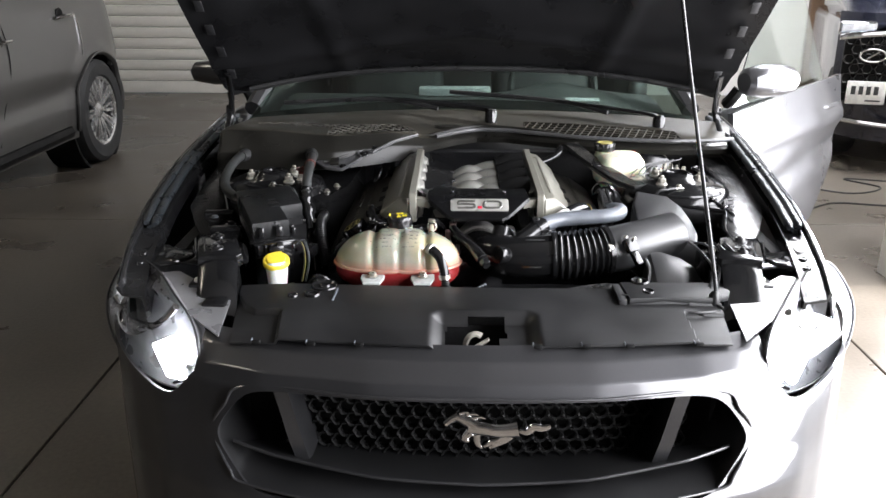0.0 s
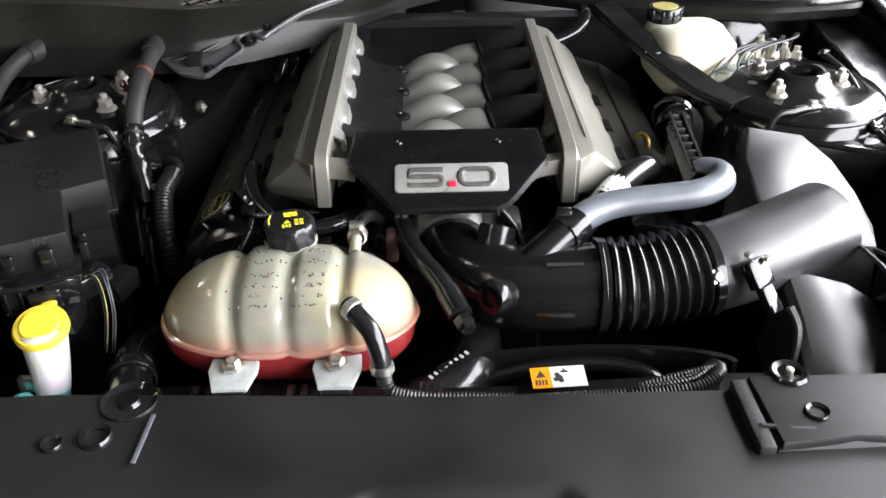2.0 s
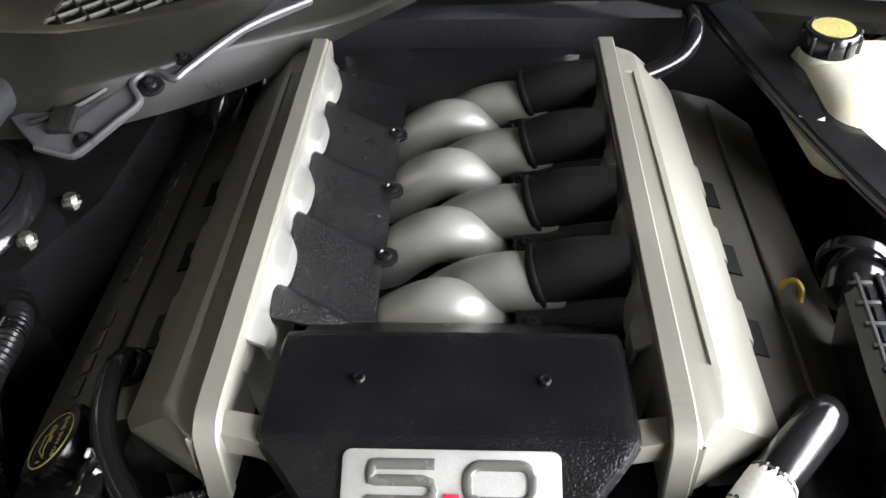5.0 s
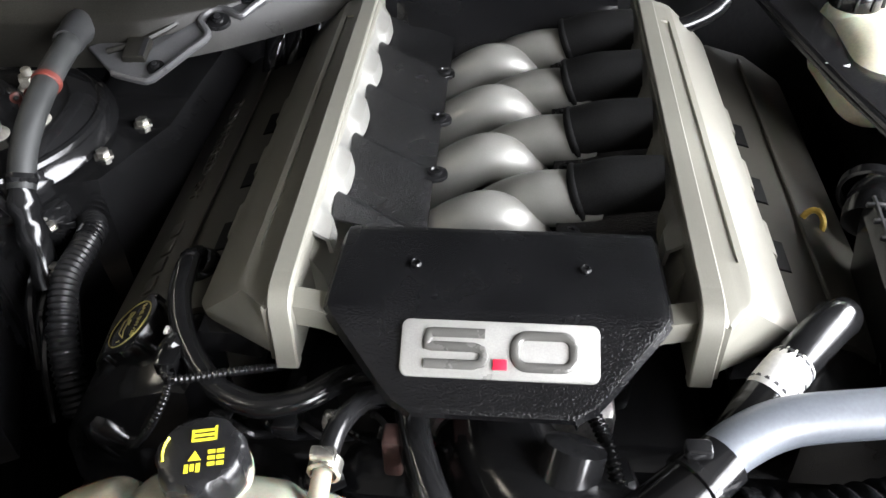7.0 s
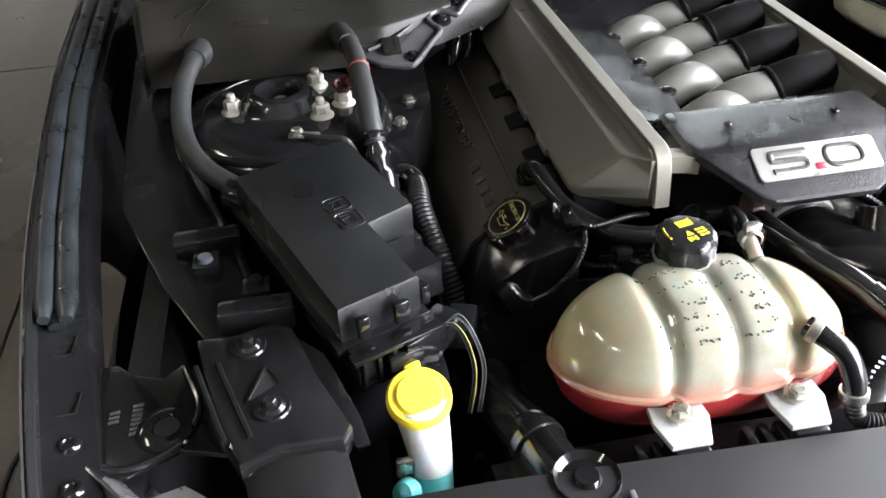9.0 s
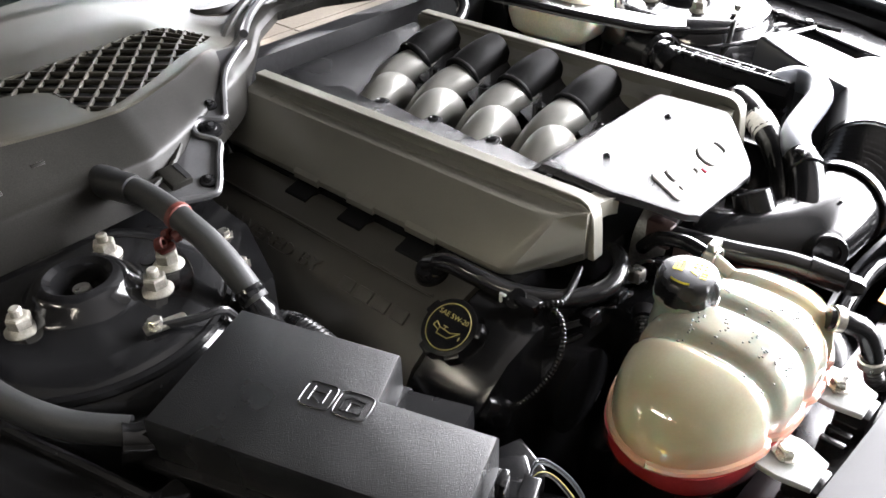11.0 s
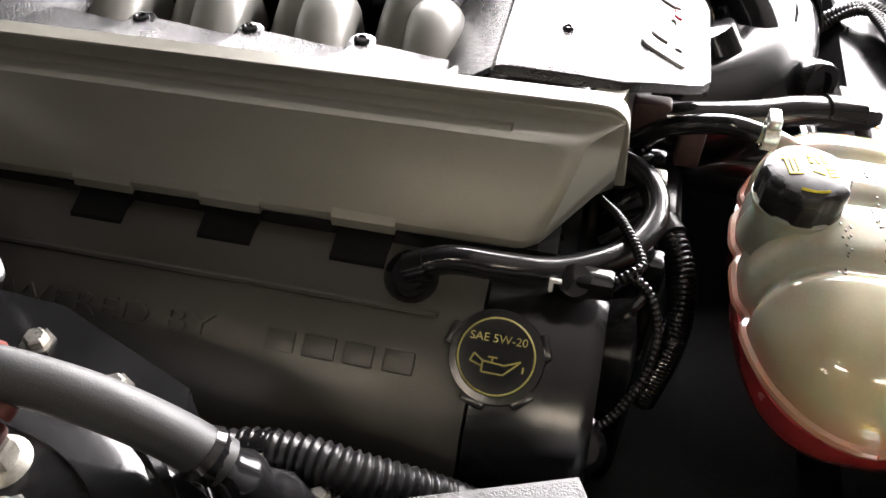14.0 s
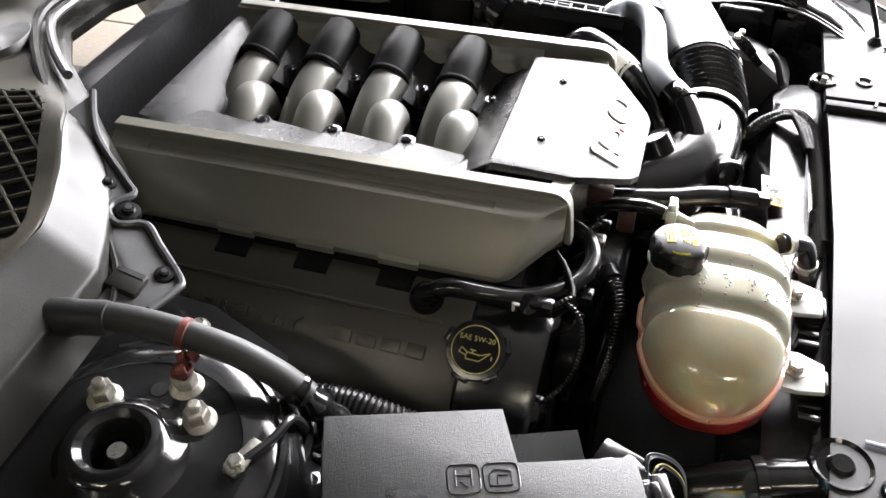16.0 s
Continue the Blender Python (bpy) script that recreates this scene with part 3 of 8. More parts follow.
# ---- the car with its bonnet up ----
car = thing("coupe", (CX, 3.6, 0), "dark grey coupe with raised bonnet and an open door", "car")


def both(fun):
    for s in (1, -1):
        fun(s)


def sx(s, d):
    """Distance d from the middle line, to the side s (1: the passenger's side, -x)."""
    return CX - s * d


# fascia: a shell over the plan outline of the nose
def nose_y(d):
    """Front of the nose at a distance d from the middle."""
    d = abs(d)
    tab = ((0, 1.31), (0.2, 1.318), (0.4, 1.355), (0.5, 1.39), (0.6, 1.45), (0.68, 1.53), (0.74, 1.63), (0.79, 1.76), (0.81, 1.86))
    for a, b in zip(tab, tab[1:]):
        if d <= b[0]:
            return lerp(a[1], b[1], (d - a[0]) / (b[0] - a[0]))
    return tab[-1][1]


def fascia(u, v):
    """u across, v from the bonnet gap down to the lip."""
    d = (2 * u - 1) * 0.83
    k = v * 10
    zs = [0.832, 0.818, 0.792, 0.764, 0.7, 0.63, 0.56, 0.47, 0.37, 0.27, 0.2]
    ofs = [0.145, 0.1, 0.065, 0.05, 0.035, 0.02, 0.0, 0.0, 0.01, 0.02, 0.06]
    i = min(9, int(k))
    z, o = lerp(zs[i], zs[i + 1], k - i), lerp(ofs[i], ofs[i + 1], k - i)
    y = nose_y(d * 0.97) + o * (1 if abs(d) < 0.55 else max(0.1, 1 - (abs(d) - 0.55) * 4))
    if z > 0.6:
        z -= 0.12 * max(0, abs(d) - 0.52) ** 1.5 * (z - 0.6) / 0.23 * 3
    return V(CX + d, y, z)


bm = grid(fascia, 96, 80)
# the grille mouth is cut out
cut = []
for f in bm.faces:
    c = f.calc_center_median()
    d = abs(c.x - CX)
    top, low = 0.764, 0.578 - 0.02 * (1 - (d / 0.5) ** 2)
    half = 0.43 + 0.075 * (1 - abs((c.z - 0.67) / 0.095))
    if low < c.z < top and d < half:
        cut.append(f)
    if d > 0.54 and c.z > 0.705 + 0.3 * max(0, d - 0.6) + 1.2 * max(0, 0.6 - d):
        cut.append(f)
bmesh.ops.delete(bm, geom=list(set(cut)), context="FACES")
bmesh.ops.delete(bm, geom=[v for v in bm.verts if not v.link_faces], context="VERTS")
ease(bm, 14)
bmesh.ops.solidify(bm, geom=bm.faces[:], thickness=0.006)
bmesh.ops.recalc_face_normals(bm, faces=bm.faces)
bumper = part("front_bumper", bm, M_PAINT, car, "grey metallic front bumper around the grille mouth")

# rim of the mouth
mouth = []
for d, z in ((-0.43, 0.766), (-0.2, 0.77), (0, 0.772), (0.2, 0.77), (0.43, 0.766), (0.475, 0.73), (0.505, 0.672), (0.47, 0.61), (0.43, 0.583), (0.2, 0.566), (0, 0.56), (-0.2, 0.566), (-0.43, 0.583), (-0.47, 0.61), (-0.505, 0.672), (-0.475, 0.73)):
    mouth.append(V(CX + d, nose_y(d) + (0.052 if z > 0.75 else 0.03 if z > 0.65 else 0.006) , z))
ring = smooth(mouth, 5, True)
ring_in = [V(lerp(p.x, CX, 0.02), p.y + 0.05, lerp(p.z, 0.665, 0.06)) for p in ring]
ring_deep = [V(lerp(p.x, CX, 0.05), p.y + 0.13, lerp(p.z, 0.665, 0.12)) for p in ring]
part("mouth_frame", loft([[p + V(0, -0.004, 0) for p in ring], ring_in, ring_deep], cap=False), M_COVER, bumper, "black inner frame of the grille mouth", 60)
part("mouth_edge", tube([p + V(0, -0.002, 0) for p in ring] + [ring[0]], 0.003, 8, 1), M_PAINT, bumper)

gr = part("grille", rbox((CX - 0.46, 1.53, 0.55), (CX + 0.46, 1.54, 0.78), 0), M_GRILLE, car, "black honeycomb grille")
cell_me = None
for r in range(8):
    for c in range(27):
        if cell_me is None:
            cell_me = to_mesh("cell", lathe([(0.0185, 0), (0.0175, 0.012), (0.0135, 0.01), (0.0125, 0)], 6, (0, 0, 0), (0, -1, 0)), M_GRILLE)
        d = (c - 13) * 0.029 + (0.0145 if r % 2 else 0)
        ob = new("cell", cell_me)
        ob.parent = gr
        ob.location = (CX + d, 1.515 - 0.035 * (1 - (d / 0.4) ** 2), 0.585 + r * 0.0245)
for s in (1, -1):
    part("grille_fin", loft([[V(sx(s, d + w), y, z) for w, y in ((0.014, 1.415), (-0.012, 1.415), (-0.016, 1.52), (0.018, 1.52))] for d, z in ((0.372, 0.765), (0.362, 0.72), (0.348, 0.655), (0.334, 0.605))]), M_PAINT, gr, "slanted upright in the mouth")


def sill(u, v):
    d = (2 * u - 1) * 0.47
    return (CX + d, lerp(nose_y(d) + 0.05, 1.5, v), lerp(0.596 + 0.045 * (d / 0.47) ** 2, 0.58 + 0.02 * (d / 0.47) ** 2, v))


part("grille_sill", grid(sill, 24, 5, 0.004), M_COVER, gr, "satin ledge below the grille")
part("sill_edge", tube([V(*sill(k / 24, 0)) for k in range(25)], 0.003, 8, 2), M_PAINT, gr)


# emblem: a plain running shape in bright metal
def emblem():
    m = Matrix.Translation((CX + 0.026, 1.388, 0.692)) @ Matrix.Rotation(radians(90), 4, "X") @ Matrix.Rotation(radians(-3), 4, "Z")
    body = tube([(-0.05, 0.006, 0), (-0.03, 0.004, 0), (0.0, 0.0, 0), (0.025, 0.002, 0), (0.042, 0.006, 0)], 0.017, 12, 5, lambda t: 0.8 + 0.45 * abs(t - 0.45), 0.4)
    neck = tube([(-0.036, 0.01, 0), (-0.056, 0.02, 0), (-0.07, 0.025, 0)], 0.0125, 10, 4, lambda t: 1.25 - 0.5 * t, 0.5)
    head = tube([(-0.068, 0.027, 0), (-0.08, 0.02, 0), (-0.092, 0.008, 0)], 0.0088, 10, 4, lambda t: 1.1 - 0.4 * t, 0.55)
    mane = [tube([(x, y, 0.003), (x + 0.012, y + 0.003, 0.003), (x + 0.022, y, 0.002)], 0.0035, 8, 3, lambda t: 1.1 - 0.8 * t, 0.6) for x, y in ((-0.068, 0.034), (-0.055, 0.032), (-0.042, 0.026))]
    tail = tube([(0.044, 0.004, 0), (0.058, 0.002, 0), (0.07, 0.013, 0), (0.086, 0.012, 0), (0.1, 0.017, 0)], 0.0058, 8, 5, lambda t: 0.7 + 0.8 * math.sin(t * 3.1), 0.5)
    limbs = ([(-0.045, -0.004, 0), (-0.056, -0.02, 0), (-0.046, -0.024, 0)], [(-0.034, -0.008, 0), (-0.03, -0.028, 0), (-0.022, -0.037, 0)], [(0.034, -0.002, 0), (0.018, -0.018, 0), (0.0, -0.03, 0), (-0.008, -0.036, 0)], [(0.024, -0.004, 0), (0.008, -0.02, 0), (-0.008, -0.026, 0), (-0.018, -0.034, 0)])
    legs = [tube(p, 0.0062, 8, 4, lambda t: 1.5 - 1.0 * t, 0.55) for p in limbs]
    return moved(joined(body, neck, head, tail, *mane, *legs), m)


part("emblem", emblem(), M_CHROME, gr, "bright plain metal emblem on the grille")


# headlights
def headlight(s):
    def edge(d, y, z):
        return V(sx(s, d), y, z)
    outline = [edge(0.535, 1.475, 0.8), edge(0.565, 1.5, 0.73), edge(0.605, 1.54, 0.69), edge(0.7, 1.6, 0.695), edge(0.79, 1.69, 0.73), edge(0.835, 1.79, 0.79), edge(0.79, 1.83, 0.865), edge(0.7, 1.74, 0.875), edge(0.62, 1.62, 0.86), edge(0.56, 1.53, 0.84)]
    rim = smooth(outline, 5, True)
    mid = sum(rim, V(0, 0, 0)) / len(rim)
    out = V(-s * 0.35, -0.75, 0.55).normalized()
    lamp = part("headlight", loft([rim, [p.lerp(mid, 0.1) - out * 0.05 for p in rim], [p.lerp(mid, 0.5) - out * 0.09 for p in rim]]), M_LAMPIN, car, "lit headlight with a clear lens")
    rings = [[p.lerp(mid, k) + out * (0.03 * (1 - (1 - k) ** 2)) for p in rim] for k in (0, 0.25, 0.5, 0.75, 0.97)]
    lens = loft(rings, cap=False)
    bmesh.ops.solidify(lens, geom=lens.faces[:], thickness=0.003)
    lens_ob = part("lens", lens, M_LENS, lamp, "clear curved lens", 80)
    lens_ob.visible_shadow = False
    part("lens_rim", tube([p + out * 0.002 for p in rim] + [rim[0]], 0.0024, 8, 1), M_PAINT, lamp)
    glow = [(0.544, 1.5, 0.777), (0.617, 1.53, 0.717), (0.648, 1.55, 0.782), (0.59, 1.53, 0.812)]
    bm_ = loft([[edge(*p) + out * 0.012 for p in glow], [edge(*p) - out * 0.006 for p in glow]])
    bmesh.ops.bevel(bm_, geom=bm_.edges[:], offset=0.004, segments=2, affect="EDGES")
    part("running_lamp", bm_, M_DRL, lamp, "glowing white running lamp")
    part("reflector", lathe([(0.0, 0.0), (0.03, 0.006), (0.05, 0.03), (0.055, 0.034), (0.05, 0.02)], 24, edge(0.71, 1.7, 0.785), tuple(out)), M_CHROME, lamp)
    part("bezel", tube(smooth([edge(0.6, 1.56, 0.86), edge(0.66, 1.6, 0.8), edge(0.74, 1.68, 0.78), edge(0.8, 1.75, 0.8)], 4), 0.008, 8, 1), M_CHROME, lamp)
    for o in (0.0, 0.012):
        part("lens_trim", tube([edge(0.536 + o, 1.487 + o, 0.772 - o), edge(0.562 + o * 0.6, 1.505, 0.722 + o), edge(0.6 + o, 1.535, 0.694 + o)], 0.0032, 8, 4), M_CHROME, lamp)
    part("side_marker", rbox((sx(s, 0.77) - 0.004, 1.66, 0.69), (sx(s, 0.77) + 0.004, 1.668, 0.735), 0.003), M_LENS, lamp)
    part("upper_shroud", grid(lambda u, v: edge(*[lerp(lerp(a, b, u), lerp(c, e, u), v) for a, b, c, e in zip((0.5, 1.49, 0.832), (0.745, 1.735, 0.86), (0.512, 1.64, 0.846), (0.655, 1.755, 0.862))]), 10, 4, 0.004), M_LAMPIN, lamp)
    for k in range(4):
        part("reflector_rib", tube([edge(0.66 + 0.02 * k, 1.72 + 0.012 * k, 0.83 + 0.008 * k), edge(0.7 + 0.018 * k, 1.72 + 0.015 * k, 0.835 + 0.006 * k), edge(0.735 + 0.012 * k, 1.745 + 0.016 * k, 0.832 + 0.006 * k)], 0.0025, 6, 4), M_CHROME, lamp)


both(headlight)


# fenders: from the gutter beside the seal over the shoulder and down the side
RAIL = [(1.62, 0.705, 0.875), (1.74, 0.735, 0.893), (1.91, 0.768, 0.912), (2.1, 0.795, 0.93), (2.39, 0.822, 0.955), (2.6, 0.835, 0.975), (2.77, 0.842, 0.99), (2.95, 0.846, 1.0)]


def rail_at(y):
    for a, b in zip(RAIL, RAIL[1:]):
        if y <= b[0] or b is RAIL[-1]:
            t = (y - a[0]) / (b[0] - a[0])
            return lerp(a[1], b[1], t), lerp(a[2], b[2], t)


def fender(s):
    def rail(y):
        d, z = rail_at(y)
        return d + (0.03 * max(0, min(1, (2.85 - y) / 0.5)) if s > 0 else 0), z

    def sheet(u, v):
        y = lerp(1.56, 3.02, u)
        d, z = rail(y)
        tab = ((1.5, 0.66), (1.6, 0.735), (1.7, 0.79), (1.8, 0.815), (1.9, 0.83), (2.0, 0.845), (2.2, 0.87), (2.5, 0.895), (3.1, 0.91))
        wide = next(lerp(p[1], q[1], (y - p[0]) / (q[0] - p[0])) for p, q in zip(tab, tab[1:]) if y <= q[0])
        wide = max(wide, d + 0.025)
        if v < 0.3:
            k = v / 0.3
            return (sx(s, lerp(d, wide - 0.035, k)), y, z + 0.004 - 0.05 * k ** 1.5)
        k = (v - 0.3) / 0.7
        bulge = 0.035 * math.sin(min(1, k * 1.9) * math.pi / 2)
        return (sx(s, wide - 0.035 + bulge - 0.03 * max(0, k - 0.55)), y + (0.02 * k if y < 1.8 else 0), lerp(z - 0.046, 0.3, k ** 0.92))
    bm_ = grid(sheet, 60, 30)
    dead = [f for f in bm_.faces if f.calc_center_median().y < 1.66 or math.hypot(f.calc_center_median().y - 2.23, f.calc_center_median().z - 0.33) < 0.37 or (f.calc_center_median().y < 1.84 and f.calc_center_median().z < 0.86 and f.calc_center_median().z > 0.69 and f.calc_center_median().y < 1.58 + (0.87 - f.calc_center_median().z))]
    bmesh.ops.delete(bm_, geom=dead, context="FACES")
    bmesh.ops.delete(bm_, geom=[v for v in bm_.verts if not v.link_faces], context="VERTS")
    ease(bm_, 10)
    bmesh.ops.solidify(bm_, geom=bm_.faces[:], thickness=0.005)
    bmesh.ops.recalc_face_normals(bm_, faces=bm_.faces)
    fd = part("fender", bm_, M_PAINT, car, "grey metallic front wing")
    part("bright_edge", tube([(sx(s, rail(y)[0] + 0.002), y, rail(y)[1] + 0.006) for y, _, _ in RAIL], 0.0022, 6, 5), M_CHROME, fd)
    # gutter rail with square holes, and the rubber seal that lies in it
    part("gutter", loft([[V(sx(s, d - a), y, z + b) for a, b in ((0.0, 0.004), (0.006, -0.012), (0.05, -0.02), (0.056, -0.05), (0.05, -0.052), (0.044, -0.024), (0.004, -0.018), (-0.006, -0.002))] for y, d, z in [(lerp(1.62, 2.95, k / 24), *rail(lerp(1.62, 2.95, k / 24))) for k in range(25)]]), M_APRON, fd, "black gutter flange with square holes")
    for y in (1.845, 1.915):
        d, z = rail(y)
        hole_ = part("square_hole", rbox((sx(s, d - 0.028) - 0.009, y - 0.012, z - 0.0185), (sx(s, d - 0.028) + 0.009, y + 0.012, z - 0.0172), 0.001), M_GRILLE, fd)
        part("hole_rim", tube([(sx(s, d - 0.028) + a, y + b_, z - 0.0168) for a, b_ in ((-0.01, -0.013), (0.01, -0.013), (0.01, 0.013), (-0.01, 0.013), (-0.01, -0.013))], 0.0016, 6, 1), M_EDP, hole_)
    for y in (1.8, 1.755):
        d, z = rail(y)
        part("flange_screw", lathe([(0, 0.003), (0.004, 0.003), (0.005, 0.0045), (0.008, 0.004), (0.0095, 0.0), (0.011, -0.001), (0, -0.001)], 16, (sx(s, d - 0.028), y, z - 0.0165)), M_EDP, fd)
    seal_ys = [lerp(1.935, 2.92, k / 20) for k in range(21)]

    def lips(o, lift, r, flat):
        return tube([(sx(s, rail(y)[0] - o), y, rail(y)[1] + lift) for y in seal_ys], r, 12, 2, lambda t: 0.55 if t < 0.002 else 1, flat)
    seal = part("bonnet_seal", lips(0.024, -0.01, 0.014, 0.6), M_SEAL, fd, "double-lipped blue-grey rubber seal")
    part("outer_lip", lips(0.0145, 0.0, 0.0105, 1.0), M_SEAL, seal)
    part("inner_lip", lips(0.0345, -0.003, 0.0115, 0.85), M_SEAL, seal)
    tyre = part("wheel", lathe([(0.22, -0.12), (0.31, -0.125), (0.335, -0.08), (0.338, 0.08), (0.31, 0.12), (0.22, 0.115)], 36, (sx(s, 0.715), 2.23, 0.338), (-s, 0, 0)), M_TYRE, car, "black road wheel under the wing")
    part("rim", lathe([(0.0, 0.05), (0.05, 0.055), (0.2, 0.09), (0.225, 0.115), (0.222, -0.1), (0.0, -0.1)], 30, (sx(s, 0.715), 2.23, 0.338), (-s, 0, 0)), M_GRILLE, tyre)
    part("arch_liner", lathe([(0.385, -0.3), (0.385, 0.02), (0.375, 0.02), (0.375, -0.3)], 30, (sx(s, 0.78), 2.23, 0.34), (-s, 0, 0)), M_GRILLE, fd)


both(fender)

# body behind the wings, roof and pillars
part("cabin", joined(rbox((CX - 0.9, 3.02, 0.25), (CX - 0.8, 5.95, 0.98), 0.04, 3), rbox((CX - 0.9, 5.75, 0.3), (CX + 0.9, 6.05, 1.0), 0.06, 3), rbox((CX - 0.88, 3.0, 0.22), (CX + 0.88, 5.9, 0.3), 0.02), rbox((CX + 0.8, 4.25, 0.25), (CX + 0.9, 5.95, 0.98), 0.04, 3)), M_PAINT, car)
part("roof", grid(lambda u, v: (CX + (2 * u - 1) * (0.56 + 0.02 * v), lerp(3.92, 5.6, v), 1.37 - 0.05 * (2 * u - 1) ** 4 - 0.22 * max(0, v - 0.45) ** 2), 12, 12, 0.03), M_PAINT, car)
for s in (1, -1):
    part("pillar", tube([(sx(s, 0.78), 3.03, 1.0), (sx(s, 0.69), 3.5, 1.22), (sx(s, 0.58), 3.95, 1.365)], 0.032, 8, 5), M_PAINT, car)
    part("hinge", joined(tube([(sx(s, 0.79), 2.7, 0.985), (sx(s, 0.785), 2.74, 1.03), (sx(s, 0.77), 2.72, 1.09), (sx(s, 0.76), 2.66, 1.17)], 0.01, 8, 4, flat=0.5), tube([(sx(s, 0.8), 2.78, 0.99), (sx(s, 0.79), 2.79, 1.05), (sx(s, 0.78), 2.74, 1.1)], 0.009, 8, 4), lathe([(0.0, -0.01), (0.016, -0.01), (0.016, 0.01), (0, 0.01)], 12, (sx(s, 0.785), 2.75, 1.045), (1, 0, 0))), M_EDP, car, "black bonnet hinge arm")


def screen(u, v):
    d = (2 * u - 1) * lerp(0.76, 0.55, v)
    return V(CX + d, lerp(2.985, 3.92, v) - 0.2 * (d / 0.76) ** 2 * (1 - 0.5 * v), lerp(1.0, 1.37, v) - 0.02 * (d / 0.7) ** 2)


ws = part("windscreen", grid(screen, 24, 14, 0.005), M_GLASS, car, "green-tinted windscreen", 80)
ws.visible_shadow = False
part("frit_band", grid(lambda u, v: screen(u, v * 0.09) + V(0, -0.001, -0.006), 24, 2, 0.001), M_GLOSSBLK, ws, "black band along the foot of the glass")
part("paper_slip", moved(rbox((-0.06, -0.012, 0), (0.06, 0.012, 0.001), 0), turn_to((CX + 0.4, 3.07, 1.03), (0, -0.35, 1))), M_LIGHTGREY, ws)

dash = part("dashboard", grid(lambda u, v: (CX + (2 * u - 1) * 0.7, lerp(3.0, 3.6, v), 0.965 + 0.035 * math.sin(v * 3.1) + 0.05 * math.exp(-((u - 0.76) / 0.13) ** 2) * v), 30, 10, 0.02), M_SEAT, car, "black dashboard behind the glass")
part("demister_panel", rbox((CX - 0.2, 3.33, 1.0), (CX + 0.08, 3.4, 1.03), 0.006), M_LIGHTGREY, dash)
part("steering_wheel", moved(tube([(0.18 * math.cos(a), 0.18 * math.sin(a), 0) for a in [2 * math.pi * k / 32 for k in range(33)]], 0.015, 8, 1), turn_to((CX + 0.36, 3.68, 0.98), (0, -1, 0.45))), M_SEAT, car, "dark steering wheel")
for d in (-0.36, 0.36):
    seat = part("seat", joined(moved(rbox((-0.24, -0.08, -0.1), (0.24, 0.08, 0.5), 0.06, 3), Matrix.Translation((CX + d, 4.25, 0.75)) @ Matrix.Rotation(radians(-14), 4, "X")), rbox((CX + d - 0.25, 3.75, 0.42), (CX + d + 0.25, 4.25, 0.6), 0.06, 3)), M_SEAT, car, "dark front seat")
    part("headrest", moved(rbox((-0.13, -0.05, 0), (0.13, 0.05, 0.17), 0.045, 3), Matrix.Translation((CX + d, 4.42, 1.16)) @ Matrix.Rotation(radians(-14), 4, "X")), M_SEAT, seat)
part("rear_seat", joined(moved(rbox((-0.62, -0.08, -0.3), (0.62, 0.08, 0.34), 0.06, 3), Matrix.Translation((CX, 5.1, 0.75)) @ Matrix.Rotation(radians(-20), 4, "X")), rbox((CX - 0.62, 4.75, 0.4), (CX + 0.62, 5.15, 0.56), 0.05, 3)), M_SEAT, car, "dark rear bench")
part("parcel_shelf", rbox((CX - 0.7, 5.2, 0.96), (CX + 0.7, 5.8, 1.0), 0.015), M_SEAT, car)
part("interior_mirror", rbox((CX - 0.12, 3.72, 1.24), (CX + 0.12, 3.75, 1.31), 0.02, 3), M_GLOSSBLK, car)


# bonnet, propped up
HA = radians(49)


def lid(u, v, lift=0.0):
    e = 2 * u - 1
    half = 0.79 + 0.07 * math.sin(min(1, v * 1.5) * math.pi / 2) - 0.2 * max(0, v - 0.72) ** 1.5
    run = v * 1.2 * (1 - 0.035 * e * e) - 0.04 * (1 - e * e) * (1 - v)
    crown = (0.09 + 0.075 * max(0, 1 - v / 0.35) ** 1.5) * (1 - abs(e) ** 2.4) + lift
    return V(CX + e * half, 2.79 - run * math.cos(HA) + crown * math.sin(HA), 1.085 + run * math.sin(HA) + crown * math.cos(HA))


def liner(u, v):
    e = abs(2 * u - 1)
    ridge = 0.012 * math.exp(-((e - 0.5 - 0.16 * v) / 0.03) ** 2) + 0.01 * math.exp(-((v - 0.13 - 0.07 * (1 - e) ** 2) / 0.018) ** 2)
    cup = 0.01 * math.exp(-((e - 0.3) / 0.16) ** 2) * math.exp(-((v - 0.5) / 0.25) ** 2)
    edge_ = 0.016 * max(0, (e - 0.88) / 0.12) + 0.02 * max(0, (0.05 - v) / 0.05)
    return lid(u, v, -0.03 - ridge + cup + edge_ * 1.1)


hood = part("bonnet", grid(lambda u, v: lid(u, v), 40, 40, 0.004), M_PAINT, car, "raised grey bonnet with a black underside")
part("under_panel", grid(liner, 72, 60, 0.003), M_HOODIN, hood, "black pressed inner panel with ribs")
for s in (0, 1):
    for v in (0.12, 0.2, 0.28, 0.36, 0.44):
        p = liner(0.035 if s == 0 else 0.965, v)
        part("access_hole", moved(rbox((-0.012, -0.02, -0.002), (0.012, 0.02, 0.003), 0.002), turn_to(p + V(0, -0.012, -0.012), (0, -math.sin(HA), -math.cos(HA)))), M_DARK, hood)
part("rear_seal", tube([lid(0.05 + 0.9 * k / 20, 0.045, -0.045) for k in range(21)], 0.009, 8, 2), M_RUBBER, hood, "black rubber strip on the rear edge")

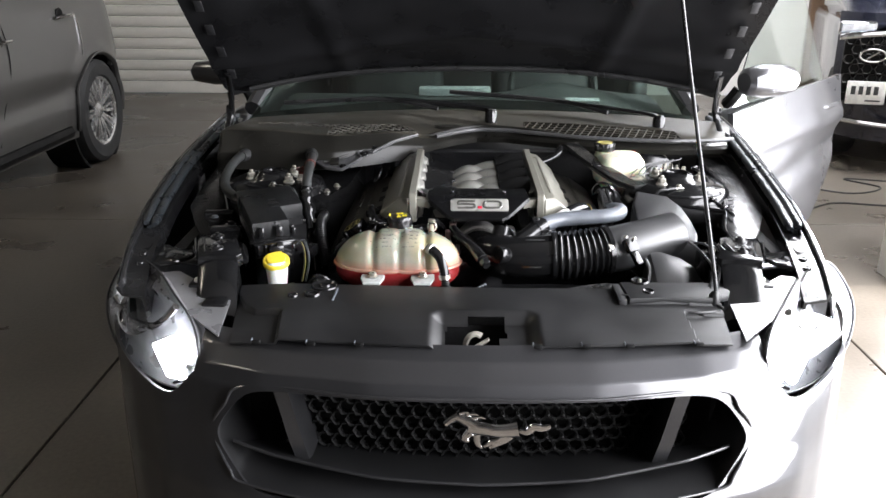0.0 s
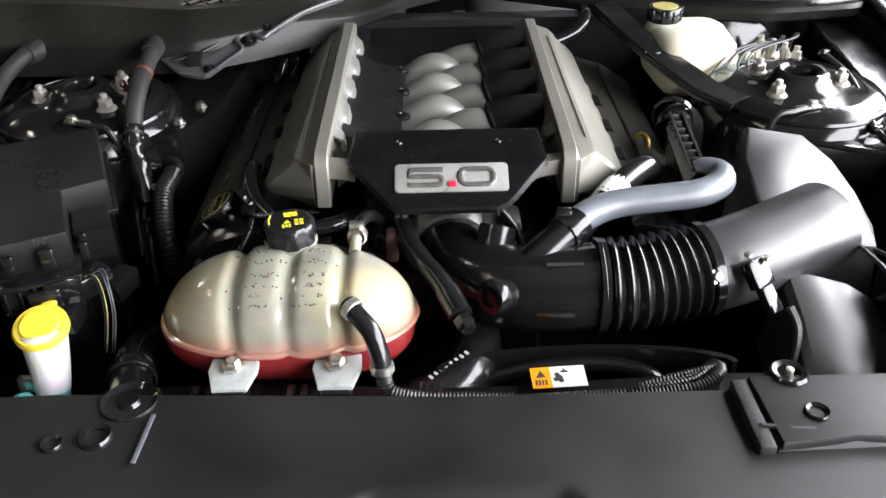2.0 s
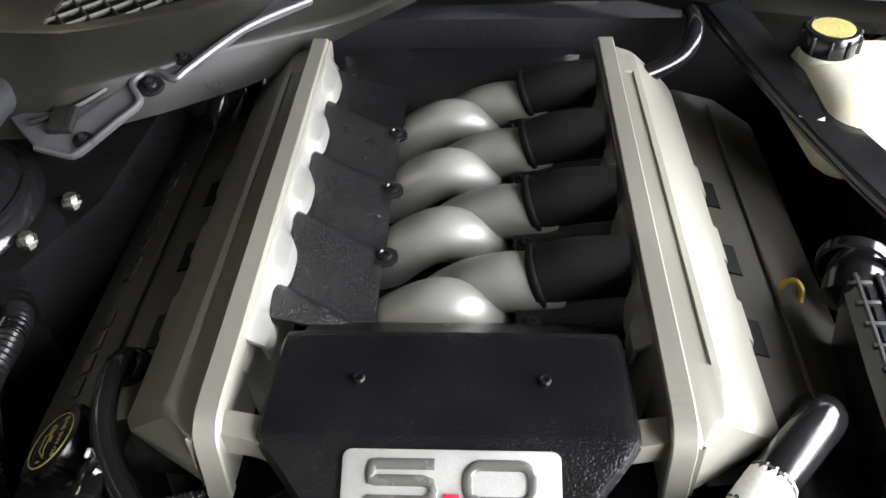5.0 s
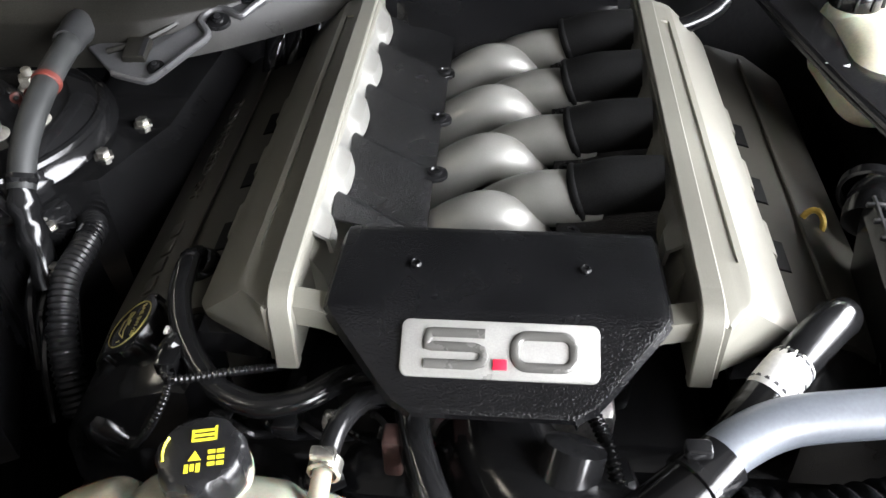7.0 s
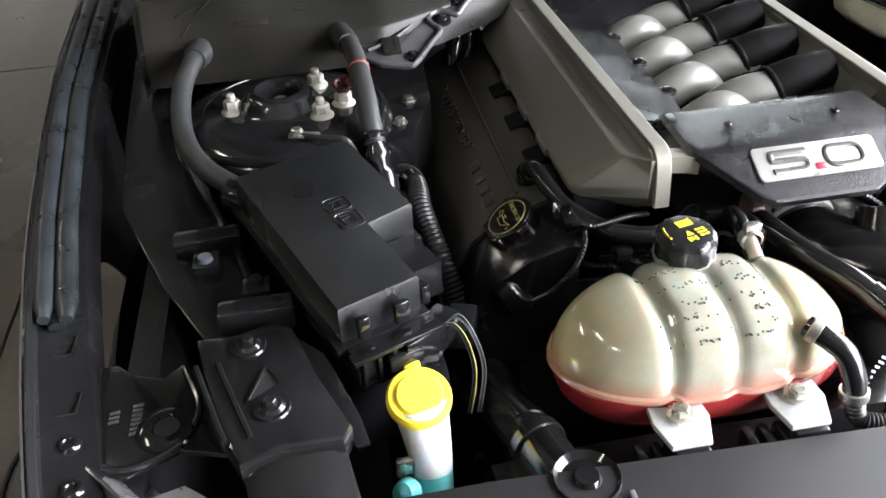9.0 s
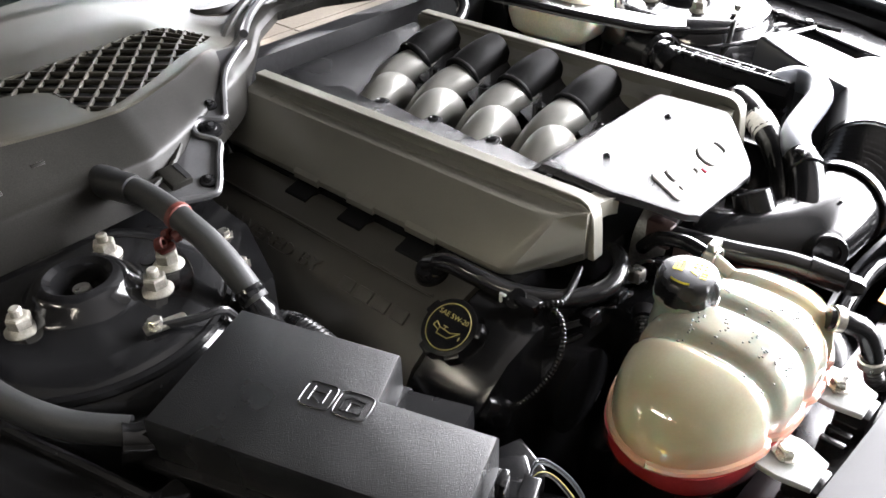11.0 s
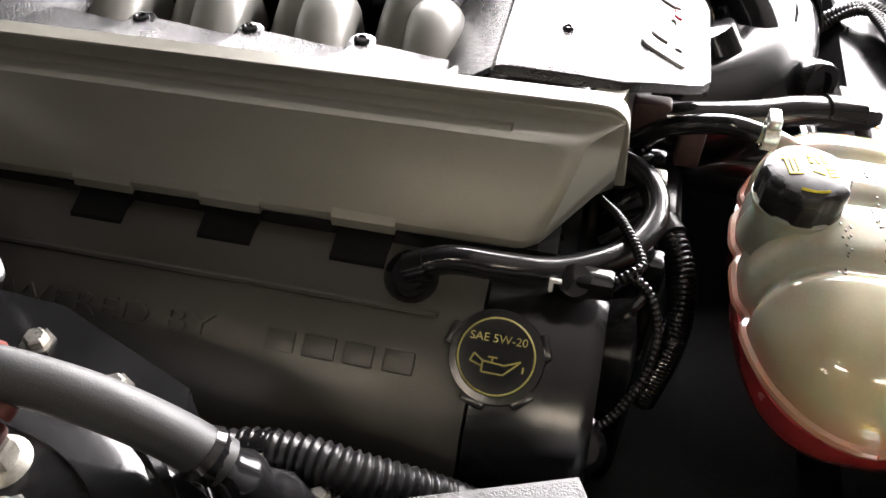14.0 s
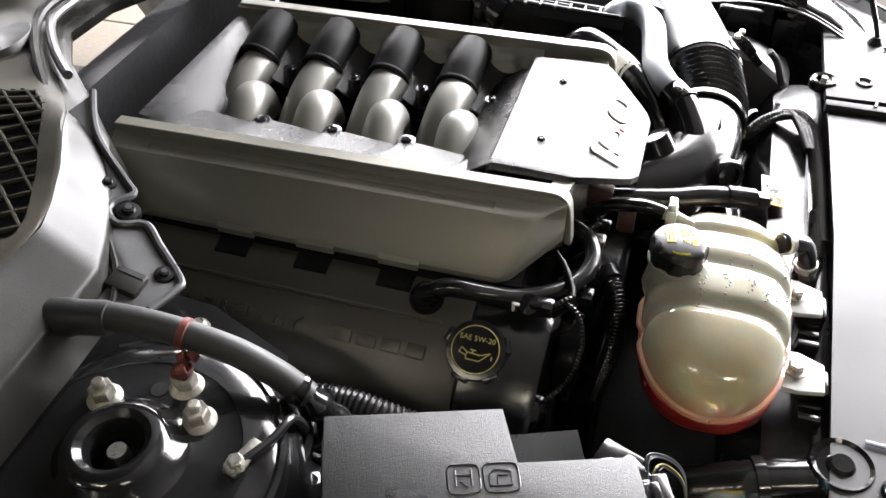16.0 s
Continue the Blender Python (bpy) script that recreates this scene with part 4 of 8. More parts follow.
prop = part("prop_rod", tube([(0.572, 1.63, 0.86), (0.571, 1.64, 0.9), (0.53, 1.83, 1.3), (0.502, 1.98, 1.62), (0.49, 2.06, 1.78)], 0.0042, 8, 3), M_RUBBER, car, "slim black rod holding the bonnet up")
part("foot", lathe([(0.0, 0), (0.012, 0), (0.012, 0.02), (0.006, 0.03), (0, 0.03)], 12, (0.572, 1.63, 0.845)), M_RUBBER, prop)


# open door with its mirror
DA = V(1.03, 3.16, 0)
DD = V(0.655, 0.756, 0)
DN = V(0.756, -0.655, 0)


def door_skin(u, v):
    z = lerp(0.97 + 0.035 * u, 0.3 + 0.04 * u, v)
    run = u * 1.17 * (1 - 0.2 * max(0, v - 0.3) ** 1.3 * u)
    bulge = 0.03 * math.sin(v * math.pi) + 0.018 * math.exp(-((v - 0.22 - 0.05 * u) / 0.05) ** 2) - 0.02 * math.exp(-((v - 0.62 + 0.2 * u) / 0.1) ** 2)
    return DA + DD * run + DN * (bulge + 0.02) + V(0, 0, z)


dr = part("door", grid(door_skin, 36, 36, 0.02), M_DOORP, car, "open grey door seen from the front")
part("inner_panel", grid(lambda u, v: DA + DD * (0.03 + u * 1.08) - DN * 0.07 + V(0, 0, lerp(0.96, 0.33, v)), 6, 6, 0.02), M_SEAT, dr)
part("window", grid(lambda u, v: DA + DD * lerp(0.12 + 0.42 * v, 1.12 - 0.1 * v, u) - DN * (0.02 + 0.1 * v) + V(0, 0, lerp(0.97, 1.36 - 0.02 * abs(2 * u - 1), v)), 10, 8, 0.005), M_SIDEGLASS, dr, "frameless side window").visible_shadow = False
hp = DA + DD * 1.04 + DN * 0.06 + V(0, 0, 0.88)
part("door_handle", tube([hp - DD * 0.1 - DN * 0.02, hp - DD * 0.06, hp + DD * 0.05, hp + DD * 0.09 - DN * 0.02], 0.014, 8, 4, flat=0.7), M_DOORP, dr, "grey pull handle")
part("handle_recess", moved(lathe([(0.0, 0.0), (0.07, 0.003), (0.075, 0.0)], 20), turn_to(hp - DN * 0.035, tuple(DN)) @ Matrix.Diagonal((1.0, 0.5, 1, 1))), M_GRILLE, dr)
mc = V(1.2, 3.2, 1.085)
mirror = part("door_mirror", moved(loft([[V(a, 0.052 * h * math.sin(t), 0.046 * h * math.cos(t)) for t in [2 * math.pi * k / 20 for k in range(20)]] for a, h in ((-0.115, 0.55), (-0.1, 0.82), (-0.04, 1.0), (0.04, 0.98), (0.09, 0.82), (0.115, 0.5), (0.122, 0.2))]), Matrix.Translation(mc) @ Matrix.Rotation(radians(22), 4, "Z") @ Matrix.Diagonal((1, 1.3, 1.3, 1))), M_DOORP, dr, "grey door mirror housing")
part("mirror_foot", tube([mc + V(-0.09, 0.05, -0.04), mc + V(-0.11, 0.06, -0.075), mc + V(-0.12, 0.09, -0.1)], 0.022, 8, 3), M_GRILLE, mirror)
part("signal_strip", tube([mc + V(-0.08, -0.07, -0.028), mc + V(0.0, -0.06, -0.03), mc + V(0.09, -0.02, -0.025)], 0.005, 6, 4), M_LENS, mirror)
m2 = V(-0.87, 3.25, 1.1)
far_mirror = part("far_mirror", moved(loft([[V(a, 0.05 * h * math.sin(t), 0.046 * h * math.cos(t)) for t in [2 * math.pi * k / 16 for k in range(16)]] for a, h in ((-0.1, 0.3), (-0.08, 0.8), (0.0, 1.0), (0.07, 0.85), (0.1, 0.5))]), Matrix.Translation(m2) @ Matrix.Rotation(radians(-15), 4, "Z")), M_PAINT, car, "grey mirror on the closed door")
part("mirror_foot", tube([m2 + V(0.06, 0.02, -0.03), m2 + V(0.1, 0.05, -0.07), m2 + V(0.11, 0.08, -0.12)], 0.022, 8, 3), M_GRILLE, far_mirror)

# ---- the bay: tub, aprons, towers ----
# tub walls in flat near-black: the bay's shade is put into their colour
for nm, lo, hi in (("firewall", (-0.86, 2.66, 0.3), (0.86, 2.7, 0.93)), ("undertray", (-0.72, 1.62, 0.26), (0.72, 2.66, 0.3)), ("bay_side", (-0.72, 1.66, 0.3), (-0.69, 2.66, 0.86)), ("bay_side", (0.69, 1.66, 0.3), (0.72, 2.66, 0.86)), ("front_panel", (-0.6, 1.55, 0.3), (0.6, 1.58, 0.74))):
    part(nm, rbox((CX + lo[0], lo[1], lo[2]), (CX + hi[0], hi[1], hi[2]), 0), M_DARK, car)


def bolt(parent, at, axis=(0, 0, 1), r=0.011, mat=None, stud=0.0, name="bolt"):
    prof = [(r * 1.5, 0), (r * 1.5, r * 0.25), (r, r * 0.3), (r, r * 1.0), (r * 0.8, r * 1.15)]
    bm_ = lathe([(0, 0), *prof, (0, r * 1.15)], 6, at, axis)
    if stud:
        bm_ = joined(bm_, lathe([(0, 0), (r * 0.5, 0), (r * 0.5, stud * 0.8), (r * 0.35, stud), (0, stud)], 12, at, axis), lathe([(0, 0), (r * 1.7, 0), (r * 1.7, r * 0.2), (0, r * 0.22)], 16, at, axis))
    return part(name, bm_, mat or M_ZINC, parent, "", 25)


def flange_nut(parent, at, name="stud_nut"):
    """A pale plated flange nut with the stud's end standing out of it."""
    bm_ = joined(lathe([(0, 0), (0.0155, 0), (0.0155, 0.002), (0.0128, 0.005), (0.0108, 0.0065), (0, 0.0065)], 24, at), lathe([(0, 0.005), (0.0112, 0.005), (0.0112, 0.0155), (0.0098, 0.0175), (0, 0.0175)], 6, at), lathe([(0, 0.016), (0.0055, 0.016), (0.0055, 0.024), (0.0042, 0.0255), (0, 0.0255)], 14, at))
    return part(name, bm_, M_NUT, parent, "pale plated flange nut", 25)


def apron(s):
    def P(*pts):
        return [(sx(s, d), y) for d, y in pts]
    inner = part("inner_apron", prism(P((0.775, 2.62), (0.70, 2.62), (0.688, 2.4), (0.68, 2.26), (0.635, 2.11), (0.6, 1.99), (0.595, 1.9), (0.641, 1.905), (0.69, 2.0), (0.745, 2.14), (0.76, 2.3)), 0.006, lambda x, y: 0.895 + 0.06 * (y - 2.1), 0.002), M_APRON, car, "black painted apron plate beside the wing")
    part("folded_edge", tube([(sx(s, d), y, 0.897 + 0.06 * (y - 2.1)) for d, y in ((0.701, 2.6), (0.689, 2.4), (0.681, 2.26), (0.637, 2.11), (0.602, 1.99), (0.597, 1.905))], 0.005, 8, 4), M_EDP, inner)
    part("drop_wall", loft([[V(sx(s, d + o), y, z) for o, z in ((0, 0.894 + 0.06 * (y - 2.1)), (-0.004, 0.894), (-0.03, 0.6), (-0.026, 0.6))] for d, y in ((0.7, 2.62), (0.688, 2.4), (0.68, 2.26), (0.635, 2.11), (0.6, 1.99), (0.595, 1.9))]), M_APRON, inner)
    plate = part("front_plate", prism(P((0.745, 1.905), (0.725, 1.905), (0.711, 1.889), (0.681, 1.877), (0.664, 1.894), (0.64, 1.86), (0.6, 1.79), (0.612, 1.77), (0.66, 1.785), (0.7, 1.765), (0.735, 1.78)), 0.006, lambda x, y: 0.872, 0.002), M_EDP, car, "black pressed plate with a locating hole")
    part("hole_rim", lathe([(0.011, 0.0), (0.013, 0.004), (0.02, 0.004), (0.027, 0.0), (0.027, -0.004), (0.011, -0.004)], 20, (sx(s, 0.672), 1.812, 0.873)), M_EDP, plate)
    part("hole", lathe([(0, 0.0), (0.0112, 0.0), (0.0112, 0.002), (0, 0.002)], 18, (sx(s, 0.672), 1.812, 0.873)), M_DARK, plate)
    bolt(plate, (sx(s, 0.6), 1.79, 0.872), r=0.008, mat=M_EDP)
    for d, y, n in ((0.72, 1.838, 3), (0.7, 1.832, 7)):
        for k in range(n):
            part("pressed_mark", moved(rbox((-0.0045, -0.0018, -0.001), (0.0045, 0.0018, 0.0008), 0.0006), Matrix.Translation((sx(s, d), y + (k - n / 2) * 0.0055, 0.8725)) @ Matrix.Rotation(radians(8 * s), 4, "Z")), M_BRACKET, plate)
    part("plate_bead", tube([(sx(s, d), y, 0.8735) for d, y in ((0.742, 1.9), (0.738, 1.85), (0.733, 1.79), (0.7, 1.772), (0.66, 1.79), (0.645, 1.83), (0.662, 1.885))], 0.0035, 8, 4), M_EDP, plate)
    beam = part("upper_beam", prism(P((0.646, 1.888), (0.611, 1.887), (0.577, 1.897), (0.557, 1.888), (0.536, 1.815), (0.513, 1.755), (0.52, 1.738), (0.57, 1.739), (0.603, 1.73), (0.617, 1.76), (0.632, 1.818)), 0.03, lambda x, y: 0.905, 0.006), M_EDP, car, "black pressed beam end with two bolts")
    for da, db in ((0.643, 0.615), (0.624, 0.594)):
        part("ridge", tube([(sx(s, da), 1.848, 0.9055), (sx(s, (da + db) / 2), 1.8, 0.906), (sx(s, db), 1.755, 0.9055)], 0.0028, 6, 3), M_EDP, beam)
    part("cutout", loft([[V(sx(s, d), y, z) for d, y in ((0.581, 1.834), (0.594, 1.797), (0.571, 1.812))] for z in (0.9, 0.906)]), M_DARK, beam)
    part("cutout_rim", tube([(sx(s, d), y, 0.9055) for d, y in ((0.581, 1.836), (0.597, 1.795), (0.569, 1.811), (0.581, 1.836))], 0.0022, 6, 1), M_EDP, beam)
    part("side_flange", prism(P((0.556, 1.89), (0.53, 1.86), (0.505, 1.775), (0.5, 1.745), (0.512, 1.745), (0.53, 1.79), (0.55, 1.85)), 0.004, lambda x, y: 0.888, 0.001), M_EDP, beam)
    part("channel", loft([[V(sx(s, d - w), y, z) for w, z in ((-0.045, h - 0.05), (-0.042, h), (-0.03, h + 0.006), (0.03, h + 0.006), (0.042, h), (0.045, h - 0.05))] for d, y, h in ((0.563, 1.748, 0.892), (0.555, 1.7, 0.877), (0.545, 1.65, 0.85), (0.535, 1.6, 0.82))]), M_EDP, beam)
    for d, y in ((0.597, 1.866), (0.577, 1.785)):
        part("boss", lathe([(0.0, 0.003), (0.009, 0.003), (0.012, 0.0), (0.0155, 0.0), (0.017, -0.003), (0, -0.003)], 20, (sx(s, d), y, 0.907)), M_EDP, beam)
        bolt(beam, (sx(s, d), y, 0.909), r=0.0055, mat=M_EDP)


both(apron)


def tower(s):
    c = V(sx(s, 0.554), 2.292, 0.01)
    tw = part("strut_tower", lathe([(0.165, 0.6), (0.155, 0.8), (0.15, 0.87), (0.14, 0.905), (0.122, 0.922), (0.1, 0.926), (0.0995, 0.925), (0.06, 0.926), (0.051, 0.931), (0.044, 0.942), (0.038, 0.948), (0.031, 0.949), (0.025, 0.945), (0.0225, 0.935), (0.022, 0.9)], 48, c), M_EDP, car, "glossy black suspension tower with studs")
    part("strut_rod", lathe([(0.0, 0.935), (0.008, 0.935), (0.009, 0.93), (0.009, 0.9), (0.0, 0.9)], 14, c), M_ZINC, tw)
    part("tower_cup", lathe([(0.0, 0.898), (0.023, 0.898), (0.023, 0.905), (0.0, 0.905)], 24, c), M_DARK, tw)
    for dx, dy in ((-0.061, -0.006), (0.05, -0.045), (0.048, 0.046)):
        p = c + V(dx * s, dy, 0.925)
        flange_nut(tw, p)
    for dx, dy in ((-0.02, -0.044), (0.07, 0.005), (-0.07, 0.05)):
        part("drain_hole", lathe([(0, 0.0), (0.008, 0.0), (0.008, 0.002), (0, 0.002)], 14, c + V(dx * s, dy, 0.9245)), M_DARK, tw)
    part("flange_rib", tube([c + V(0.13 * math.cos(a) * s, 0.13 * math.sin(a), 0.913) for a in [k * 0.2 - 2.4 for k in range(16)]], 0.006, 8, 2), M_EDP, tw)
    part("gusset", joined(rbox((c.x - 0.05, 2.14, 0.6), (c.x + 0.08, 2.22, 0.88), 0.02, 3), rbox((c.x - 0.11, 2.3, 0.6), (c.x + 0.11, 2.66, 0.9), 0.02, 3)), M_EDP, tw)
    ear = part("earth_strap", tube([c + V(0.02 * s, -0.1, 0.93), c + V(0.05 * s, -0.115, 0.93), c + V(0.075 * s, -0.12, 0.926), c + V(0.09 * s, -0.12, 0.89), c + V(0.1 * s, -0.1, 0.85)], 0.004, 8, 4), M_RUBBER, tw)
    part("lug", moved(rbox((-0.018, -0.007, 0), (0.02, 0.007, 0.004), 0.002), Matrix.Translation(c + V(0.025 * s, -0.1, 0.928)) @ Matrix.Rotation(radians(-15 * s), 4, "Z")), M_ZINC, ear)
    bolt(ear, c + V(0.018 * s, -0.098, 0.931), r=0.007)


both(tower)

# nuts with a red clip on the passenger side tower
clip = thing("cable_clip", (-0.379, 2.276, 0.935), "brick-red plastic clip on a tower stud", "clip")
part("body", joined(rbox((-0.387, 2.268, 0.952), (-0.37, 2.284, 0.961), 0.003), *[lathe([(0.0028, 0), (0.0058, 0.0005), (0.0062, 0.004), (0.0058, 0.0075), (0.0028, 0.008)], 12, p, a) for p, a in (((-0.387, 2.272, 0.9655), (0.5, -0.8, 0.3)), ((-0.3755, 2.2785, 0.9665), (0.5, -0.8, 0.3)), ((-0.371, 2.2705, 0.9645), (0.9, -0.3, 0.3)))]), M_BRICK, clip)
flange_nut(clip, (-0.379, 2.276, 0.934), "nut")


# ---- scuttle panel under the windscreen ----
cowl = thing("cowl_panel", (CX, 2.75, 0.93), "weathered black scuttle panel with air grilles", "cowl panel")


def cowl_front(x):
    """Front edge of the scuttle over the width."""
    return table([(-0.75, 2.41), (-0.62, 2.396), (-0.5, 2.394), (-0.38, 2.396), (-0.31, 2.4), (-0.274, 2.416), (-0.22, 2.446), (-0.12, 2.515), (-0.03, 2.605), (0.04, 2.685), (0.11, 2.735), (0.2, 2.73), (0.3, 2.68), (0.42, 2.62), (0.55, 2.585), (0.7, 2.56), (0.85, 2.58), (0.95, 2.62)], x)


def cowl_back(x):
    return 3.0 - 0.2 * ((x - CX) / 0.76) ** 2


def cowl_line(x):
    """Section of the scuttle at x: foot, crease, slope, edge of the top, back."""
    y0, y1 = cowl_front(x), cowl_back(x)
    w = max(0, min(1, (-0.02 - x) / 0.14))
    w = w * w * (3 - 2 * w)
    top = table([(-0.6, 1.04), (-0.48, 1.039), (-0.36, 1.027), (-0.27, 1.022), (-0.1, 1.014), (-0.02, 1.0)], x)
    high = [(y0 - 0.016, 0.938), (y0 - 0.002, 0.984), (y0 + 0.003, 0.9885), (y0 + 0.04, top - 0.005), (y0 + 0.046, top), (y0 + 0.06, top), (y1, 1.008)]
    plain = [(y0 + 0.002, 0.945), (y0, 0.96), (y0 + 0.008, 0.966), (y0 + 0.03, 0.972), (y0 + 0.045, 0.978), (y0 + 0.07, 0.984), (y1, 1.008)]
    return [(lerp(p[0], q[0], w), lerp(p[1], q[1], w)) for p, q in zip(plain, high)]


COWL_CUTS = [0, 0.12, 0.15, 0.24, 0.26, 0.29, 1.0]  # share of the rows up to each line of the section


def cowl_skin(u, v):
    x = lerp(-0.632, 0.92, u)
    line = cowl_line(x)
    i = max(k for k in range(6) if v >= COWL_CUTS[k] - 1e-6)
    t = (v - COWL_CUTS[i]) / (COWL_CUTS[i + 1] - COWL_CUTS[i])
    return V(x, lerp(line[i][0], line[i + 1][0], t), lerp(line[i][1], line[i + 1][1], t))


def cowl_z(x, y):
    line = cowl_line(x)
    return lerp(line[5][1], line[6][1], max(0, (y - line[5][0]) / (line[6][0] - line[5][0])))


NET_R = [(-0.07, 2.645), (-0.11, 2.598), (-0.18, 2.544), (-0.25, 2.497), (-0.3, 2.468), (-0.336, 2.456), (-0.338, 2.5), (-0.334, 2.555), (-0.36, 2.582), (-0.455, 2.595), (-0.577, 2.612), (-0.575, 2.65), (-0.445, 2.645), (-0.345, 2.65), (-0.27, 2.66), (-0.185, 2.675), (-0.118, 2.685)]
NET_L = [(0.27, 2.72), (0.74, 2.58), (0.74, 2.70), (0.5, 2.79), (0.27, 2.85)]

bm = grid(lambda u, v: cowl_skin(u, lerp(0.255, 1, v)), 190, 80)
bmesh.ops.delete(bm, geom=[f for f in bm.faces if (lambda p: inside(p, NET_R) or inside(p, NET_L))(f.calc_center_median())], context="FACES")
bmesh.ops.delete(bm, geom=[v for v in bm.verts if not v.link_faces], context="VERTS")
ease(bm, 10)
bmesh.ops.solidify(bm, geom=bm.faces[:], thickness=0.004)
bmesh.ops.recalc_face_normals(bm, faces=bm.faces)
# paler top and darker front paint light and shade onto one moulding
part("top_panel", bm, M_COWL_LIT, cowl, "top with cream dust, paler to paint in its light", 30)
part("front_face", grid(lambda u, v: cowl_skin(u, lerp(0, 0.255, v)), 140, 28, 0.004), M_COWL, cowl, "sloping front with a sharp crease, its shade put in the colour", 30)
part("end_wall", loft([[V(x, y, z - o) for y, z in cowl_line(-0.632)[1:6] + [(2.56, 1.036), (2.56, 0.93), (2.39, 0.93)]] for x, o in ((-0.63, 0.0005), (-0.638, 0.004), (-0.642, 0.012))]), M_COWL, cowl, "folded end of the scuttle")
# near-black sheet in place of the shade below the lattice
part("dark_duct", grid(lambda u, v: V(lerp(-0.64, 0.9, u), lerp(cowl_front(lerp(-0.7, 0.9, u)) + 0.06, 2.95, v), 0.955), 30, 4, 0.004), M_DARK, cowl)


def net(poly, ways):
    """A lattice of thin bars over a plan, flush with the panel: ways are (direction in degrees, pitch)."""
    gl = part("air_grille", tube([V(x, y, cowl_z(x, y) - 0.003) for x, y in poly + poly[:1]], 0.0024, 6, 1), M_COWL_LIT, cowl, "moulded lattice of the air intake")
    cx, cy = sum(p[0] for p in poly) / len(poly), sum(p[1] for p in poly) / len(poly)
    for deg, pitch in ways:
        u, w = V(math.cos(radians(deg)), math.sin(radians(deg)), 0), V(-math.sin(radians(deg)), math.cos(radians(deg)), 0)
        for k in range(-18, 19):
            run = []
            for j in range(-130, 132):
                p = V(cx, cy, 0) + w * (k * pitch) + u * (j * 0.003)
                if j < 131 and inside(p, poly):
                    run.append(V(p.x, p.y, cowl_z(p.x, p.y) - 0.003))
                else:
                    if len(run) > 3:
                        part("bar", tube([run[0] - u * 0.003, run[len(run) // 2], run[-1] + u * 0.003], 0.0021, 6, 1, flat=1.6), M_COWL_LIT, gl)
                    run = []


net(NET_R, ((52, 0.024), (128, 0.027)))
net(NET_L, ((-17, 0.025), (70, 0.024)))
# bracket with screws at the scuttle's corner
BR = [(-0.073, 2.558), (-0.137, 2.512), (-0.185, 2.449), (-0.199, 2.432), (-0.219, 2.442), (-0.234, 2.439), (-0.242, 2.423), (-0.229, 2.401), (-0.246, 2.377), (-0.274, 2.34), (-0.287, 2.337), (-0.32, 2.346)]


def br_z(x, y):
    return 0.953 + 0.3 * (y - 2.355) - 0.1 * max(0, y - 2.45)


br = part("corner_bracket", prism(BR + [(-0.36, 2.385), (-0.312, 2.41), (-0.262, 2.46), (-0.2, 2.52), (-0.147, 2.566)], 0.005, br_z, 0.0015), M_BRACKET, cowl, "grey-black bracket with black screws")
for x, y, r in ((-0.197, 2.462, 0.010), (-0.222, 2.424, 0.0135), (-0.2755, 2.356, 0.0105)):
    z = br_z(x, y) + 0.001
    sc = part("screw", lathe([(0, r * 0.55), (r * 0.45, r * 0.55), (r * 0.5, r * 0.2), (r * 0.9, r * 0.15), (r, -0.002), (0, -0.002)], 18, (x, y, z), (0, -0.28, 1)), M_GLOSSBLK, br)
    part("slot", lathe([(0, 0), (r * 0.3, 0), (r * 0.3, 0.001), (0, 0.001)], 6, (x, y - r * 0.15, z + r * 0.54), (0, -0.28, 1)), M_DARK, sc)
part("edge_rib", tube([V(x, y, br_z(x, y) + 0.002) for x, y in BR], 0.0042, 8, 4), M_BRACKET, br)
part("rib", tube([(-0.248, 2.46, 0.985), (-0.262, 2.425, 0.977), (-0.298, 2.392, 0.967), (-0.335, 2.375, 0.962)], 0.0035, 6, 4), M_COWL, br)
part("cell", moved(rbox((-0.013, -0.016, -0.006), (0.013, 0.016, 0.006), 0.002), turn_to((-0.302, 2.379, 0.961), (0, -0.28, 1))), M_COWL, br)
# thin near-black strip painted as the shade in the cell's slot
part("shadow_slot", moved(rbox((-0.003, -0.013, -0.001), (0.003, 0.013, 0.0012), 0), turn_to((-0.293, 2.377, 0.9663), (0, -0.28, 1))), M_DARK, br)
part("centre_rib", tube([(-0.13, 2.56, 0.97), (-0.02, 2.68, 0.982), (0.1, 2.765, 0.99), (0.22, 2.755, 0.988), (0.36, 2.69, 0.984)], 0.007, 8, 5), M_COWL, cowl)
part("front_rim", tube([(x, cowl_front(x) + 0.022, 0.983) for x in [-0.02 + 0.04 * k for k in range(24)]], 0.0065, 8, 2), M_BRACKET, cowl, "pale worn rim of the scuttle")
part("clip_boss", moved(lathe([(0, 0.012), (0.03, 0.01), (0.036, 0.0), (0, 0)], 20), Matrix.Translation((0.02, 2.76, 0.985)) @ Matrix.Diagonal((1.5, 0.8, 1, 1))), M_COWL, cowl)
slope = Matrix.Rotation(radians(53), 4, "X")
for x, k, w_, h_, tilt in ((-0.487, 0.35, 0.046, 0.008, 0), (-0.575, 0.3, 0.003, 0.022, -35), (-0.57, 0.75, 0.036, 0.004, 20), (-0.55, 0.8, 0.003, 0.03, -50), (-0.42, 0.6, 0.014, 0.004, 0)):
    mark = Matrix.Translation((x, cowl_front(x) + lerp(0.003, 0.04, k), lerp(0.9885, cowl_line(x)[3][1], k))) @ slope @ Matrix.Rotation(radians(tilt), 4, "Z")
    part("moulded_mark", moved(rbox((-w_ / 2, -h_ / 2, -0.001), (w_ / 2, h_ / 2, 0.0011), 0.0005), mark), M_COWL, cowl)
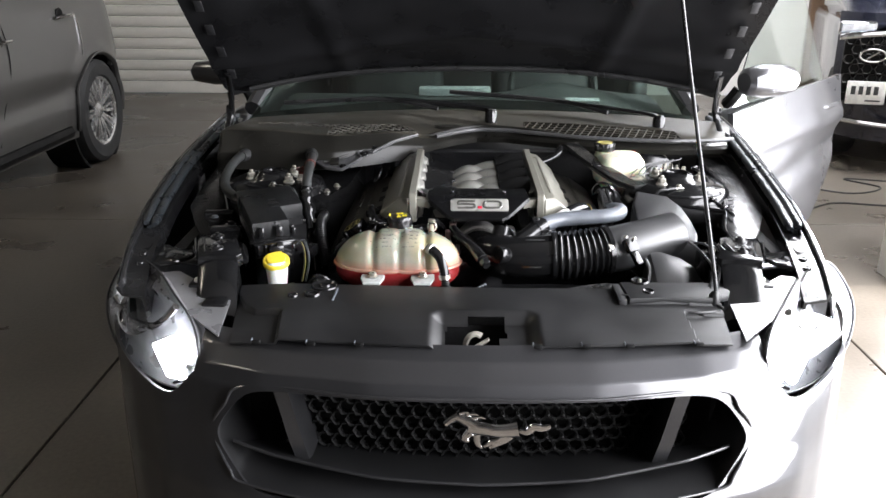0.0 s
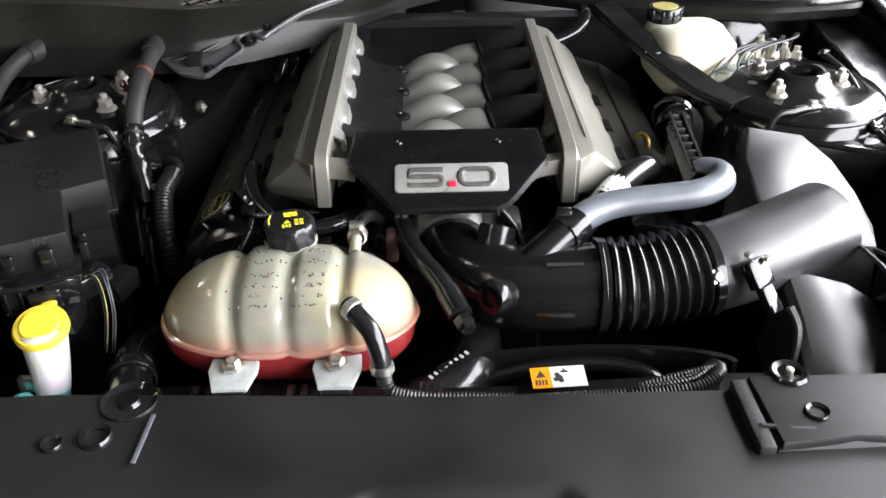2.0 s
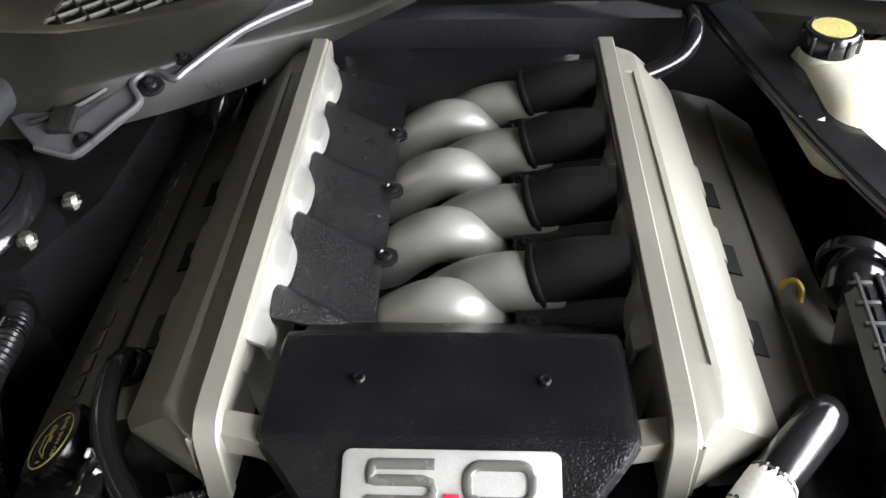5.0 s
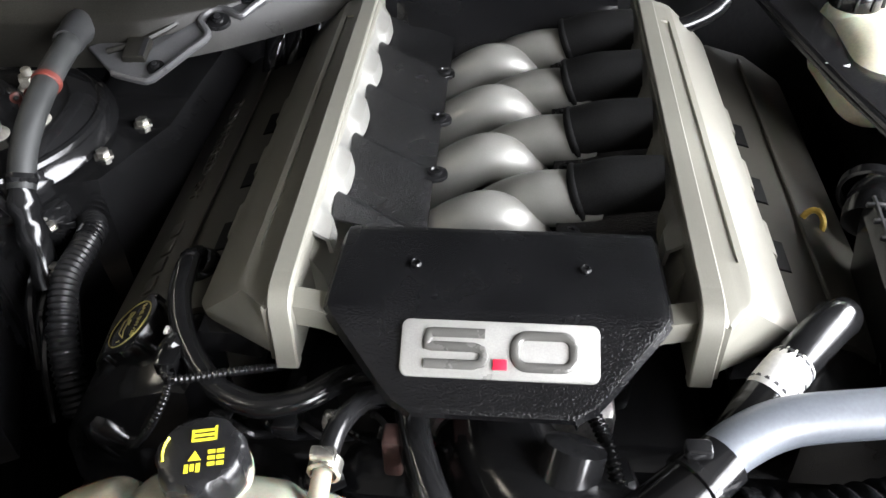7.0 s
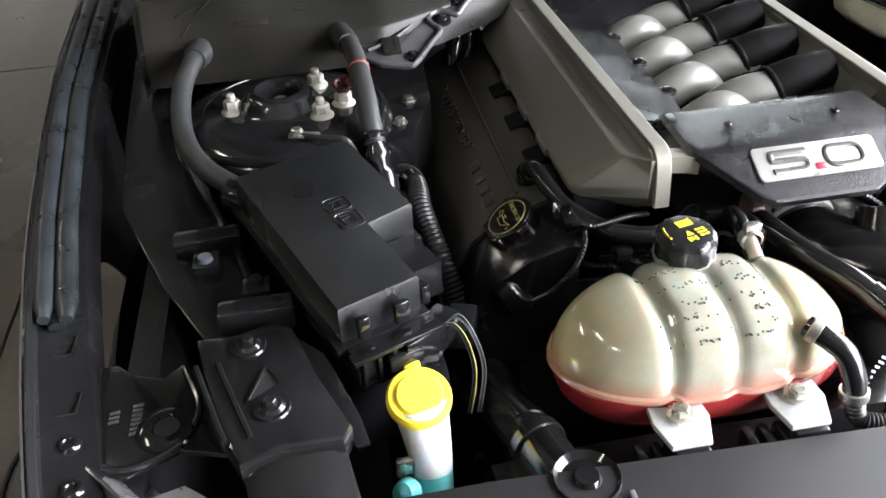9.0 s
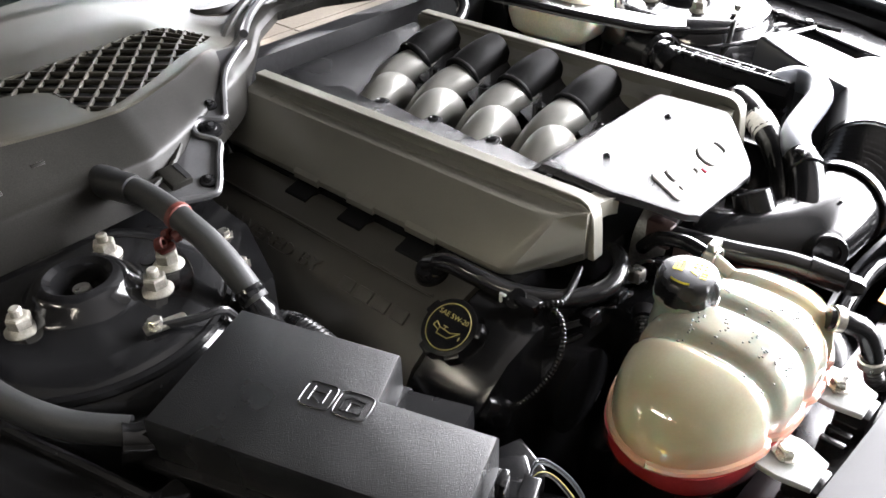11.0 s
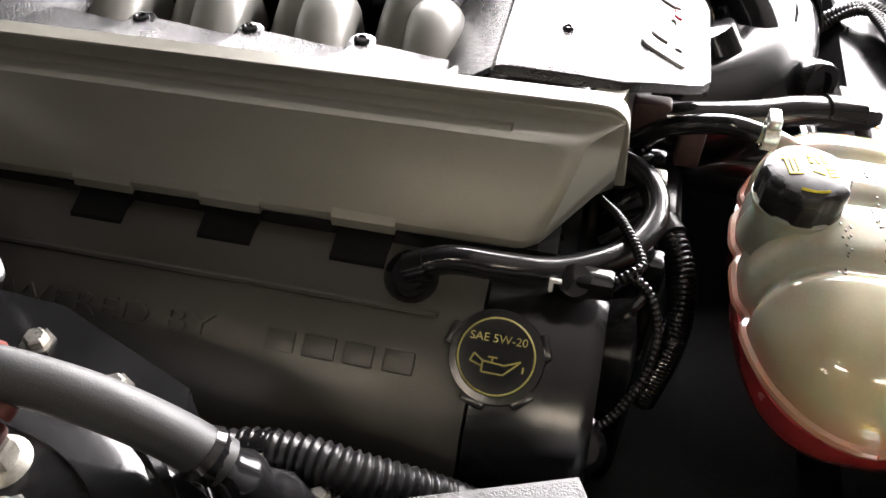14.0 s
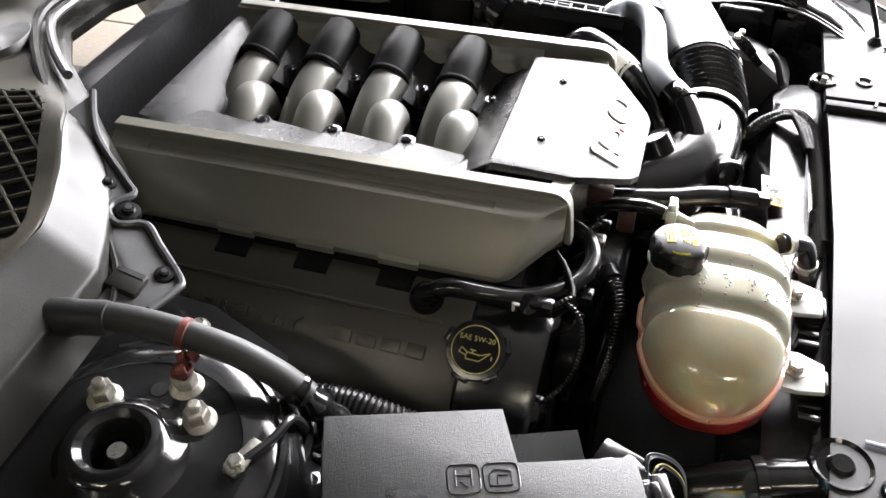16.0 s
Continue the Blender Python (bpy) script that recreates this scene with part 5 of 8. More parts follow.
for piv, tip, mid_ in (((0.16, 2.86, 1.0), (-0.55, 2.93, 1.04), (-0.2, 2.95, 1.05)), ((0.7, 2.76, 1.0), (0.02, 3.06, 1.06), (0.4, 2.95, 1.045))):
    wp = thing("wiper", piv, "black wiper arm parked on the screen", "wiper", "screen wipers")
    part("arm", tube([piv, V(*piv) + V(-0.02, 0.02, 0.03), mid_, V(*mid_).lerp(V(*tip), 0.4)], 0.011, 8, 6, lambda t: 1.3 - 0.6 * t, 0.6), M_EDP, wp)
    part("blade", tube([V(*mid_).lerp(V(*piv), 0.5), mid_, tip], 0.008, 8, 6), M_RUBBER, wp)
    part("pivot_cap", lathe([(0.0, 0.034), (0.014, 0.032), (0.02, 0.02), (0.022, -0.02), (0.0, -0.02)], 16, piv), M_EDP, wp)


# ---- radiator cover and what shows round it ----
cover = thing("radiator_cover", (CX, 1.6, 0.8), "satin black plastic cover over the radiator support", "radiator cover")


def cover_z(x, y):
    return 0.838 + 0.02 * math.sin(max(0, min(1, (y - 1.44) / 0.2)) * math.pi * 0.5) * 0.6 - 0.01 * max(0, 1.5 - y) * 4 - 0.1 * max(0, abs(x - CX) - 0.4) ** 1.2


def panel(u, v):
    d = (2 * u - 1)
    wide = lerp(0.475, 0.51, v) if d < 0 else lerp(0.47, 0.5, v)
    x = CX + d * wide
    y = lerp(1.445 + 0.03 * d * d, 1.7 + (0.02 * abs(d) if d < 0 else 0), v)
    z = cover_z(x, y)
    # latch recess
    if -0.006 < x < 0.212 and y < 1.586:
        ex = min(1, min(x + 0.006, 0.212 - x) / 0.03)
        ey = min(1, (1.586 - y) / 0.03)
        q = max(0, 1 - math.hypot(1 - ex, 1 - ey))
        z -= 0.022 * q * q * (3 - 2 * q)
    # raised ears with holes at both ends
    if x > 0.385 and y > 1.62:
        z += 0.006
    if x > 0.5 and y < 1.585:
        z -= 0.006
    # lower tier at the passenger's end, behind a curved step
    back = table([(-0.42, 1.7), (-0.405, 1.665), (-0.381, 1.612), (-0.356, 1.586), (-0.28, 1.579)], x)
    q = max(0, min(1, (back - y) / 0.007)) * max(0, min(1, (lerp(-0.2876, -0.2986, (y - 1.47) / 0.108) - x) / 0.007))
    z -= 0.011 * q * q * (3 - 2 * q)
    return V(x, y, z)


bm = grid(panel, 240, 64)
bmesh.ops.delete(bm, geom=[f for f in bm.faces if (lambda c: (0.028 < c.x < 0.13 and 1.468 < c.y < 1.552) or (0.072 < c.x < 0.145 and 1.51 < c.y < 1.572))(f.calc_center_median())], context="FACES")
bmesh.ops.solidify(bm, geom=bm.faces[:], thickness=0.004)
bmesh.ops.recalc_face_normals(bm, faces=bm.faces)
part("panel", bm, M_COVER, cover, "", 30)
part("rear_ear", joined(prism([(0.394, 1.706), (0.398, 1.614), (0.47, 1.622), (0.56, 1.618), (0.6, 1.632), (0.612, 1.66), (0.606, 1.706)], 0.012, lambda x, y: 0.8635, 0.002)), M_COVER, cover)
for x, y, z, r in ((0.443, 1.652, 0.864, 0.011), (0.436, 1.708, 0.8645, 0.017), (0.535, 1.596, 0.84, 0.012), (-0.251, 1.654, 0.852, 0.015), (-0.29, 1.646, 0.851, 0.01)):
    hb = part("hole_collar", lathe([(r * 0.7, 0.001), (r, 0.003), (r * 1.15, 0.0), (r * 1.15, -0.012), (r * 0.65, -0.012)], 22, (x, y, z)), M_GLOSSBLK, cover)
    part("pit", lathe([(0, -0.009), (r * 0.8, -0.009), (r * 0.8, -0.007), (0, -0.007)], 18, (x, y, z)), M_GRILLE, hb)
    if r > 0.0165:
        part("stud", lathe([(0, 0.006), (0.004, 0.005), (0.005, -0.008), (0, -0.008)], 12, (x, y, z)), M_ZINC, hb)
# notches in the edge: black boxes as their shade, pale slivers as glints
for x, y in ((-0.323, 1.452), (-0.22, 1.446), (-0.13, 1.444), (0.2, 1.443), (0.29, 1.446), (0.37, 1.45), (0.5, 1.46)):
    part("dark_notch", rbox((x - 0.009, y - 0.001, 0.832), (x + 0.007, y + 0.007, 0.8395), 0.002), M_GRILLE, cover)
    part("notch_glint", rbox((x - 0.011, y + 0.001, 0.836), (x - 0.009, y + 0.012, 0.841), 0.0008), M_GREYHOSE, cover)
part("edge_rib", tube([(0.385, 1.64, 0.86), (0.43, 1.632, 0.861), (0.5, 1.636, 0.858), (0.56, 1.628, 0.852), (0.585, 1.61, 0.846)], 0.003, 6, 4), M_COVER, cover)
part("edge_rib", tube([(0.507, 1.578, 0.85), (0.53, 1.577, 0.85), (0.565, 1.59, 0.847)], 0.003, 6, 3), M_COVER, cover)
part("rear_notch", rbox((0.376, 1.612, 0.845), (0.392, 1.705, 0.8605), 0.002), M_DARK, cover)
part("slot_mark", moved(rbox((-0.0025, -0.032, 0), (0.0025, 0.032, 0.002), 0.001), Matrix.Translation((-0.2035, 1.65, 0.8515)) @ Matrix.Rotation(radians(-2), 4, "Z")), M_GREYHOSE, cover)

latch = thing("bonnet_latch", (0.085, 1.51, 0.78), "grey metal latch hook with a yellow tag", "latch")
part("plate", rbox((0.03, 1.47, 0.765), (0.128, 1.55, 0.775), 0.002), M_DARK, latch)
part("hook", tube([(0.066, 1.512, 0.775), (0.066, 1.514, 0.806), (0.073, 1.517, 0.821), (0.086, 1.52, 0.826), (0.097, 1.518, 0.822)], 0.0036, 8, 5, flat=1.9), M_NUT, latch, "pale steel hook")
part("lever", tube([(0.078, 1.503, 0.796), (0.09, 1.508, 0.806), (0.104, 1.513, 0.813), (0.112, 1.516, 0.817)], 0.0042, 8, 4, lambda t: 1.3 - 0.5 * t), M_NUT, latch, "pale steel lever")
part("post", lathe([(0, 0.03), (0.008, 0.029), (0.009, 0.024), (0.0085, 0), (0, 0)], 18, (0.08, 1.488, 0.772)), M_NUT, latch)
part("spring", ribbed([(0.07, 1.49, 0.775), (0.072, 1.495, 0.8)], 0.006, 0.004, 0.3, 10), M_ZINC, latch)
part("tag", rbox((0.07, 1.473, 0.79), (0.095, 1.482, 0.798), 0.002), M_YELLOW, latch, "yellow tag")

shroud = thing("radiator", (CX, 1.74, 0.5), "black radiator and fan shroud behind the cover", "radiator")
part("core", rbox((-0.3, 1.62, 0.32), (0.5, 1.68, 0.8), 0.004), M_DARK, shroud)
part("fan_shroud", grid(lambda u, v: (lerp(-0.3, 0.5, u), lerp(1.7, 1.8, v), 0.815 - 0.012 * v - 0.2 * max(0, v - 0.7) + 0.006 * math.sin(u * 9)), 30, 6, 0.006), M_BLACK, shroud)
part("top_rail", rbox((-0.29, 1.7, 0.8), (0.38, 1.722, 0.824), 0.004), M_BLACK, shroud)
part("shroud_ring", grid(lambda u, v: (0.25 + 0.17 * math.cos(u * 3.14), 1.79 + 0.035 * math.sin(u * 3.14) + 0.01 * v, 0.81 - 0.09 * v), 20, 3, 0.006), M_BLACK, shroud)
for x in (-0.175, -0.16, -0.145, -0.075, -0.06, -0.045, 0.065, 0.08):
    part("clip_rib", rbox((x - 0.004, 1.716, 0.81), (x + 0.004, 1.738, 0.838), 0.001), M_BLACK, shroud)
label_ = thing("warning_label", (0.21, 1.775, 0.806), "orange and white fan warning sticker", "label")
lm = Matrix.Translation((0.212, 1.764, 0.8152)) @ Matrix.Rotation(radians(8), 4, "X") @ Matrix.Rotation(radians(3), 4, "Z") @ Matrix.Scale(0.9, 4)
part("orange_field", moved(rbox((-0.033, -0.016, 0), (-0.009, 0.016, 0.0012), 0), lm), M_ORANGE, label_)
part("white_field", moved(rbox((-0.0088, -0.016, 0), (0.034, 0.016, 0.0012), 0), lm), M_LABEL, label_)
part("sign", moved(joined(loft([[V(-0.027, 0, z), V(-0.015, 0, z), V(-0.021, 0.011, z)] for z in (0.0012, 0.0016)]), *[rbox((-0.029 + k * 0.004, -0.012, 0.0012), (-0.0265 + k * 0.004, -0.004, 0.0016), 0) for k in range(4)]), lm), M_INK, label_)
part("sign", moved(joined(*[lathe([(0, 0), (0.0035, 0), (0.0035, 0.0004), (0, 0.0004)], 10, (x, y, 0.0012)) for x, y in ((-0.003, -0.004), (0.002, -0.001), (-0.001, 0.003), (0.003, -0.006))], rbox((0.004, 0.006, 0.0012), (0.013, 0.009, 0.0016), 0), rbox((0.007, 0.009, 0.0012), (0.01, 0.012, 0.0016), 0)), lm), M_INK, label_)


# ---- engine ----
engine = thing("engine", (CX, 2.3, 0.3), "dark engine block below the intake", "engine")
part("block", rbox((-0.1, 1.99, 0.34), (0.29, 2.6, 0.8), 0.03), M_BLACK, engine)
part("timing_case", rbox((-0.03, 1.93, 0.4), (0.22, 2.0, 0.83), 0.03), M_BLACK, engine)
part("cylinder_bank", rbox((-0.3, 2.04, 0.35), (-0.1, 2.58, 0.72), 0.03), M_BLACK, engine)
part("cylinder_bank", rbox((0.29, 2.04, 0.35), (0.49, 2.58, 0.72), 0.03), M_BLACK, engine)
part("front_case", joined(rbox((-0.22, 1.985, 0.42), (0.41, 2.03, 0.8), 0.02), lathe([(0, 0), (0.045, 0), (0.05, 0.02), (0.02, 0.026), (0, 0.026)], 24, (-0.11, 1.985, 0.77), (0, -1, 0)), lathe([(0, 0), (0.04, 0), (0.045, 0.02), (0, 0.022)], 24, (0.3, 1.985, 0.76), (0, -1, 0))), M_BLACK, engine)


def valve_cover(s):
    prof = [(0.235, 0.885), (0.25, 0.887), (0.3, 0.872), (0.35, 0.838), (0.372, 0.8), (0.378, 0.74), (0.36, 0.7), (0.24, 0.72)]
    ys = [2.072, 2.078, 2.09, 2.2, 2.4, 2.55, 2.565]
    sc = [0.97, 0.99, 1, 1, 1, 1, 0.97]
    vc = part("valve_cover", loft([[V(sx(s, lerp(0.3, d, k)), y, lerp(0.8, z, k)) for d, z in prof] for y, k in zip(ys, sc)]), M_VALVE, engine, "brown-grey plastic cam cover with raised writing" if s > 0 else "brown-grey plastic cam cover")
    part("black_end", loft([[V(sx(s, lerp(0.3, d, k)), y, lerp(0.78, z - 0.004, k)) for d, z in prof] for y, k in ((1.99, 0.88), (2.0, 0.94), (2.07, 0.96))]), M_BLACK, vc, "black front end of the cam cover")
    for k in range(3):
        y = 2.163 + k * 0.097
        part("slot", loft([[V(sx(s, d), yy, 0.8892 - 0.3 * (d - 0.25) - drop) for d, drop in ((0.236, 0.0), (0.26, 0.0), (0.262, 0.003), (0.262, 0.02), (0.236, 0.02))] for yy in (y - 0.0195, y + 0.0195)]), M_GRILLE, vc)
    part("ledge", tube([(sx(s, 0.288), 2.1, 0.878), (sx(s, 0.288), 2.3, 0.878), (sx(s, 0.288), 2.54, 0.878)], 0.0022, 6, 2), M_VALVE, vc)
    return vc


vc_r = valve_cover(1)
valve_cover(-1)
# raised writing on the sloping face
wn = V(-0.56, 0, 0.83)


def on_slope(y, d, lift=0.0):
    z = lerp(0.872, 0.838, (d - 0.3) / 0.05)
    return V(sx(1, d), y, z) + wn * lift


wm = Matrix(((0.0, 0.826, -0.562, 0), (-1.0, 0.0, 0.0, 0), (0.0, 0.562, 0.827, 0), (0, 0, 0, 1)))
part("raised_writing", letters("POWERED BY", 0.022, Matrix.Translation(on_slope(2.345, 0.318, 0.0006)) @ wm, 0.0019, 1.45), M_VALVE, vc_r)
for k, w_ in enumerate((0.02, 0.022, 0.02, 0.02)):
    part("raised_bar", moved(rbox((-w_ / 2, -0.0075, -0.001), (w_ / 2, 0.0075, 0.0021), 0.001), Matrix.Translation(on_slope(2.2 - k * 0.027, 0.318, 0.0002)) @ wm), M_VALVE, vc_r)

oil = thing("oil_filler_cap", (-0.217, 2.057, 0.865), "black oil filler cap with faded yellow print", "oil cap")
om = Matrix.Translation((-0.207, 2.057, 0.862)) @ wm
part("cap", moved(lathe([(0.034, -0.03), (0.034, 0.012), (0.033, 0.016), (0.028, 0.0165), (0.0275, 0.0155), (0.0, 0.0155)], 36), om @ Matrix.Scale(0.92, 4)), M_BLACK, oil)
for a in (20, 160, 250, 310):
    part("grip", moved(rbox((0.03, -0.009, -0.02), (0.038, 0.009, 0.0155), 0.002), om @ Matrix.Scale(0.92, 4) @ Matrix.Rotation(radians(a), 4, "Z")), M_BLACK, oil)
part("ring", moved(tube([(0.0245 * math.cos(a), 0.0245 * math.sin(a), 0.0158) for a in [2 * math.pi * k / 40 for k in range(41)]], 0.0006, 4, 1), om), M_OILPRINT, oil)
part("print", letters("SAE 5W-20", 0.0075, om @ Matrix.Translation((0, 0.011, 0.0158)), 0.0003, 1.05), M_OILPRINT, oil)
part("oil_can_sign", moved(joined(*[tube([(*a, 0.016), (*b, 0.016)], 0.0006, 4, 1) for a, b in (((-0.008, -0.004), (-0.008, -0.011)), ((-0.008, -0.011), (0.006, -0.011)), ((0.006, -0.011), (0.016, -0.001)), ((0.016, -0.001), (0.006, -0.005)), ((0.006, -0.005), (-0.008, -0.004)), ((-0.008, -0.004), (-0.014, 0.0)), ((-0.014, 0.0), (-0.016, -0.005)), ((-0.016, -0.005), (-0.008, -0.0075)), ((-0.002, -0.004), (-0.002, -0.001)), ((-0.005, -0.001), (0.001, -0.001)), ((0.018, -0.004), (0.018, -0.008)))]), om), M_OILPRINT, oil)


# ---- intake manifold ----
intake = thing("intake_manifold", (CX, 2.28, 0.85), "warm silver intake manifold with crossing runners", "intake manifold")
# profile of one side shell: distance from the middle line, height, and depth of the long groove
WING = [(0.148, 0.955, 0), (0.148, 0.9665, 0), (0.15, 0.968, 0), (0.164, 0.968, 0), (0.166, 0.9665, 0), (0.1675, 0.9605, 0), (0.1775, 0.9592, 0), (0.1782, 0.959, 0.002), (0.1858, 0.9578, 0.002), (0.1866, 0.9577, 0), (0.1925, 0.9562, 0), (0.197, 0.9525, 0), (0.217, 0.934, 0), (0.2365, 0.9145, 0), (0.2395, 0.909, 0), (0.2395, 0.903, 0), (0.236, 0.898, 0), (0.17, 0.885, 0), (0.148, 0.9, 0)]
PITCH = 0.0962  # between two runners of one bank


def wing(s):
    secs = []

    def ring_at(y, k, slant, groove):
        """k: 0 draws the outer points in to the front leg; slant: how far the front face leans back."""
        out = []
        for i, (d, z, cut) in enumerate(WING):
            yy = y
            if i >= 5:
                yy += slant * (0.026 * min(1, (d - 0.166) / 0.026) + 0.022 * max(0, min(1, (0.95 - z) / 0.045)))
                leg = lerp(0.962, 0.906, (i - 5) / (len(WING) - 6))
                d, z = lerp(0.168, d, k), lerp(leg, z, k)
            elif y < 2.012:
                z -= (2.012 - y) * 0.55
            out.append(V(sx(s, d), yy, z - cut * groove - 0.012 * (y - 2.0)))
        return out

    for y, k, slant, groove in ((1.999, 0.0, 0, 0), (2.0, 0.9, 0.9, 0), (2.0025, 0.965, 1, 0), (2.006, 0.99, 1, 0), (2.0105, 1, 1, 0), (2.0725, 1, 0, 0), (2.074, 1, 0, 1), (2.3, 1, 0, 1), (2.489, 1, 0, 1), (2.4905, 1, 0, 0), (2.523, 1, 0, 0), (2.535, 0.97, 0, 0), (2.542, 0.88, 0, 0), (2.545, 0.6, 0, 0)):
        secs.append(ring_at(y, k, slant, groove))
    w = part("side_plenum", loft(secs), M_SILVER, intake, "warm silver outer shell with a long groove", 24)
    # parting flange: along the top and down the front
    lip_line = smooth([(sx(s, 0.16), 2.542, 0.9614), (sx(s, 0.158), 2.3, 0.9645), (sx(s, 0.156), 2.06, 0.9675), (sx(s, 0.1555), 2.024, 0.968), (sx(s, 0.155), 2.009, 0.966), (sx(s, 0.1545), 2.001, 0.957), (sx(s, 0.154), 1.998, 0.938), (sx(s, 0.154), 1.996, 0.916), (sx(s, 0.154), 1.995, 0.905)], 6)
    frame_ = []
    for i, p in enumerate(lip_line):
        t = (lip_line[max(0, i - 1)] - lip_line[min(len(lip_line) - 1, i + 1)]).normalized()
        frame_.append((p, V(0, -t.z, t.y).normalized() * (1 if t.y > 0 or abs(t.z) > 0.5 else -1)))
    part("flange", loft([[p + V(-s * a, 0, 0) + n * b for a, b in ((-0.0085, -0.006), (-0.0085, 0.003), (-0.007, 0.0042), (0.0078, 0.0042), (0.009, 0.003), (0.009, -0.003))] for p, n in frame_]), M_SILVER, w, "pale flat flange round the shell")

    def wave(y):
        k = ((y - 2.146) / PITCH) % 1
        return 1 / (1 + math.exp(-24 * (0.27 - abs(k - 0.5))))
    part("scalloped_wall", grid(lambda u, v: (lambda y: V(sx(s, lerp(0.15, 0.1425 - 0.0095 * wave(y), v)), y, lerp(0.9635, 0.951 - 0.004 * (1 - wave(y)), v ** 0.7) - 0.012 * (y - 2.0) - (0.014 if v > 0.9 else 0)))(lerp(2.09, 2.525, u)), 140, 8, 0.003), M_RUNNER, w, "pale scalloped inner wall")
    # added filler: keeps bright light from showing through below the shell
    part("gap_filler", loft([[V(sx(s, d), y, z) for d, z in ((0.19, 0.897), (0.237, 0.9), (0.2375, 0.88), (0.19, 0.87))] for y in (2.03, 2.2, 2.54)]), M_BLACK, w, "black strip added to darken the gap between shell and cam cover")
    part("inner_wall", loft([[V(sx(s, d), y, z) for d, z in ((0.149, 0.95), (0.139, 0.93), (0.133, 0.9), (0.145, 0.89))] for y in (2.07, 2.2, 2.4, 2.53)]), M_SILVER, w)
    web = [(0.156, 2.006), (0.138, 2.004), (0.125, 2.002), (0.114, 1.998)]
    part("front_web", loft([[V(sx(s, d), y + o, z - 0.35 * (2.0 - y)) for z, o in ((0.9375, 0), (0.9575, -0.001), (0.9575, 0.02), (0.9375, 0.02))] for d, y in web]), M_SILVER, w, "silver web under the front cover")
    for k in range(3):
        y = 2.163 + k * 0.097
        zn = -0.012 * (y - 2.0)
        part("shell_notch", loft([[V(sx(s, d), yy, z + zn) for d, z in ((0.233, 0.912), (0.2375, 0.9125), (0.2425, 0.908), (0.2425, 0.9005), (0.224, 0.902))] for yy in (y - 0.0225, y - 0.02, y + 0.02, y + 0.0225)]), M_SILVER, w)


both(wing)
part("valley", rbox((-0.02, 2.02, 0.83), (0.21, 2.53, 0.872), 0.01), M_BLACK, intake, "black valley floor")
part("rear_panel", loft([[V(x, y, z) for y, z in ((2.47 + e, 0.902), (2.524, 0.9535), (2.536, 0.956), (2.538, 0.945), (2.482 + e, 0.89))] for x, e in ((-0.036, 0.034), (-0.02, 0.012), (0.03, 0.0), (0.15, 0.0), (0.205, 0.006), (0.226, 0.03))]), M_BLACK_TEX, intake, "sloping black grained rear panel")
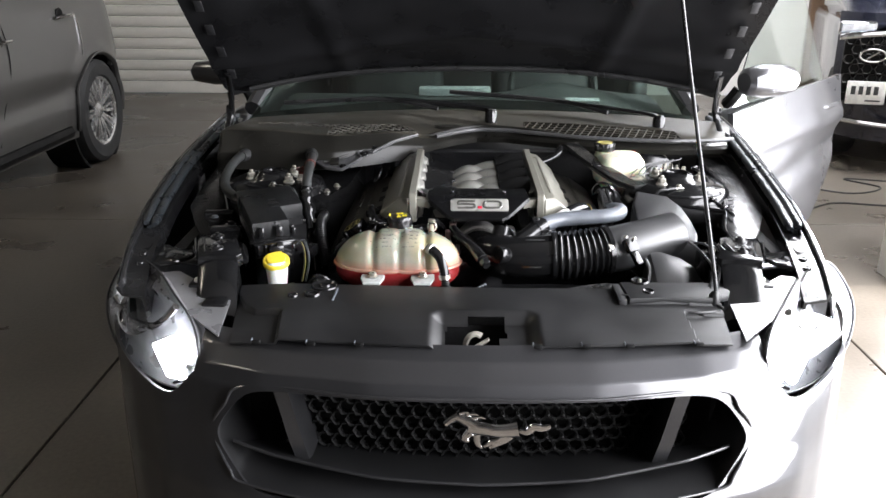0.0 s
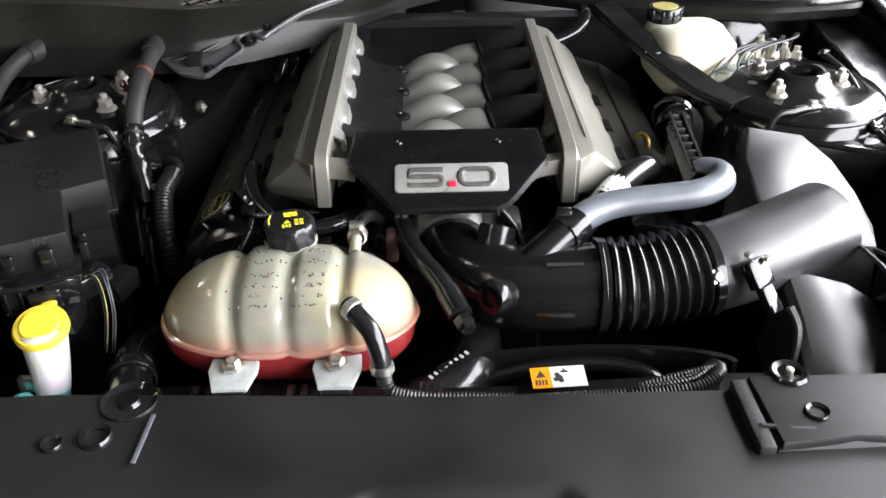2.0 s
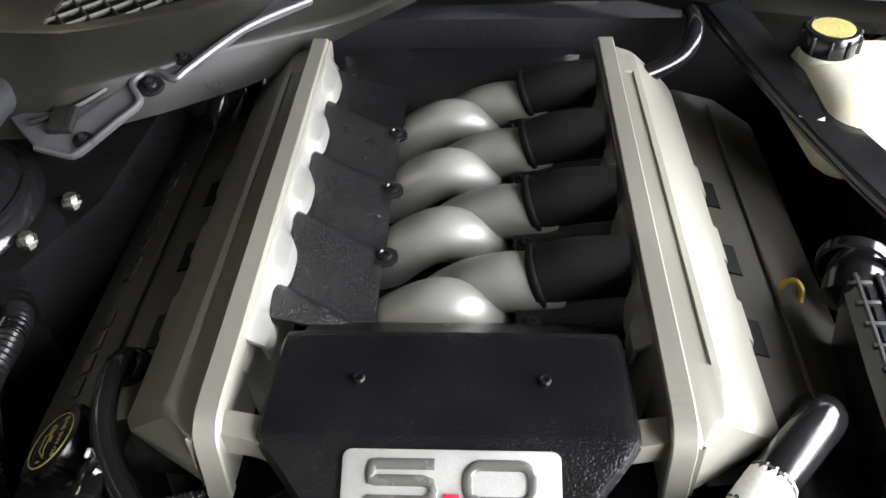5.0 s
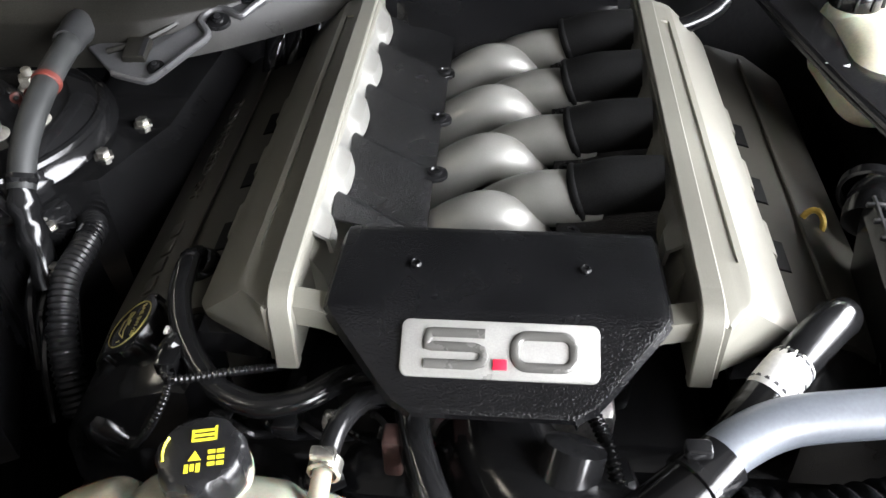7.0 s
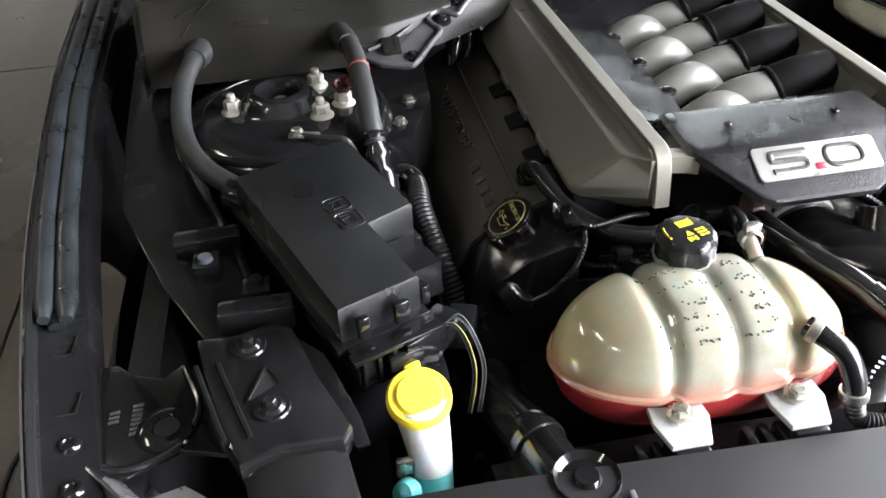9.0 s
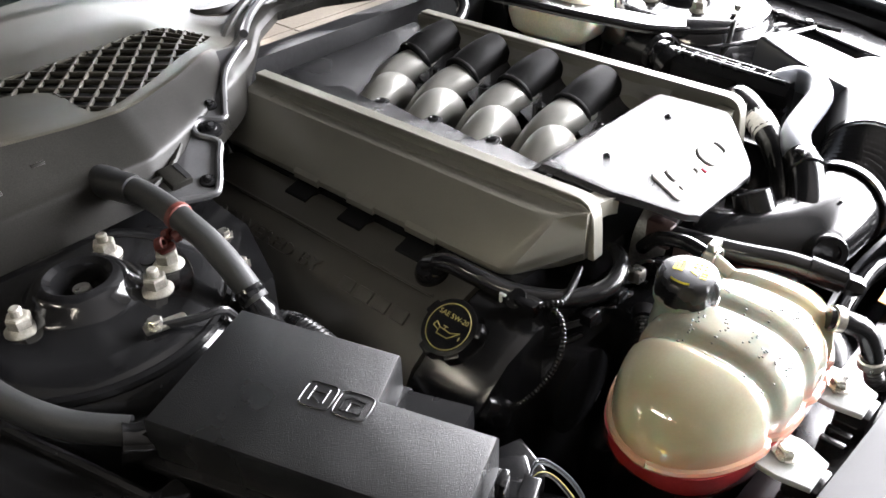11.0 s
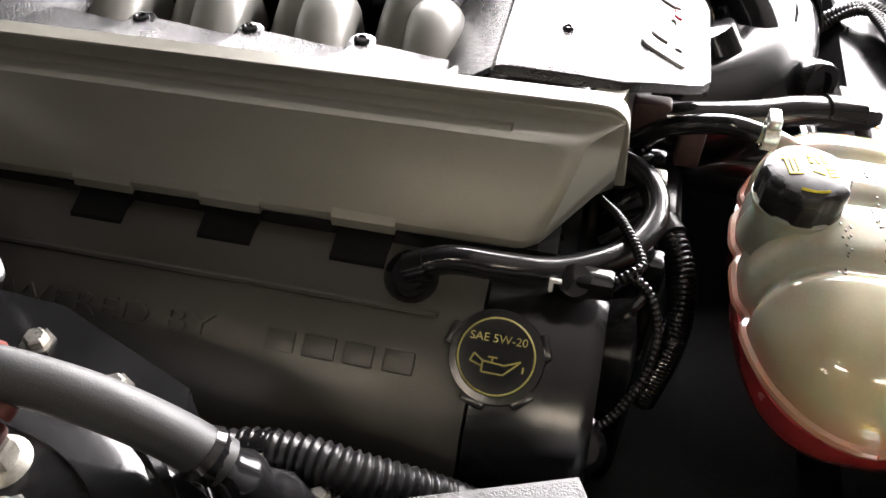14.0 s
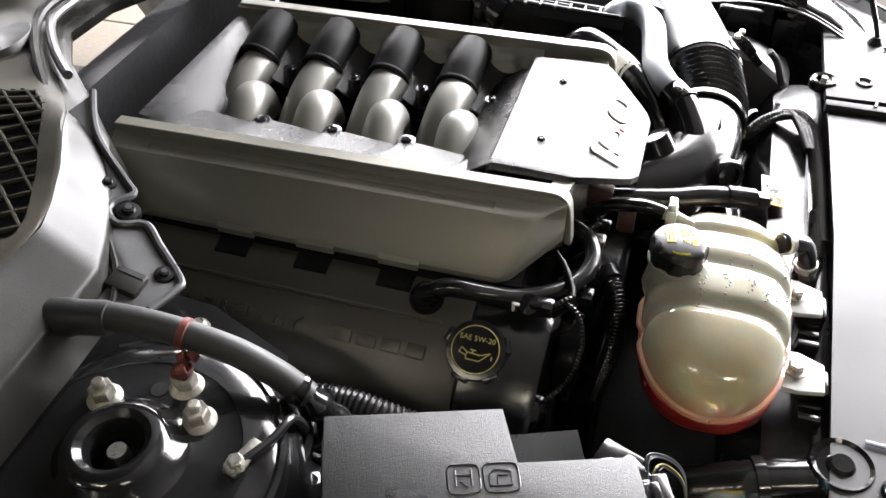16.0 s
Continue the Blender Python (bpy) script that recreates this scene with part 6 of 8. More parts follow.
for k in range(4):
    y, fall = 2.193 + k * PITCH, -0.002 * k
    big = [(0.187, y - 0.004, 0.92), (0.163, y - 0.004, 0.9235), (0.135, y - 0.002, 0.921), (0.105, y, 0.909), (0.08, y + 0.004, 0.886), (0.065, y + 0.008, 0.86)]
    part("runner", tube([V(*p) + V(0, 0, fall) for p in big], 0.0262, 20, 8, lambda t: 1.03 - 0.09 * t), M_RUNNER, intake, "pale silver arched runner")
    y2 = 2.16 + k * PITCH
    low = [(0.0, y2, 0.862), (0.028, y2, 0.8835), (0.055, y2 + 0.002, 0.9055), (0.083, y2 + 0.004, 0.9175), (0.105, y2 + 0.007, 0.909), (0.122, y2 + 0.011, 0.886), (0.13, y2 + 0.013, 0.858)]
    part("runner", tube([V(*p) + V(0, 0, fall) for p in low], 0.0255, 20, 8), M_RUNNER, intake, "pale silver arched runner")
    y -= 0.005
    sl = part("runner_sleeve", tube([(0.167, y + 0.003, 0.9265), (0.178, y + 0.002, 0.9315), (0.2, y + 0.001, 0.939), (0.24, y - 0.001, 0.944)], 0.0284, 22, 6, lambda t: 1.0 - 0.06 * t), M_SLEEVE, intake, "black grained sleeve")
    part("collar", lathe([(0.0268, -0.003), (0.0288, -0.003), (0.0296, -0.0015), (0.0296, 0.0015), (0.0285, 0.003)], 26, (0.169, y + 0.003, 0.9275), (1, 0, 0.42)), M_SLEEVE, sl)
    # black shields with their tabs on the passenger side
    ys = 2.131 + k * PITCH
    def shield(u, v):
        """A sheet with slanting folds: each climbs slowly forwards and drops behind its crest at the tab."""
        left = -0.046 - 0.006 * math.exp(-((v - 0.45) / 0.22) ** 2)
        y = lerp(ys, ys + 0.102, v) - 0.012 * u
        t = max(0, u - 0.06) / 0.94
        x = lerp(left, 0.0345, t)
        p = ((y - (ys + 0.084) + (x - 0.0345) * 0.55) / PITCH) % 1
        q = 1 - p / 0.16 if p < 0.16 else (p - 0.16) / 0.84
        q = q * q * (3 - 2 * q)
        z = 0.9355 - 0.0105 * t ** 0.8 + lerp(0.011, 0.006, t) * q - 0.014 * (ys - 2.0)
        return (x, y, z - (0.014 if u < 0.03 else 0))
    part("shield", grid(shield, 22, 44, 0.003), M_SHIELD, intake, "black textured shield with slanting folds")
    if k < 3:
        tz = 0.929 - 0.014 * (ys - 2.13)
        tb = part("tab", moved(prism([(-0.026, -0.0135), (0.0, -0.012), (0.007, -0.01), (0.0115, -0.0045), (0.012, 0.001), (0.0095, 0.0075), (0.003, 0.011), (-0.026, 0.0115)], 0, 0.004, 0.001), Matrix.Translation((0.0355 - 0.003 * k, ys + 0.084, tz - 0.003))), M_BLACK, intake, "black fixing tab")
        part("tab_screw", lathe([(0, 0.002), (0.003, 0.002), (0.004, 0.0035), (0.0065, 0.003), (0.007, 0), (0, 0)], 14, (0.0355 - 0.003 * k, ys + 0.084, tz + 0.001)), M_EDP, tb)
# black tray under the sleeves, with its screws
part("sleeve_tray", grid(lambda u, v: V(lerp(0.148, 0.236, u), lerp(2.11, 2.5, v), 0.912 + 0.022 * u + 0.011 * math.cos((lerp(2.11, 2.5, v) - 2.186) / PITCH * 2 * math.pi)), 8, 60, 0.004), M_BLACK_TEX, intake, "black grained tray under the sleeves")
for k in range(4):
    y = 2.14 + k * PITCH
    bs = part("tray_boss", lathe([(0.0, 0.008), (0.0085, 0.008), (0.0095, 0.0), (0.0095, -0.02), (0, -0.02)], 16, (0.159, y, 0.918)), M_BLACK, intake)
    part("boss_screw", lathe([(0, 0.001), (0.002, 0.001), (0.0027, 0.0024), (0.0046, 0.002), (0.005, -0.001), (0, -0.001)], 14, (0.159, y, 0.9265)), M_EDP, bs)

# front cover with its badge
COVER_LINE = [(2.101, 0.944, 0.1225), (2.1, 0.9555, 0.123), (2.0965, 0.9612, 0.1235), (2.09, 0.9632, 0.124), (2.05, 0.9642, 0.1255), (2.014, 0.9642, 0.127), (2.004, 0.9636, 0.127), (1.995, 0.9612, 0.121), (1.985, 0.9568, 0.112), (1.968, 0.9482, 0.0965), (1.952, 0.94, 0.082), (1.9425, 0.9352, 0.072), (1.938, 0.933, 0.063), (1.9355, 0.9305, 0.058), (1.9365, 0.9245, 0.058)]


def cover_skin(u, v):
    t = v * (len(COVER_LINE) - 1)
    i = min(len(COVER_LINE) - 2, int(t))
    y, z, w = (lerp(p, q, t - i) for p, q in zip(COVER_LINE[i], COVER_LINE[i + 1]))
    e = 2 * u - 1
    edge_ = max(0, abs(e) - 0.955) / 0.045
    return V(CX + 0.003 + e * w, y, z - 0.007 * edge_ ** 2)


fc = part("front_cover", grid(cover_skin, 60, 56, 0.004), M_BLACK_TEX, intake, "black grained front cover", 30)
part("step", grid(lambda u, v: V(lerp(-0.014, 0.204, u), lerp(2.152, 2.099, v), lerp(0.912, 0.955, v ** 0.8)), 8, 8, 0.004), M_BLACK_TEX, fc, "black slope behind the cover")
for x in (0.0355, 0.1635):
    part("cover_screw", lathe([(0, 0.0), (0.0022, 0.0), (0.0028, 0.0013), (0.004, 0.001), (0.0048, -0.001), (0, -0.001)], 16, (x, 2.05, 0.9656)), M_EDP, fc)
bm4 = Matrix.Translation((0.1015, 1.9752, 0.9531)) @ Matrix.Rotation(radians(27), 4, "X")


def rounded(w, h, r, n=5):
    pts = []
    for cx, cy, a0 in ((w - r, h - r, 0), (-w + r, h - r, 90), (-w + r, -h + r, 180), (w - r, -h + r, 270)):
        pts += [(cx + r * math.cos(radians(a0 + 90 * k / n)), cy + r * math.sin(radians(a0 + 90 * k / n))) for k in range(n + 1)]
    return pts


bd = part("badge", moved(prism(rounded(0.0695, 0.0207, 0.006), -0.006, 0.0012, 0.0008, 2), bm4), M_BADGE, fc, "brushed silver badge")
# the figures: raised rounded strokes, a red square between them
five = [(-0.0105, 0.0108), (-0.047, 0.0108), (-0.0495, 0.0108), (-0.0503, 0.008), (-0.0508, 0.004), (-0.051, 0.0014), (-0.048, 0.0012), (-0.018, 0.0012), (-0.0125, -0.0005), (-0.011, -0.0047), (-0.0125, -0.009), (-0.018, -0.0107), (-0.0525, -0.0107)]
nought = [(x + 0.031, y) for x, y in rounded(0.0205, 0.0107, 0.0085, 6)]
nought += nought[:2]
for nm, pts in (("five", five), ("nought", nought)):
    part("figure", moved(tube([(x, y, 0) for x, y in pts], 0.0034, 10, 1), bm4 @ Matrix.Translation((0, 0, 0.0013)) @ Matrix.Diagonal((1, 1.06, 0.6, 1))), M_FIGURE, bd, "darker polished raised figure " + nm)
part("red_square", moved(rbox((-0.0045, -0.0143, 0.0011), (0.0055, -0.0066, 0.0028), 0.0006), bm4), M_RED, bd, "red square point")

# ---- coolant tank ----
tank = thing("coolant_tank", (-0.088, 1.84, 0.8), "cloudy cream coolant tank with red coolant below", "coolant tank")


def tank_ring(x, up):
    """Half section of the tank at x: the upper or the lower shell."""
    t = (x + 0.085) / 0.142
    env = max(0.0, 1 - abs(t) ** 2.7) ** 0.55
    lobe = 1 - sum(k * math.exp(-((x - g) / 0.0085) ** 2) for g, k in ((-0.136, 0.12), (-0.078, 0.09), (-0.021, 0.13)))
    env = env if up else env ** 0.7
    hy, hz = 0.0735 * env * (0.3 + 0.7 * lobe if up else 1) + 0.001, (0.07 if up else 0.06) * env * (lobe if up else 1) + 0.001
    out = []
    for k in range(17):
        a = math.pi * k / 16
        cy, cz = math.cos(a), math.sin(a)
        y = hy * math.copysign(abs(cy) ** 0.7, cy)
        z = hz * abs(cz) ** 0.72
        out.append(V(x, 1.8295 - y, 0.862 + (z if up else -z)))
    return out


xs = [-0.2268 + 0.2836 * k / 72 for k in range(73)]
part("upper_shell", loft([tank_ring(x, True) for x in xs], closed=True), M_TANK, tank, "cloudy cream translucent shell", 50)
part("lower_shell", loft([[p + V(0, 0, -0.001) for p in tank_ring(x, False)] for x in xs], closed=True), M_TANKLOW, tank, "shell reddened by the coolant", 50)
drops = []
for k in range(150):
    x = random.choice((random.gauss(-0.108, 0.014), random.gauss(-0.05, 0.012)))
    q = tank_ring(x, True)[random.randint(4, 9)]
    drops.append(lathe([(0, 0.0008), (0.0008, 0.0006), (0.0013, 0.0), (0, -0.0004)], 6, q + V(0, random.uniform(-0.004, 0.004), 0), (0, -0.5, 0.85)))
tagged(part("condensation", joined(*drops), M_DROP, tank), "beads of moisture on the shell", "", "", "stuff")
rim = [tank_ring(x, True)[0] for x in xs] + [tank_ring(x, True)[-1] for x in reversed(xs)]
part("seam", tube([p + V(0, 0, 0.0) for p in rim] + [rim[0]], 0.0042, 8, 1), M_TANK, tank, "pinkish welded seam")
neck = part("neck", lathe([(0.03, -0.02), (0.027, 0.0), (0.0265, 0.012), (0.03, 0.014), (0.03, 0.018), (0.024, 0.02)], 28, (-0.084, 1.88, 0.912), (0.0, -0.02, 1)), M_TANK, tank)
cap_rings = []
for r, h, deep in ((0.0255, 0.0, 0), (0.0285, 0.001, 0.02), (0.0292, 0.004, 0.075), (0.0292, 0.018, 0.075), (0.0285, 0.0235, 0.06), (0.026, 0.027, 0.02), (0.022, 0.0283, 0), (0.003, 0.0285, 0)):
    cap_rings.append([V(-0.084, 1.88, 0.927 + h) + V(math.cos(a), math.sin(a), 0) * r * (1 - deep / (1 + math.exp(-9 * (math.cos(7 * a) - 0.25)))) for a in [2 * math.pi * j / 84 for j in range(84)]])
cap = part("cap", loft(cap_rings), M_BLACK, tank, "black screw cap with yellow print")
cm = Matrix.Translation((-0.084, 1.8795, 0.9556)) @ Matrix.Rotation(radians(1), 4, "X") @ Matrix.Rotation(radians(12), 4, "Z")
marks = [rbox((0.004 - 0.009, 0.006 + k * 0.0035, 0), (0.004 + 0.007, 0.0078 + k * 0.0035, 0.0006), 0) for k in range(3)] + [rbox((-0.005, 0.006, 0), (-0.0035, 0.015, 0.0006), 0), rbox((0.0095, 0.006, 0), (0.011, 0.0165, 0.0006), 0)]
marks += [loft([[V(-0.006, -0.008, z), V(0.002, -0.008, z), V(-0.002, -0.001, z)] for z in (0, 0.0006)])] + [rbox((-0.008 + k * 0.0036, -0.0165 + 0.001 * (k % 2), 0), (-0.0055 + k * 0.0036, -0.0105, 0.0006), 0) for k in range(3)]
marks += [rbox((0.006 + (k % 2) * 0.0055, -0.013 + (k // 2) * 0.0045, 0), (0.0105 + (k % 2) * 0.0055, -0.0105 + (k // 2) * 0.0045, 0.0006), 0) for k in range(6)]
marks += [tube([(0.0225 * math.cos(a), 0.0225 * math.sin(a), 0.0003) for a in (2.6, 2.8, 3.0, 3.2, 3.4)], 0.0011, 4, 1)]
part("print", moved(joined(*marks), cm), M_YPRINT, cap, "yellow warning signs")
for x in (-0.135, -0.026):
    bk = part("bracket", joined(prism([(x - 0.024, 1.77), (x + 0.024, 1.77), (x + 0.026, 1.742), (x + 0.018, 1.716), (x - 0.018, 1.716), (x - 0.026, 1.742)], 0.007, lambda a, b: 0.8565 - 0.12 * (1.745 - b) * (b < 1.744), 0.002)), M_LUG, tank, "milky fixing lug with a bolt")
    bolt(bk, (x, 1.746, 0.857), r=0.0085)
    part("stay", rbox((x - 0.016, 1.71, 0.77), (x + 0.016, 1.74, 0.848), 0.003), M_BLACK, tank, "black mounting stay")
part("outlet", lathe([(0.008, 0), (0.008, 0.02), (0.0075, 0.022)], 14, (-0.14, 1.845, 0.782), (0, 0, -1)), M_NECK, tank)
part("rear_inlet", tube([(-0.012, 1.87, 0.916), (-0.011, 1.89, 0.924), (-0.01, 1.905, 0.925)], 0.007, 10, 3), M_TANK, tank)

oh = thing("overflow_hose", (0.0, 1.76, 0.91), "black rubber hose clamped to the coolant tank", "hose")
part("hose", tube([(-0.012, 1.775, 0.913), (-0.003, 1.762, 0.91), (0.012, 1.748, 0.898), (0.02, 1.738, 0.876), (0.023, 1.733, 0.855)], 0.0105, 12, 6), M_HOSE, oh)
for p, ax in (((-0.008, 1.769, 0.912), (0.7, -0.7, -0.25)), ((0.022, 1.735, 0.86), (0.1, -0.15, -1))):
    part("clamp", lathe([(0.0108, -0.005), (0.0128, -0.004), (0.0128, 0.004), (0.0108, 0.005)], 16, p, ax), M_ZINC, oh, "spring clamp")
part("lower_sleeve", ribbed([(0.023, 1.733, 0.856), (0.026, 1.728, 0.838), (0.04, 1.722, 0.832), (0.08, 1.716, 0.831), (0.16, 1.713, 0.83)], 0.0085, 0.004, 0.08), M_RUBBER, oh, "braided sleeve")

bh = thing("bleed_hose", (0.0, 1.91, 0.92), "thin black bleed hose with a bright clip", "hose")
part("hose", tube([(-0.01, 1.9, 0.925), (-0.006, 1.925, 0.926), (0.005, 1.96, 0.91), (0.02, 1.985, 0.88)], 0.008, 10, 5), M_HOSE, bh)
part("clip", joined(lathe([(0.009, -0.006), (0.0115, -0.005), (0.0115, 0.005), (0.009, 0.006)], 14, (-0.0095, 1.892, 0.925), (0.05, 1, 0)), rbox((-0.018, 1.888, 0.934), (-0.001, 1.897, 0.943), 0.002)), M_ZINC, bh, "bright wire clip")

# ---- engine breather hose that loops round the passenger side ----
loop = thing("breather_hose", (-0.19, 2.12, 0.9), "shiny black breather hose looping to the engine", "hose")
part("hose", tube([(-0.172, 2.117, 0.9), (-0.17, 2.095, 0.908), (-0.166, 2.06, 0.905), (-0.152, 2.025, 0.896), (-0.12, 1.985, 0.89), (-0.08, 1.966, 0.89), (-0.045, 1.972, 0.893), (-0.02, 1.995, 0.89), (0.0, 2.02, 0.87)], 0.01, 12, 7), M_HOSE, loop)
part("fitting", joined(lathe([(0, 0.012), (0.011, 0.012), (0.0155, 0.006), (0.0185, 0.0), (0.0185, -0.012), (0, -0.012)], 20, (-0.172, 2.123, 0.887), tuple(wn)), tube([(-0.172, 2.124, 0.894), (-0.172, 2.11, 0.902)], 0.012, 10, 1)), M_GLOSSBLK, loop, "black elbow fitting")
# sensors with small leads on the front of the cam cover
for x, y, z in ((-0.158, 2.016, 0.893), (-0.21, 2.01, 0.8)):
    sn = thing("cam_sensor", (x, y, z), "black plug on the cam cover with a pale tab", "sensor", "cam sensors")
    part("body", joined(lathe([(0, 0.01), (0.011, 0.009), (0.0125, 0.0), (0.0125, -0.03), (0, -0.03)], 16, (x, y, z), tuple(wn)), rbox((x - 0.009, y - 0.026, z - 0.006), (x + 0.009, y, z + 0.01), 0.004)), M_GLOSSBLK, sn)
    part("tab", joined(rbox((x - 0.011, y + 0.013, z - 0.002), (x - 0.008, y + 0.016, z + 0.01), 0.001), rbox((x - 0.011, y + 0.008, z + 0.007), (x - 0.008, y + 0.016, z + 0.01), 0.001)), M_LABEL, sn)
lead = thing("sensor_lead", (-0.18, 1.98, 0.85), "thin black wound cable running down the engine front", "cable")
part("lead", ribbed([(-0.15, 1.985, 0.9), (-0.152, 1.968, 0.89), (-0.165, 1.957, 0.868), (-0.185, 1.96, 0.84), (-0.202, 1.975, 0.815), (-0.208, 1.988, 0.803)], 0.0032, 0.004, 0.14, 10), M_GLOSSBLK, lead)
part("branch", ribbed([(-0.158, 1.992, 0.897), (-0.152, 1.98, 0.905), (-0.14, 1.975, 0.905), (-0.1, 1.99, 0.9), (-0.07, 2.005, 0.89)], 0.0035, 0.004, 0.14, 10), M_GLOSSBLK, lead)
part("boss", lathe([(0, 0.01), (0.012, 0.009), (0.018, 0), (0.018, -0.03), (0, -0.03)], 18, (-0.235, 1.995, 0.82), tuple(wn)), M_BLACK, lead)

# ---- air intake on the driver's side ----
air = thing("air_intake_duct", (0.3, 1.87, 0.8), "glossy black intake elbow with a ribbed bellows", "air duct")
part("elbow", tube([(0.1, 1.99, 0.845), (0.11, 1.945, 0.848), (0.135, 1.905, 0.852), (0.175, 1.878, 0.856), (0.225, 1.868, 0.86), (0.272, 1.868, 0.864)], 0.05, 26, 7, lambda t: 0.98 + 0.04 * t), M_GLOSSBLK, air, "glossy black elbow")
part("bellows", ribbed([(0.272, 1.868, 0.864), (0.31, 1.868, 0.866), (0.35, 1.874, 0.869), (0.388, 1.882, 0.872)], 0.0535, 0.0135, 0.055, 36), M_BLACK, air, "ribbed black bellows")
part("band", lathe([(0.0535, -0.006), (0.0565, -0.005), (0.0565, 0.005), (0.0535, 0.006)], 36, (0.27, 1.868, 0.864), (1, 0, 0)), M_GLOSSBLK, air)
cl = part("clamp", lathe([(0.055, -0.006), (0.058, -0.005), (0.058, 0.005), (0.055, 0.006)], 36, (0.392, 1.883, 0.872), (1, 0.2, 0.06)), M_EDP, air, "black worm-drive clamp")
bolt(cl, (0.395, 1.836, 0.895), (0.2, -0.8, 0.5), r=0.006)
part("tail", tube([(0.388, 1.882, 0.872), (0.43, 1.893, 0.876), (0.48, 1.912, 0.88), (0.53, 1.935, 0.884), (0.56, 1.95, 0.885)], 0.052, 26, 6, lambda t: 1.0 + 0.12 * t), M_LIDTOP, air, "satin black tapered duct")
part("port", lathe([(0.019, 0), (0.019, 0.02), (0.0205, 0.022), (0.0205, 0.036), (0.019, 0.038), (0.012, 0.038), (0.011, 0.034), (0, 0.034)], 22, (0.168, 1.85, 0.87), (-0.75, -0.6, 0.25)), M_GLOSSBLK, air)
part("port", lathe([(0.024, 0), (0.022, 0.03), (0, 0.032)], 18, (0.15, 1.915, 0.885), (0.2, 0.5, 0.8)), M_GLOSSBLK, air)
part("engraved_strip", moved(rbox((-0.03, -0.002, 0), (0.03, 0.002, 0.001), 0), turn_to((0.235, 1.848, 0.9075), (0, -0.35, 0.93))), M_LIDTOP, air)
ps = thing("flow_sensor", (0.43, 1.83, 0.9), "black sensor plug on the air duct", "sensor")
part("body", moved(joined(rbox((-0.018, -0.02, 0), (0.018, 0.02, 0.018), 0.003), rbox((-0.012, -0.06, 0.002), (0.012, -0.02, 0.016), 0.003)), Matrix.Translation((0.434, 1.834, 0.898)) @ Matrix.Rotation(radians(35), 4, "Z") @ Matrix.Rotation(radians(48), 4, "X") @ Matrix.Scale(0.8, 4)), M_GLOSSBLK, ps)
part("screws", joined(*[lathe([(0, 0.004), (0.004, 0.004), (0.005, 0), (0, 0)], 10, p) for p in ((0.428, 1.842, 0.918), (0.446, 1.836, 0.917))]), M_ZINC, ps)
part("lead", tube([(0.462, 1.79, 0.885), (0.47, 1.775, 0.865), (0.465, 1.76, 0.83)], 0.005, 8, 4), M_RUBBER, ps)

abox = thing("air_filter_box", (0.58, 1.99, 0.72), "satin black air filter box with a sloped lid", "air box")


LID = [(0.5, 2.095), (0.48, 2.03), (0.478, 1.955), (0.496, 1.925), (0.53, 1.897), (0.604, 1.9), (0.613, 1.935), (0.612, 1.99), (0.602, 2.045), (0.576, 2.091)]


def lid_ring(wide, drop, flat=None):
    out = []
    for x, y in LID:
        z = 0.957 + 0.26 * (y - 2.095) - 0.14 * (x - 0.5)
        out.append(V(0.546 + (x - 0.546) * wide, 2.0 + (y - 2.0) * wide, z - drop if flat is None else flat))
    return out


part("lid", loft([lid_ring(1.12, 0, 0.8), lid_ring(1.03, 0.008), lid_ring(1.012, 0.003), lid_ring(0.98, 0.0006), lid_ring(0.94, 0)]), M_LIDTOP, abox, "", 24)
part("base", loft([lid_ring(1.02, 0, 0.6), lid_ring(1.1, 0, 0.788)]), M_BLACK, abox)
ring = [V(0.546 + (x - 0.546) * 1.14, 2.0 + (y - 2.0) * 1.14, 0.793) for x, y in LID]
part("rim", tube(ring + ring[:1], 0.007, 8, 1), M_BLACK, abox)
for k in range(5):
    part("rib", rbox((0.524 + k * 0.02, 1.868, 0.755), (0.527 + k * 0.02, 1.89, 0.79), 0.001), M_BLACK, abox)
scoop = thing("air_scoop", (0.53, 1.77, 0.72), "black air scoop in front of the filter box", "air scoop")
part("shell", loft([[V(x, y, z) for x, z in row] for y, row in (
    (1.862, ((0.472, 0.775), (0.483, 0.868), (0.49, 0.876), (0.512, 0.877), (0.56, 0.862), (0.597, 0.838), (0.606, 0.775))),
    (1.8, ((0.466, 0.755), (0.48, 0.85), (0.488, 0.858), (0.516, 0.862), (0.575, 0.842), (0.604, 0.822), (0.611, 0.755))),
    (1.752, ((0.47, 0.74), (0.484, 0.812), (0.492, 0.82), (0.52, 0.828), (0.578, 0.816), (0.6, 0.803), (0.604, 0.74))),
    (1.745, ((0.474, 0.74), (0.488, 0.804), (0.495, 0.812), (0.522, 0.82), (0.574, 0.809), (0.594, 0.797), (0.6, 0.74))))]), M_LIDTOP, scoop, "", 24)
part("seam", tube([(0.477, 1.795, 0.806), (0.52, 1.748, 0.79), (0.6, 1.75, 0.782)], 0.003, 6, 2), M_BLACK, scoop)

gh = thing("grey_purge_hose", (0.35, 1.95, 0.93), "pale grey plastic hose bending round the air duct", "hose")
part("hose", tube([(0.235, 1.905, 0.918), (0.262, 1.928, 0.924), (0.3, 1.946, 0.928), (0.36, 1.955, 0.93), (0.405, 1.963, 0.931), (0.435, 1.982, 0.932), (0.443, 2.008, 0.932), (0.43, 2.022, 0.93), (0.42, 2.024, 0.925)], 0.0175, 16, 6), M_GREYHOSE, gh)
